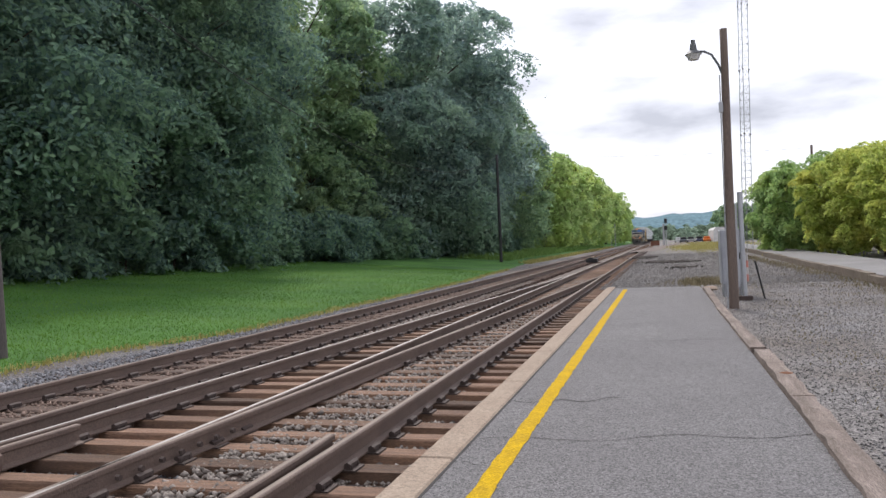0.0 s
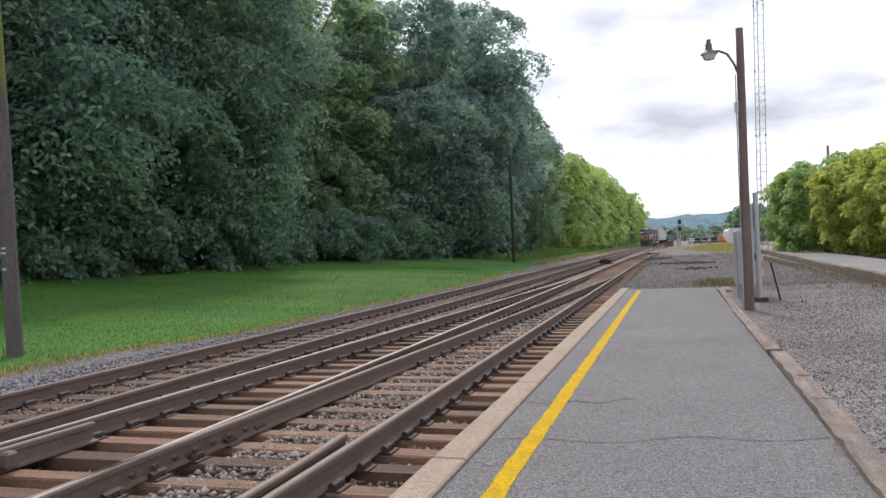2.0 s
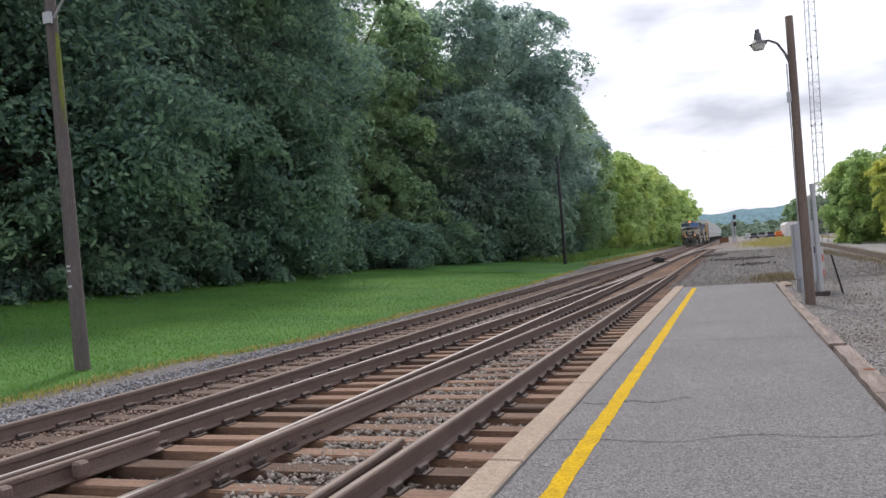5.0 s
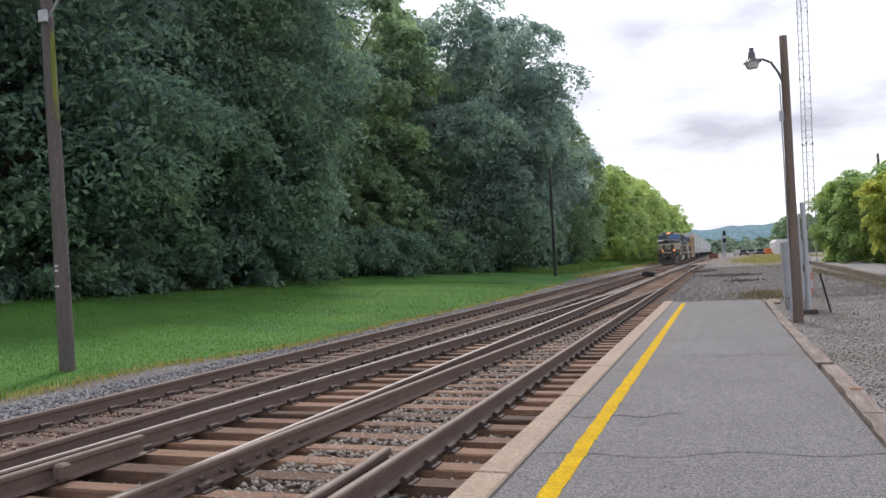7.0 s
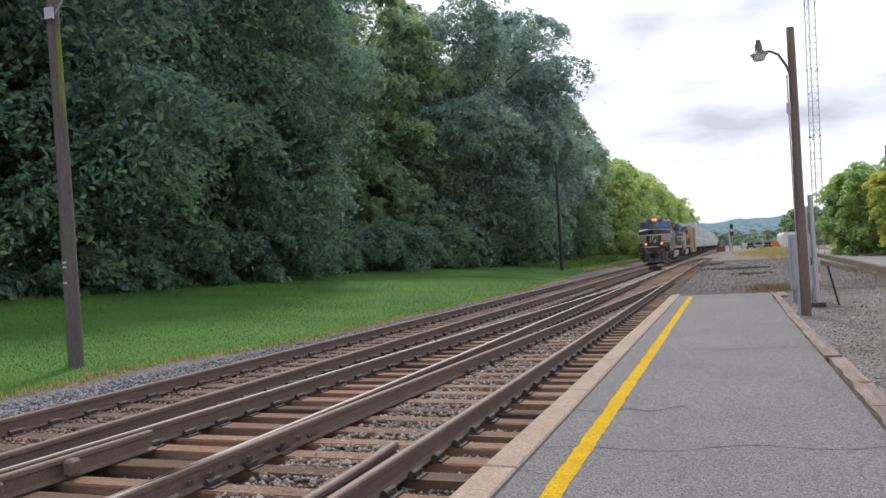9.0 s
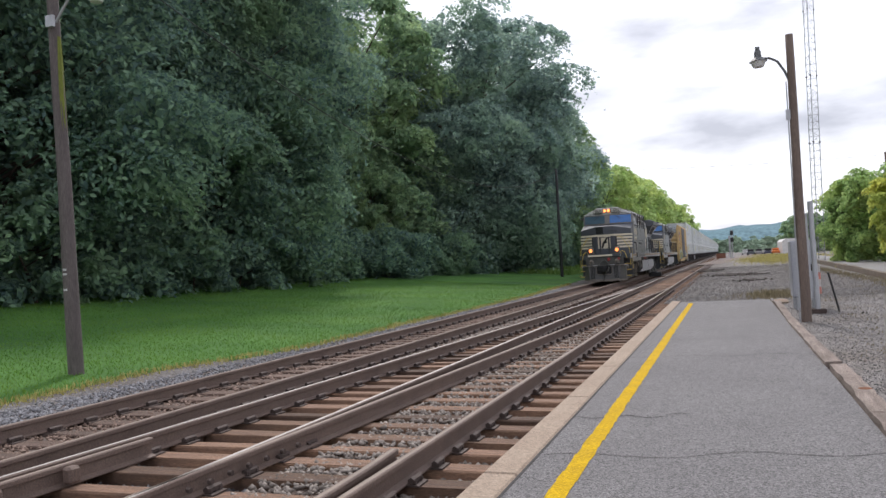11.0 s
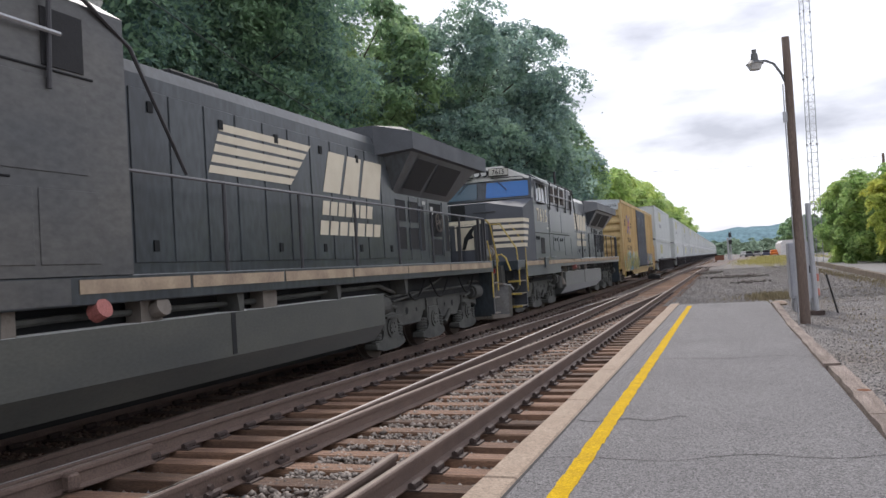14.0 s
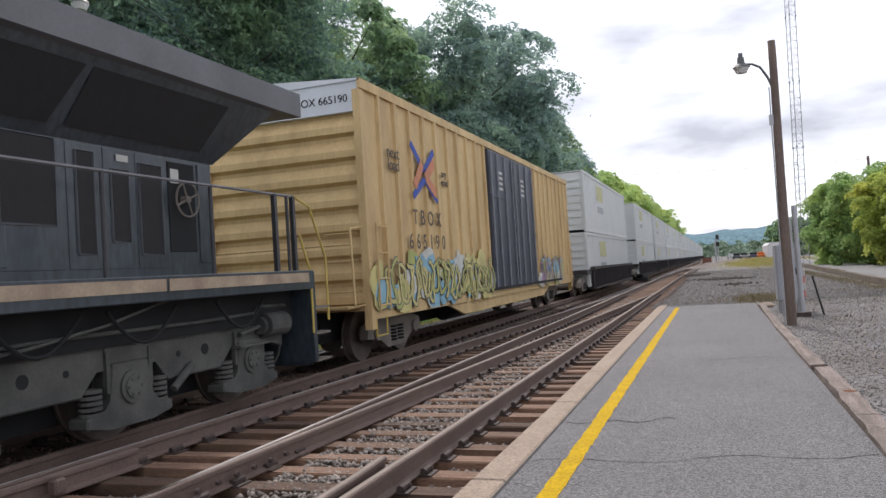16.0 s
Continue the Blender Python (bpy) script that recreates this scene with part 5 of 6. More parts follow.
    # equipment cab behind the crew
    eq = part("equipment_cab", hull([(sx * 1.53, y, z) for sx in (1, -1) for y in (2.16, eq_end) for z in (1.62, 4.04)] + [(sx * 0.95, y, 4.40) for sx in (1, -1) for y in (2.16, eq_end)]), rear_paint, L)
    for sx in (1, -1):
        def plate2(y0, y1, z0, z1, t, mt, nm, lab=""):
            a, c = sorted((sx * 1.53, sx * (1.53 + t)))
            return part(nm, B(a, c, y0, y1, z0, z1, bevel=0.004), mt, eq, lab)
        for y0 in (2.42, 3.26, 4.10):
            # dark plate behind the slats stands for the opening's shade
            lv = plate2(y0, y0 + 0.60, 3.46, 3.99, 0.008, M_GRILLE, "louvre", "dark plate for the shaded opening behind louvre slats")
            for k in range(6):
                a, c = sorted((sx * 1.535, sx * 1.552))
                part("louvre_slat", B(a, c, y0 + 0.03, y0 + 0.57, 3.49 + k * 0.08, 3.525 + k * 0.08), M_LOUV, lv)
            plate2(y0 + 0.63, y0 + 0.76, 3.44, 4.0, 0.014, M_WHITE, "louvre_post", "worn pale post between louvres")
        plate2(5.75, 6.2, 3.4, 3.9, 0.012, M_GRILLE, "dark_panel")
        plate2(2.2, 6.3, 3.36, 3.38, 0.014, M_UNDER, "seam")
        plate2(2.3, 5.4, 2.42, 2.44, 0.014, M_UNDER, "seam")
        plate2(2.65, 3.46, 1.86, 2.36, 0.012, rear_paint, "access_door")
        plate2(3.50, 4.3, 1.86, 2.36, 0.012, rear_paint, "access_door")
        for y0, y1, z0, z1 in ((4.5, 5.6, 1.72, 2.36), (2.25, 4.0, 2.5, 3.3), (4.05, 6.2, 2.5, 3.3), (5.66, 6.3, 1.72, 2.36)):
            plate2(y0, y1, z0, z1, 0.010, rear_paint, "side_panel")
        for y, z in ((2.9, 2.25), (3.2, 2.25), (3.75, 2.25), (4.05, 2.25), (0.35, 2.26), (0.6, 2.26)):
            a, c = sorted((sx * 1.53, sx * 1.56))
            part("latch", B(a, c, y - 0.03, y + 0.03, z - 0.05, z + 0.05), M_UNDER, eq)
        plate2(2.5, 2.8, 1.66, 1.70, 0.05, M_GALV, "foothold")
        for y in (2.3, 3.55, 4.85, 5.8):
            part("handrail_post", rod(bmesh.new(), (sx * 1.56, y, 3.2), (sx * 1.60, y, 4.06), 0.022), M_HANDR, eq)
        part("handrail", tube(bmesh.new(), [(sx * 1.6, 2.25, 3.68), (sx * 1.6, 5.9, 3.68)], 0.02), M_GALV, eq)
        part("handrail", tube(bmesh.new(), [(sx * 1.57, 2.2, 4.08), (sx * 1.57, 6.2, 4.08), (sx * 1.52, eq_end + 0.1, 3.8), (sx * 1.47, eq_end + 0.9, 2.66)], 0.022), M_HANDR, eq)
    # long hood
    hood = part("long_hood", prism(bmesh.new(), [(-0.97, 1.62), (0.97, 1.62), (0.97, hood_top - 0.2), (0.90, hood_top - 0.05), (0.70, hood_top), (-0.70, hood_top), (-0.90, hood_top - 0.05), (-0.97, hood_top - 0.2)], eq_end, 17.05, 'y'), M_BLACK, L)
    for sx in (1, -1):
        if sx > 0:
            door_panels(hood, 0.97, [(7.3 + 0.62 * k, 7.3 + 0.62 * (k + 1)) for k in range(11)], 1.75, 3.62, M_BLACK)
            # emblem: streaming stripes, and plain blocks in place of lettering
            ds, dn = (0.0, 0.0) if lit else (-0.75, -1.5)   # the second unit wears its emblem farther forward
            for k in range(5):
                z1 = 3.46 - 0.135 * k
                b = prism(bmesh.new(), [(8.86 - 0.06 * k + ds, z1), (11.05 - 0.13 * k + ds, z1), (10.95 - 0.13 * k + ds, z1 - 0.095), (8.82 - 0.06 * k + ds, z1 - 0.095)], 0.988, 0.993, 'x')
                part("emblem_stripe", b, M_CREAM, hood, "cream emblem stripe")
            for outline in (((11.36, 2.80), (11.60, 3.45), (12.14, 3.45), (11.90, 2.80)), ((12.0, 2.80), (12.24, 3.45), (12.74, 3.45), (12.54, 2.80)), ((12.64, 2.80), (12.86, 3.45), (13.56, 3.45), (13.40, 2.80))):
                b = prism(bmesh.new(), [(y0 + dn, z0) for y0, z0 in outline], 0.989, 0.994, 'x')
                part("emblem_block", b, M_CREAM, hood, "plain cream emblem block")
            for y0, y1, z in ((11.3, 13.1, 2.55), (11.2, 13.4, 2.24)):
                for k in range(7):
                    yy = y0 + dn + (y1 - y0) * k / 7
                    part("letter_bar", prism(bmesh.new(), [(yy, z - 0.11), (yy + (y1 - y0) / 7 * 0.8, z - 0.11), (yy + (y1 - y0) / 7 * 0.8 + 0.05, z + 0.11), (yy + 0.05, z + 0.11)], 0.988, 0.993, 'x'), M_CREAM, hood, "plain cream bar")
            if lit:
                grilles = ((14.1, 14.55, 2.46, 2.86), (14.1, 14.55, 1.92, 2.34), (14.75, 15.19, 2.46, 2.86), (14.75, 15.19, 1.92, 2.34), (15.3, 15.5, 1.9, 2.8), (15.96, 16.51, 1.80, 2.14), (16.78, 16.98, 1.89, 2.68))
                bx0, bx1, bz0, bz1 = 15.88, 16.55, 2.2, 2.9
            else:
                grilles = ((13.35, 13.75, 2.75, 3.26), (14.05, 14.66, 2.14, 2.96), (14.91, 15.14, 1.87, 2.89), (15.37, 15.62, 2.0, 2.75), (15.78, 16.13, 1.87, 2.85))
                bx0, bx1, bz0, bz1 = 16.25, 16.72, 1.9, 2.93
            for y0, y1, z0, z1 in grilles:
                gp = part("grille_panel", B(0.97, 0.988, y0, y1, z0, z1, bevel=0.004), M_GRILLE, hood, "dark mesh grille panel")
                part("grille_frame", tube(bmesh.new(), [(0.985, y0, z0), (0.985, y1, z0), (0.985, y1, z1), (0.985, y0, z1), (0.985, y0, z0)], 0.014, 4), M_WING, gp)
            for y0, y1 in ((13.98, 14.72), (14.8, 15.24), (15.28, 15.7), (15.74, 16.2)):
                part("hood_door", B(0.97, 0.978, y0, y1, 1.72, 2.96, bevel=0.003), M_BLACK, hood)
            # raised dark plate paints the recess's shade behind the brake wheel
            rec = part("control_recess", B(0.97, 0.982, bx0, bx1, bz0, bz1, bevel=0.004), M_UNDER, hood, "dark plate for the shaded recess of the hand brake")
            ym, zm = (bx0 + bx1) / 2, 2.5
            b = tube(bmesh.new(), [(1.06, ym + 0.2 * math.cos(math.tau * k / 18), zm + 0.2 * math.sin(math.tau * k / 18)) for k in range(19)], 0.014)
            for k in range(4):
                a = math.tau * k / 4 + 0.4
                rod(b, (1.06, ym, zm), (1.06, ym + 0.2 * math.cos(a), zm + 0.2 * math.sin(a)), 0.012, n=6)
            rod(b, (0.98, ym, zm), (1.08, ym, zm), 0.045, n=10)
            part("brake_wheel", b, M_GRIME, rec, "spoked hand brake wheel")
            part("notice", B(0.982, 0.987, bx0 + 0.04, bx0 + 0.18, bz1 - 0.24, bz1 - 0.08), M_WHITE, rec)
            part("notice", B(0.988, 0.993, 15.45, 15.62, 2.84, 2.91), M_WHITE, hood)
            part("end_door", B(0.97, 0.988, 16.78 if not lit else 16.62, 17.0 if not lit else 16.74, 1.77, 2.95, bevel=0.006), M_BLACK, hood)
            for k in range(4):
                part("end_stripe", B(0.972, 0.978, 16.9, 17.04, 1.9 + k * 0.22, 2.02 + k * 0.22), M_CREAM, hood)
    part("exhaust_box", B(-0.45, 0.45, 8.6, 9.6, hood_top, hood_top + 0.2, bevel=0.03), M_UNDER, hood)
    part("hood_hatch", B(-0.6, 0.6, 7.0, 8.2, hood_top, hood_top + 0.06, bevel=0.02), M_BLACK, hood)
    # radiator with its wide wings
    rad = part("radiator", hull([(sx * 1.52, y, z) for sx in (1, -1) for y in (wing, 18.45) for z in (3.74, 4.06)] + [(sx * 1.3, y, 4.16) for sx in (1, -1) for y in (wing, 18.45)] + [(sx * 0.96, wing - 0.55, z) for sx in (1, -1) for z in (3.6, 4.14)]), M_WING if lit else M_WINGP, L, "wide overhanging radiator wing")
    for sx in (1, -1):
        b = hull([(sx * 0.97, y, 2.98) for y in (wing + 0.1, 17.1)] + [(sx * 0.97, y, 3.745) for y in (wing - 0.3, 17.4)] + [(sx * 1.44, y, 3.735) for y in (wing + 0.1, 17.9)])
        sl = part("radiator_slope", b, M_BLACK, rad)
        for y0, y1 in ((wing + 0.45, wing / 2 + 8.3), (wing / 2 + 8.5, 16.75)):
            b = bmesh.new()
            b.faces.new([b.verts.new(p) for p in ((sx * 1.055, y0, 3.085), (sx * 1.055, y1, 3.085), (sx * 1.385, y1 + 0.2, 3.625), (sx * 1.385, y0 + 0.1, 3.625))])
            part("radiator_grille", b, M_GRILLE, sl)
    # walkway handrails
    for sx in (1, -1):
        for k in range(8):
            y = 6.6 + 1.63 * k
            part("handrail_post", rod(bmesh.new(), (sx * 1.47, y, 1.6), (sx * 1.47, y, 2.62), 0.024), M_HANDR, L)
        part("handrail", tube(bmesh.new(), [(sx * 1.47, 6.1, 2.62), (sx * 1.47, 18.15, 2.62)], 0.019), M_TOPRAIL, L, "worn grey top rail")
        for y in (17.7, 18.15):
            part("end_post", B(sx * 1.47 - 0.03, sx * 1.47 + 0.03, y - 0.03, y + 0.03, 1.6, 2.62), M_HANDR, L)
        # rear steps
        stp = part("step_well", B(min(sx * 0.95, sx * 1.5), max(sx * 0.95, sx * 1.5), 18.5, 18.6, 0.35, 1.6), M_BLACK, L)
        for z in (0.35, 0.72, 1.08):
            part("step", B(min(sx * 1.0, sx * 1.52), max(sx * 1.0, sx * 1.52), 18.55, 18.95, z, z + 0.03), M_GRIME, stp)
        part("grab_iron", tube(bmesh.new(), [(sx * 1.5, 18.2, 2.6), (sx * 1.5, 18.55, 2.5), (sx * 1.5, 18.95, 1.8), (sx * 1.5, 18.95, 0.9)], 0.018), M_RAILY, L)
        part("grab_iron", tube(bmesh.new(), [(sx * 1.5, 18.25, 2.1), (sx * 1.5, 18.5, 1.6), (sx * 1.5, 18.5, 0.75)], 0.018), M_RAILY, L)
        # front steps and grab irons
        stp = part("step_well", hull([(sx * 0.95, -1.2, z) for z in (0.3, 1.6)] + [(sx * 1.52, -1.2, z) for z in (0.3, 1.6)] + [(sx * 1.52, -1.12, z) for z in (0.3, 1.6)] + [(sx * 0.95, -1.12, 0.3), (sx * 0.95, -1.12, 1.6)]), M_NOSE, L)
        for z in (0.36, 0.70, 1.04, 1.38):
            st_ = part("step", B(min(sx * 0.98, sx * 1.52), max(sx * 0.98, sx * 1.52), -1.78, -1.2, z, z + 0.03), M_GRIME, stp)
            part("step_edge", B(min(sx * 0.98, sx * 1.525), max(sx * 0.98, sx * 1.525), -1.80, -1.78, z - 0.015, z + 0.035), M_RAILY, st_)
        part("grab_iron", tube(bmesh.new(), [(sx * 0.75, -1.77, 2.64), (sx * 1.0, -1.77, 2.64), (sx * 1.46, -1.82, 1.95), (sx * 1.5, -1.82, 1.35), (sx * 1.5, -1.82, 0.95)], 0.019), M_RAILY, L)
        part("grab_iron", tube(bmesh.new(), [(sx * 1.15, -1.3, 2.66), (sx * 1.45, -1.18, 2.2), (sx * 1.53, -1.1, 1.9), (sx * 1.54, -1.1, 0.75)], 0.019), M_RAILY, L)
        part("front_post", B(sx * 0.70 - 0.045, sx * 0.70 + 0.045, -1.80, -1.74, 1.62, 2.66), M_HANDR, L)
        part("front_post", B(sx * 0.26 - 0.045, sx * 0.26 + 0.045, -1.80, -1.74, 1.62, 2.66), M_HANDR, L)
        dl = part("ditch_light", rod(B(sx * 0.78 - 0.15, sx * 0.78 + 0.15, -2.12, -2.0, 1.66, 2.06, bevel=0.02), (sx * 0.78, -2.26, 1.88), (sx * 0.78, -2.1, 1.88), 0.135, n=16), M_GRIME, L)
        part("lens", rod(bmesh.new(), (sx * 0.78, -2.25, 1.88), (sx * 0.78, -2.28, 1.88), 0.10, n=16), M_DITCH if lit else M_LENS, dl)
        hl = part("headlight", rod(bmesh.new(), (sx * 0.115, -0.02, 4.27), (sx * 0.115, -0.2, 4.26), 0.11, n=16), M_UNDER, cab)
        part("lens", rod(bmesh.new(), (sx * 0.115, -0.195, 4.26), (sx * 0.115, -0.215, 4.26), 0.092, n=16), M_LIT if lit else M_LENS, hl)
        hs = part("mu_hose", tube(bmesh.new(), [(sx * 0.74, -2.38, 1.24), (sx * 0.70, -2.48, 1.02), (sx * 0.56, -2.52, 0.92), (sx * 0.40, -2.52, 0.96), (sx * 0.26, -2.48, 1.12), (sx * 0.12, -2.40, 1.28), (0, -2.36, 1.31)], 0.036, 8), M_GRIMED, L, "thick grey looped hose")
        part("receptacle_cap", rod(bmesh.new(), (sx * 0.76, -2.30, 1.22), (sx * 0.75, -2.42, 1.32), 0.09, n=14), M_GRIME, hs, "pale round hose cap")
        part("receptacle", B(sx * 0.76 - 0.13, sx * 0.76 + 0.13, -2.32, -2.19, 1.10, 1.30, bevel=0.02), M_GRIME, hs)
        for k in range(3):
            xh = sx * (0.60 + 0.09 * k)
            bh = part("brake_hose", tube(bmesh.new(), [(xh, -2.36, 1.0), (xh, -2.46, 0.86), (xh + sx * 0.01, -2.50, 0.5), (xh + 0.03, -2.52, 0.22)], 0.02), M_UNDER, L)
            part("hose_coupling", rod(bmesh.new(), (xh + 0.03, -2.52, 0.24), (xh + 0.05, -2.54, 0.15), 0.035), M_GRIME, bh)
        part("pilot_bracket", B(min(sx * 0.55, sx * 1.2), max(sx * 0.55, sx * 1.2), -2.44, -2.1, 0.985, 1.03, bevel=0.01), M_GRIME, L)
        part("bent_grab_iron", tube(bmesh.new(), [(sx * 0.98, -2.05, 1.62), (sx * 1.0, -2.2, 1.78), (sx * 1.12, -2.22, 1.80), (sx * 1.24, -2.2, 1.70), (sx * 1.34, -2.12, 1.35)], 0.022), M_RAILY, L, "bent yellow grab iron")
        part("cut_lever", tube(bmesh.new(), [(sx * 0.25, -2.4, 1.05), (sx * 1.35, -2.3, 0.98), (sx * 1.42, -2.2, 0.85)], 0.016), M_GALV, L)
    part("front_rail", tube(bmesh.new(), [(-0.75, -1.77, 2.62), (0.75, -1.77, 2.62)], 0.018), M_HANDR, L)
    part("anti_climber", B(-0.95, 0.95, -2.3, -1.9, 1.50, 1.66, bevel=0.02), M_BLACK, L)
    part("anti_climber_edge", B(-0.95, 0.5, -2.31, -2.302, 1.53, 1.63), M_CREAM, L, "cream edge of the front platform")
    part("front_plate", B(-1.1, 1.1, -2.2, -1.9, 0.95, 1.5), M_GRIMED, L)
    part("marker_lamp", rod(bmesh.new(), (0.28, -2.3, 1.36), (0.28, -2.33, 1.36), 0.09, n=14), M_REDL, L, "round red marker")
    part("marker_lamp", rod(bmesh.new(), (0.85, -2.2, 1.36), (0.85, -2.23, 1.36), 0.08, n=14), M_REDL, L, "dull red marker")
    # plough pilot
    b = hull([(sx * 1.25, -1.85, z) for sx in (1, -1) for z in (0.2, 1.0)] + [(sx * 1.22, -2.05, 1.0) for sx in (1, -1)] + [(sx * 0.95, -2.35, 1.0) for sx in (1, -1)] + [(sx * 0.85, -2.45, 0.12) for sx in (1, -1)] + [(sx * 1.24, -2.12, 0.14) for sx in (1, -1)] + [(sx * 1.24, -1.85, 0.14) for sx in (1, -1)])
    pil = part("pilot", b, M_SMOKY, L, "dusty snowplough pilot")
    # solid dark block imitates the shade inside the coupler opening
    part("coupler_pocket", B(-0.44, 0.44, -2.47, -2.3, 0.52, 1.0), M_GRILLE, pil, "dark block for the shaded opening round the coupler")
    part("pocket_frame", tube(bmesh.new(), [(-0.46, -2.46, 1.0), (-0.46, -2.48, 0.58), (-0.36, -2.485, 0.5), (0.36, -2.485, 0.5), (0.46, -2.48, 0.58), (0.46, -2.46, 1.0)], 0.025), M_GRIME, pil)
    part("air_hose", tube(bmesh.new(), [(0.30, -2.5, 0.92), (0.26, -2.62, 0.72), (0.08, -2.64, 0.55), (0.0, -2.6, 0.3), (-0.06, -2.56, 0.14)], 0.034, 8), M_GRIMED, pil, "hanging air hose")
    part("plough_lip", hull([(sx * x, y, z) for sx in (1, -1) for x, y, z in ((0.86, -2.47, 0.10), (1.25, -2.13, 0.12), (0.86, -2.44, 0.22), (1.25, -2.10, 0.24))]), M_GRIME, pil)
    cp = part("coupler", B(-0.14, 0.14, -3.0, -2.4, 0.68, 0.95, bevel=0.04), M_UNDER, L)
    part("knuckle", B(-0.20, 0.06, -3.12, -2.9, 0.66, 0.98, bevel=0.05), M_UNDER, cp)
    part("coupler", B(-0.14, 0.14, 18.6, 19.8, 0.68, 0.95, bevel=0.04), M_GRIME, L)
    part("rear_plate", B(-1.4, 1.4, 18.55, 18.62, 0.3, 1.5), M_BLACK, L)
    # fuel tank
    tk = part("fuel_tank", hull([(x, y, z) for y in (4.45, 12.3) for x, z in ((-1.5, 1.15), (1.5, 1.15), (1.5, 0.66), (1.28, 0.40), (-1.28, 0.40), (-1.5, 0.66))] + [(0, 4.3, 0.8), (0, 12.4, 0.8)]), M_TANK, L, "dusty grey fuel tank")
    for sx in (1, -1):
        part("air_dryer", rod(bmesh.new(), (sx * 1.3, 4.12, 0.62), (sx * 1.3, 4.12, 1.02), 0.12, n=14), M_GRIMED, tk, "dusty canister ahead of the tank")
        part("air_pipe", tube(bmesh.new(), [(sx * 1.24, 3.2, 1.28), (sx * 1.26, 4.0, 1.2), (sx * 1.26, 6.0, 1.26), (sx * 1.26, 9.0, 1.24), (sx * 1.26, 12.6, 1.28), (sx * 1.2, 13.4, 1.12)], 0.035), M_GRIMED, tk)
        part("vent_cap", rod(bmesh.new(), (sx * 1.40, 7.1, 1.26), (sx * 1.52, 7.1, 1.30), 0.10, n=12), M_GRIME, tk)
    part("bell", rod(rod(bmesh.new(), (1.36, 4.42, 0.72), (1.36, 4.42, 0.95), 0.15, 0.07, 14), (1.36, 4.42, 0.95), (1.36, 4.42, 1.2), 0.04, n=8), M_GRIME, tk, "dusty bell ahead of the tank")
    part("tank_strap", B(1.5, 1.506, 8.2, 8.28, 0.68, 1.14), M_UNDER, tk)
    part("filler_cap", rod(bmesh.new(), (1.42, 6.3, 1.28), (1.55, 6.3, 1.33), 0.09, n=12), mat("faded_red_cap", (0.45, 0.16, 0.14)), tk)
    for y in (5.2, 6.9, 9.0):
        part("tank_bracket", B(1.2, 1.4, y, y + 0.3, 1.15, 1.36), M_GRIME, tk)
    loco_truck(L, 1.44, -1, M_GRIME if lit else M_GRIMED)
    loco_truck(L, 15.35, 1, M_GRIMED)
    part("chain", tube(bmesh.new(), [(1.24, 13.2, 0.98), (1.25, 14.0, 1.04), (1.25, 14.9, 1.16), (1.26, 15.8, 1.36)], 0.02, 5), M_GRIMED, L, "slack steel chain")
    for y, z in ((13.9, 1.02), (15.0, 1.0)):
        part("air_reservoir", rod(bmesh.new(), (0.92, y - 0.5, z + 0.16), (0.92, y + 0.4, z + 0.16), 0.14, n=14), M_GRIMED, L)
    for y in (2.6, 5.2, 8.4, 10.8, 13.3):
        part("deck_bracket", prism(bmesh.new(), [(y, 1.36), (y + 0.14, 1.36), (y + 0.12, 1.1), (y + 0.05, 1.1)], 1.1, 1.45, 'x'), M_GRIMED, L)
    for y in (-0.3, 13.6, 14.9, 16.6):
        b = tube(bmesh.new(), [(1.30, y + 0.1 * k, 1.30 - 0.34 * math.sin(math.pi * k / 10)) for k in range(11)], 0.02)
        part("hose", b, M_UNDER, L)
    return L


loco_one = locomotive("4056", True, "dusty black locomotive with cream nose stripes and lit headlights", 0, 6.7, 3.98, 13.9)
loco_two = locomotive("7615", False, "dark blue-black locomotive with cream nose stripes and lamps off", 1, 6.5, 4.17, 12.45)
for u in (loco_one, loco_two):
    u.scale.x = 0.955
CARS += [(loco_one, 0.0), (loco_two, 22.85)]


# ---- boxcar ----
M_BOXY = paint("faded_ochre_yellow_paint", (0.65, 0.48, 0.235), 0.65, 0, 0.4, 2.2, 25, 0.08, (0.44, 0.30, 0.14), stretch=(1, 1, 0.25))
M_BOXD = paint("navy_door_paint", (0.048, 0.056, 0.084), 0.5, 0, 0.25, 1.5, 30, 0.05)
M_BOXW = paint("white_galvanised_end_cap", (0.62, 0.66, 0.70), 0.55, 0, 0.12, 2, 30, 0.05)
M_RODS = paint("worn_door_rods", (0.24, 0.255, 0.29), 0.5)
M_FADED = paint("faded_dark_lettering", (0.12, 0.095, 0.07), 0.7)
M_BLUEP = paint("blue_paint", (0.03, 0.08, 0.42), 0.6)
M_ORANGE = paint("faded_orange_paint", (0.62, 0.24, 0.12), 0.6)


def ribbon(x, path, w):
    """A flat painted stroke of even width through points (y, z)."""
    b, pv = bmesh.new(), None
    pts = [Vector(p) for p in path]
    for i, p in enumerate(pts):
        d = (pts[min(i + 1, len(pts) - 1)] - pts[max(i - 1, 0)])
        d = d.normalized() if d.length > 1e-6 else Vector((1, 0))
        n_ = Vector((-d.y, d.x)) * w
        cur = [b.verts.new((x, p.x + n_.x, p.y + n_.y)), b.verts.new((x, p.x - n_.x, p.y - n_.y))]
        if pv:
            b.faces.new((pv[0], cur[0], cur[1], pv[1]))
        pv = cur
    return b


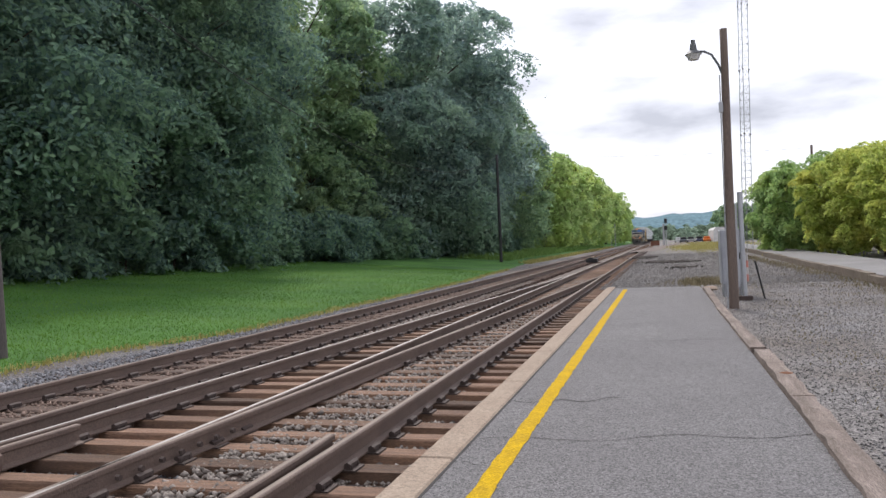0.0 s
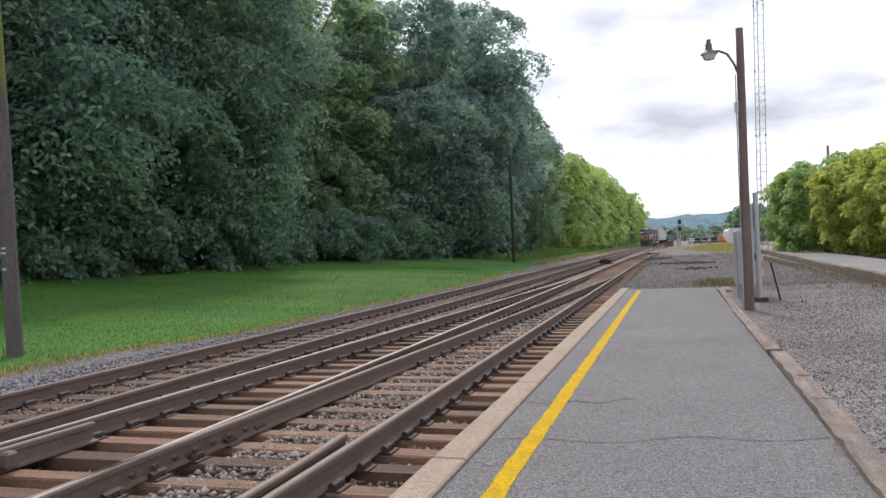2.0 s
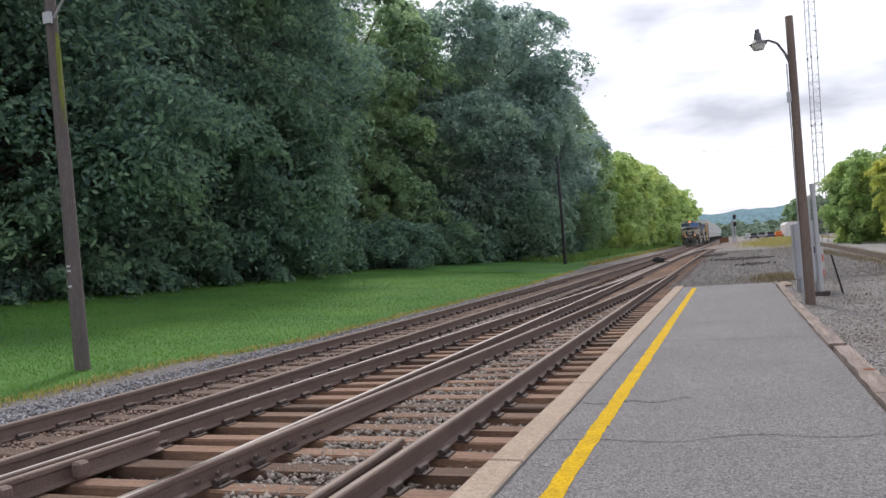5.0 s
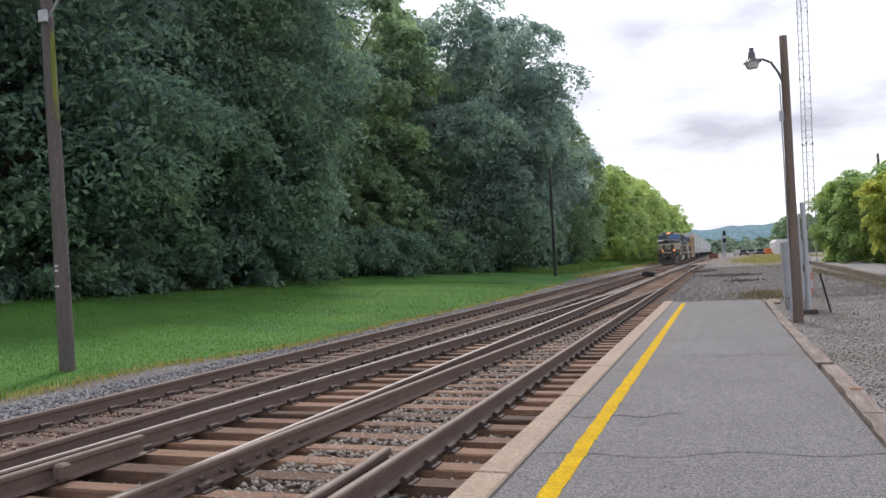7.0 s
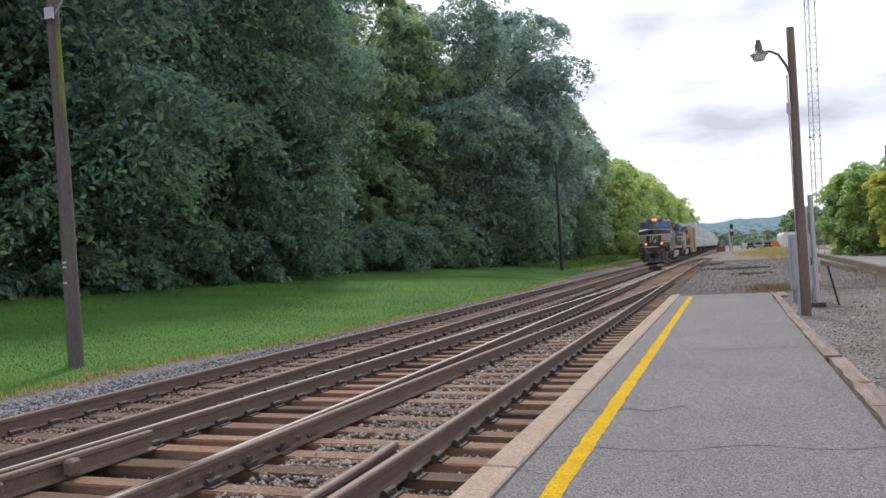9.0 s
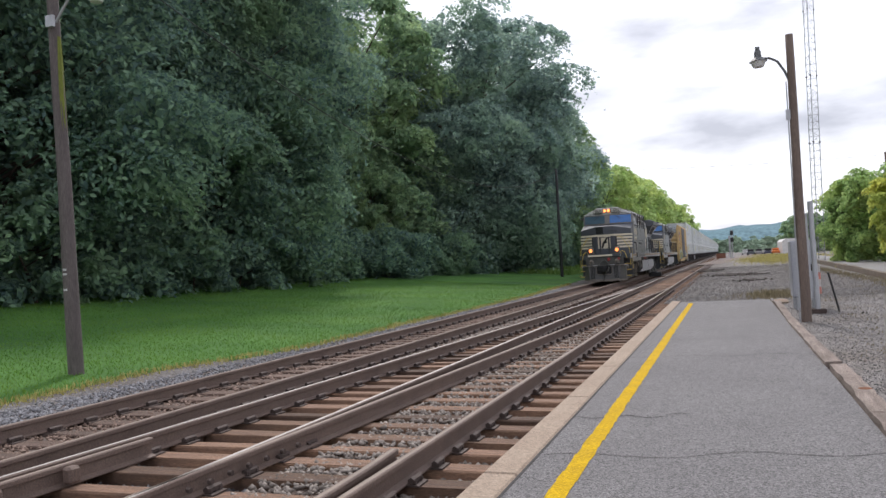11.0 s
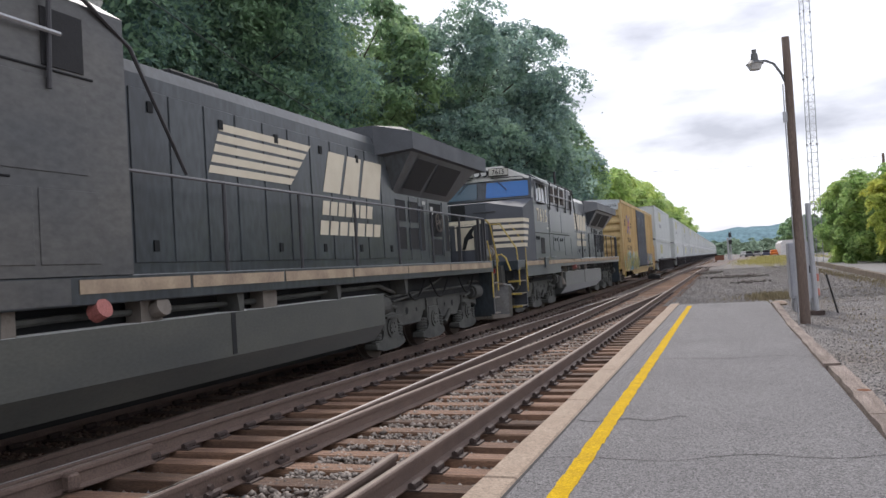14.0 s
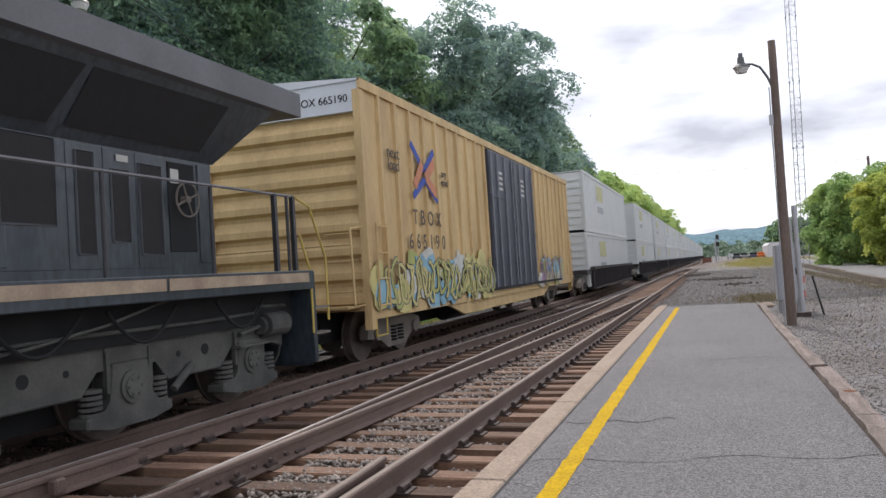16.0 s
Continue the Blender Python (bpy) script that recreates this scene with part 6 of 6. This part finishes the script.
SPRAY = [paint("sprayed_pale_yellow", (0.60, 0.54, 0.22), 0.6), paint("sprayed_white", (0.62, 0.63, 0.58), 0.6), paint("sprayed_light_blue", (0.26, 0.48, 0.60), 0.6),
         paint("sprayed_dark_outline", (0.07, 0.075, 0.08), 0.6), paint("sprayed_lilac", (0.42, 0.30, 0.42), 0.6), paint("sprayed_green_yellow", (0.42, 0.44, 0.14), 0.6)]


def graffiti(C, X, y0, y1, letters, seed):
    """Sprayed letter-like loops with dark outlines over soft patches of colour."""
    g = random.Random(seed)
    for k in range(letters * 2):
        ym, zm = g.uniform(y0, y1), g.uniform(0.95, 1.7)
        n_ = 14
        pts = [(ym + g.uniform(0.22, 0.5) * math.cos(math.tau * i / n_), max(0.80, zm + g.uniform(0.15, 0.34) * math.sin(math.tau * i / n_))) for i in range(n_)]
        part("paint_patch", prism(bmesh.new(), pts, X, X + 0.002 + 0.0004 * k, 'x'), SPRAY[g.choice((2, 1, 0, 5, 4) if seed > 8 else (2, 1, 0, 5, 0))], C, "sprayed patch of graffiti colour")
    for k in range(letters):
        ym = y0 + (y1 - y0) * (k + 0.5) / letters
        h, zc = g.uniform(0.34, 0.5), g.uniform(1.25, 1.42)
        a0, turn, bend = g.uniform(0, 6.28), g.choice((1, -1)) * g.uniform(4.0, 6.0), g.uniform(0.6, 1.3)
        path = []
        for i in range(13):
            a = a0 + turn * i / 12
            path.append((ym + 0.20 * math.cos(a) * (1 + 0.5 * math.sin(bend * i)), max(0.92, zc + h * math.sin(a) * (0.8 + 0.2 * math.cos(bend * i)))))
        xx = X + 0.020 + 0.001 * k
        part("paint_outline", ribbon(xx, path, 0.058), SPRAY[3], C, "dark sprayed letter outline")
        part("paint_letter", ribbon(xx + 0.002, path, 0.036), SPRAY[g.choice((0, 1, 0, 5)) if seed == 8 else g.choice((1, 4, 4))], C, "pale sprayed letter stroke")


def freight_truck(parent, mid):
    for y in (mid - 0.88, mid + 0.88):
        wheelset(parent, y, 0.46)
    for sx in (1, -1):
        b = prism(bmesh.new(), [(mid - 1.25, 0.40), (mid - 1.2, 0.62), (mid - 0.5, 0.78), (mid + 0.5, 0.78), (mid + 1.2, 0.62), (mid + 1.25, 0.40), (mid + 0.75, 0.36), (mid + 0.4, 0.18), (mid - 0.4, 0.18), (mid - 0.75, 0.36)], sx * 0.95, sx * 1.1, 'x')
        fr = part("side_frame", b, M_GRIME, parent, "rusty cast truck side frame")
        for y in (mid - 0.88, mid + 0.88):
            part("bearing_cap", rod(bmesh.new(), (sx * 1.08, y, 0.46), (sx * 1.15, y, 0.46), 0.12, n=12), M_GRIME, fr)
        for dy in (-0.16, 0.16):
            b = bmesh.new()
            for k in range(5):
                rod(b, (sx * 1.08, mid + dy, 0.28 + 0.06 * k), (sx * 1.08, mid + dy, 0.315 + 0.06 * k), 0.10, n=10)
            part("spring", b, M_UNDER, fr)


def boxcar():
    C = empty("boxcar", "faded ochre boxcar with navy doors and sprayed graffiti", "boxcar")
    W, Ln, z0, z1 = 1.53, 18.35, 0.92, 4.70
    body = part("body", B(-W, W, 0.14, Ln - 0.14, z0, z1 - 0.06), M_BOXY, C)
    for sx in (1, -1):
        part("side_sill", B(min(sx * W, sx * (W + 0.02)), max(sx * W, sx * (W + 0.02)), 0.17, Ln - 0.17, 0.78, 1.08), M_BOXY, C)
        part("top_rail", B(min(sx * W, sx * (W + 0.05)), max(sx * W, sx * (W + 0.05)), 0, Ln, z1 - 0.16, z1), M_BOXY, C)
        for y in (0.0, Ln - 0.16):
            part("corner_post", B(min(sx * (W - 0.1), sx * (W + 0.03)), max(sx * (W - 0.1), sx * (W + 0.03)), y, y + 0.16, 0.62, z1 - 0.17), M_BOXY, C)
        for k in range(25):
            y = 0.72 + k * 0.70
            if 7.1 < y < 12.4:
                continue
            part("side_rib", prism(bmesh.new(), [(sx * W, y - 0.06), (sx * (W + 0.055), y - 0.045), (sx * (W + 0.055), y + 0.045), (sx * W, y + 0.06)], 1.08, z1 - 0.16, 'z'), M_BOXY, C)
        for y0, y1 in ((7.3, 9.65), (9.7, 12.1)):
            d = part("door", B(min(sx * W, sx * (W + 0.07)), max(sx * W, sx * (W + 0.07)), y0, y1, 1.0, z1 - 0.2), M_BOXD, C, "navy plug door")
            for f in (0.05, 0.30, 0.62, 0.95):
                yy = y0 + (y1 - y0) * f
                part("lock_rod", rod(bmesh.new(), (sx * (W + 0.10), yy, 1.0), (sx * (W + 0.10), yy, z1 - 0.25), 0.022), M_RODS, d)
            for zz in (1.7, 2.5, 3.3):
                part("door_rib", B(min(sx * (W + 0.07), sx * (W + 0.09)), max(sx * (W + 0.07), sx * (W + 0.09)), y0 + 0.06, y1 - 0.06, zz, zz + 0.05), M_BOXD, d)
            for k in range(4):
                part("letter_bar", B(min(sx * (W + 0.07), sx * (W + 0.075)), max(sx * (W + 0.07), sx * (W + 0.075)), y0 + 0.95, y0 + 1.3, 3.95 - 0.14 * k, 4.02 - 0.14 * k), M_WHITE, d)
        part("door_sill", B(min(sx * W, sx * (W + 0.1)), max(sx * W, sx * (W + 0.1)), 6.6, 16.0, 0.93, 1.0), M_UNDER, C)
        # ladders at both ends
        for yb in (0.22, Ln - 0.62):
            for dy in (0, 0.42):
                part("ladder_rail", rod(bmesh.new(), (sx * (W + 0.09), yb + dy, 0.9), (sx * (W + 0.09), yb + dy, 2.35), 0.016), M_BOXY, C)
            for k in range(4):
                part("ladder_rung", rod(bmesh.new(), (sx * (W + 0.09), yb, 1.0 + 0.43 * k), (sx * (W + 0.09), yb + 0.42, 1.0 + 0.43 * k), 0.014), M_BOXY, C)
            part("stirrup", tube(bmesh.new(), [(sx * W, yb, 0.8), (sx * W, yb, 0.5), (sx * W, yb + 0.42, 0.5), (sx * W, yb + 0.42, 0.8)], 0.02), M_RAILY, C)
    # pressed steel ends
    for y, s in ((0.14, -1), (Ln - 0.14, 1)):
        for k in range(8):
            zz = 1.0 + k * 0.40
            b = prism(bmesh.new(), [(y, zz), (y + s * 0.10, zz + 0.05), (y + s * 0.10, zz + 0.16), (y, zz + 0.33)], -1.42, 1.42, 'x')
            part("end_rib", b, M_BOXY, C)
        cap = part("end_cap", B(-W + 0.02, W - 0.02, min(y, y + s * 0.11), max(y, y + s * 0.11), 4.18, z1 - 0.02), M_BOXW, C, "white end cap")
        if s < 0:
            writing("number", "TBOX 665190", 0.18, pose(0.80, y - 0.115, 4.40, 90, 0, 0), M_UNDER, cap)
        for zz in (1.25, 1.75, 2.2):
            part("grab_iron", tube(bmesh.new(), [(0.75, y, zz), (0.75, y + s * 0.14, zz), (1.35, y + s * 0.14, zz), (1.35, y, zz)], 0.014), M_BOXY, C)
        part("crossover_platform", B(-1.3, 1.3, min(y, y + s * 0.45), max(y, y + s * 0.45), 0.98, 1.02), M_BOXY, C)
    part("roof", hull([(sx * (W + 0.03), y, z1) for sx in (1, -1) for y in (0, Ln)] + [(0, y, z1 + 0.12) for y in (0, Ln)] + [(sx * (W + 0.03), y, z1 - 0.03) for sx in (1, -1) for y in (0, Ln)]), M_BOXW, C)
    # emblem and lettering on the side
    X = W + 0.056
    DEEP = [0.0]
    def slant(y0, z0_, y1, z1_, w, mt):
        d = Vector((y1 - y0, z1_ - z0_)).normalized()
        nn = Vector((-d.y, d.x)) * w
        DEEP[0] += 0.0025
        X = W + 0.056 + DEEP[0]
        part("emblem_stroke", prism(bmesh.new(), [(y0 + nn.x, z0_ + nn.y), (y1 + nn.x, z1_ + nn.y), (y1 - nn.x, z1_ - nn.y), (y0 - nn.x, z0_ - nn.y)], X, X + 0.004, 'x'), mt, C, "plain emblem stroke")
    slant(2.05, 3.92, 2.68, 3.46, 0.07, M_BLUEP)
    slant(2.68, 3.46, 3.28, 3.90, 0.07, M_BLUEP)
    slant(2.05, 2.92, 2.68, 3.28, 0.07, M_BLUEP)
    slant(2.68, 3.28, 3.36, 2.88, 0.05, M_BLUEP)
    slant(2.14, 3.12, 2.58, 3.58, 0.10, M_ORANGE)
    slant(2.76, 3.34, 3.28, 3.04, 0.10, M_ORANGE)
    slant(2.72, 3.32, 3.24, 3.66, 0.10, M_ORANGE)
    for text, yy, zz, sz in (("next", 1.2, 3.62, 0.30), ("load", 1.2, 3.40, 0.30), ("TBOX", 2.75, 2.52, 0.40), ("665190", 2.72, 2.06, 0.40), ("any", 3.85, 3.50, 0.22), ("road", 3.88, 3.32, 0.22)):
        writing("lettering", text, sz, pose(X, yy, zz, 90, 0, 90), M_FADED, C, "", 1.75 if sz > 0.35 else 1.0, 0.002)
    graffiti(C, X, 0.3, 7.0, 24, 8)
    graffiti(C, X, 12.7, 16.3, 9, 9)
    # deep underframe, reservoir and lower sill added to darken the gap underneath
    part("underframe", B(-0.5, 0.5, 0.2, Ln - 0.2, 0.40, 0.95), M_UNDER, C)
    part("brake_reservoir", rod(bmesh.new(), (0.9, 5.2, 0.6), (0.9, 6.6, 0.6), 0.22, n=16), M_UNDER, C)
    for sx in (1, -1):
        part("deep_sill", prism(bmesh.new(), [(3.9, 0.79), (5.0, 0.52), (13.3, 0.52), (14.4, 0.79)], sx * (W - 0.10), sx * (W - 0.04), 'x'), M_BOXY, C)
        part("end_rail", tube(bmesh.new(), [(sx * 1.45, -0.02, 1.02), (sx * 1.45, -0.36, 1.02), (sx * 1.45, -0.40, 2.25), (sx * 1.45, 0.14, 2.3)], 0.02), M_BOXY, C)
    part("end_rail", tube(bmesh.new(), [(-1.45, -0.40, 2.0), (1.45, -0.40, 2.0)], 0.018), M_BOXY, C)
    part("coupler", B(-0.14, 0.14, -0.75, 0.2, 0.68, 0.95), M_GRIME, C)
    part("coupler", B(-0.14, 0.14, Ln - 0.2, Ln + 0.9, 0.68, 0.95), M_GRIME, C)
    freight_truck(C, 2.0)
    freight_truck(C, Ln - 2.0)
    return C


CARS.append((boxcar(), 43.15))

# ---- container cars ----
M_CONT = paint("grubby_white_container_paint", (0.62, 0.64, 0.64), 0.55, 0, 0.14, 0.6, 20, 0.05, (0.48, 0.50, 0.50), rand=0.08)
M_WELL = paint("brown_black_well_car_paint", (0.040, 0.034, 0.036), 0.8, 0, 0.3, 1.5, 30, 0.1)
M_YLOGO = paint("faded_yellow_logo", (0.58, 0.57, 0.30), 0.6)


def container(z0, h, label):
    K = empty("shipping_container", label, "container", "stacked containers")
    Ln = 17.4
    part("box_body", B(-1.26, 1.26, 0.08, Ln - 0.08, z0 + 0.1, z0 + h - 0.08), M_CONT, K)
    for sx in (1, -1):
        for y in (0, Ln - 0.14):
            part("corner_post", B(min(sx * 1.2, sx * 1.30), max(sx * 1.2, sx * 1.30), y, y + 0.14, z0, z0 + h), M_CONT, K)
        part("bottom_rail", B(min(sx * 1.2, sx * 1.295), max(sx * 1.2, sx * 1.295), 0.14, Ln - 0.14, z0, z0 + 0.16), M_CONT, K)
        part("top_rail", B(min(sx * 1.2, sx * 1.295), max(sx * 1.2, sx * 1.295), 0.14, Ln - 0.14, z0 + h - 0.12, z0 + h), M_CONT, K)
        b = bmesh.new()
        for k in range(42):
            y = 0.4 + k * 0.4
            box(b, min(sx * 1.26, sx * 1.272), max(sx * 1.26, sx * 1.272), y - 0.05, y + 0.05, z0 + 0.17, z0 + h - 0.13)
        tagged(part("side_ribs", b, M_CONT, K), kind="stuff")
    for k in range(7):
        part("end_rib", B(-1.1, 1.1, 0.03, 0.08, z0 + 0.35 + k * 0.34, z0 + 0.5 + k * 0.34), M_CONT, K)
    part("roof", B(-1.25, 1.25, 0.05, Ln - 0.05, z0 + h - 0.05, z0 + h - 0.01), M_CONT, K)
    part("logo_patch", B(1.272, 1.278, 4.3, 6.6, z0 + h - 1.15, z0 + h - 0.35), M_YLOGO, K, "faded yellow plain logo patch")
    part("letter_bar", B(1.272, 1.278, 4.5, 6.4, z0 + h - 1.75, z0 + h - 1.45), M_GREYBOX, K, "plain grey bar")
    return K


def well_car():
    Wc = empty("well_car", "dark brown ribbed container well car", "rail car", "container cars of the train")
    for sx in (1, -1):
        s = part("side_panel", B(min(sx * 1.38, sx * 1.44), max(sx * 1.38, sx * 1.44), 0.6, 17.2, 0.28, 1.22), M_WELL, Wc)
        for k in range(26):
            y = 0.9 + k * 0.63
            part("side_rib", B(min(sx * 1.44, sx * 1.52), max(sx * 1.44, sx * 1.52), y - 0.045, y + 0.045, 0.3, 1.18), M_WELL, s)
        part("top_chord", B(min(sx * 1.36, sx * 1.54), max(sx * 1.36, sx * 1.54), 0.2, 17.5, 1.16, 1.28), M_WELL, Wc)
        part("bottom_chord", B(min(sx * 1.36, sx * 1.53), max(sx * 1.36, sx * 1.53), 0.6, 17.2, 0.24, 0.33), M_WELL, Wc)
    part("floor", B(-1.36, 1.36, 0.5, 17.3, 0.26, 0.34), M_WELL, Wc)
    for y0, y1 in ((-0.95, 0.5), (17.25, 18.3)):
        part("end_platform", B(-1.35, 1.35, y0, y1, 0.95, 1.15), M_WELL, Wc)
    freight_truck(Wc, -0.4)
    return Wc


wc = well_car()
cl = container(0.36, 2.54, "grubby white lower container sunk in a well car")
cu_ = container(2.93, 2.87, "grubby white upper container stacked on another")
FIRST, SECOND, PITCH = 67.5, 91.7, 19.3
CARS += [(wc, FIRST), (cl, FIRST), (cu_, FIRST)]
for k in range(1, 20):
    for src in (wc, cl, cu_):
        CARS.append((copy_thing(src, Matrix()), SECOND + PITCH * (k - 1)))


def motions():
    """The train comes down the far track; its nearer wheels turn as they roll."""
    for car, back in CARS:
        walk(car, [(t, pose(X_2 + (0.07 if car.name.startswith("diesel") else 0.0), y + back, RAIL_Z)) for t, y in SPEED_ROWS])
    ts = [k / 30 for k in range(481)]
    dist = np.interp(ts, [t for t, _ in SPEED_ROWS], [SPEED_ROWS[0][1] - y for _, y in SPEED_ROWS])
    for w, r, y in WHEELS[:16]:
        walk(w, [(t, pose(0, y, r, math.degrees(d / r) % 360)) for t, d in zip(ts, dist)])


motions()
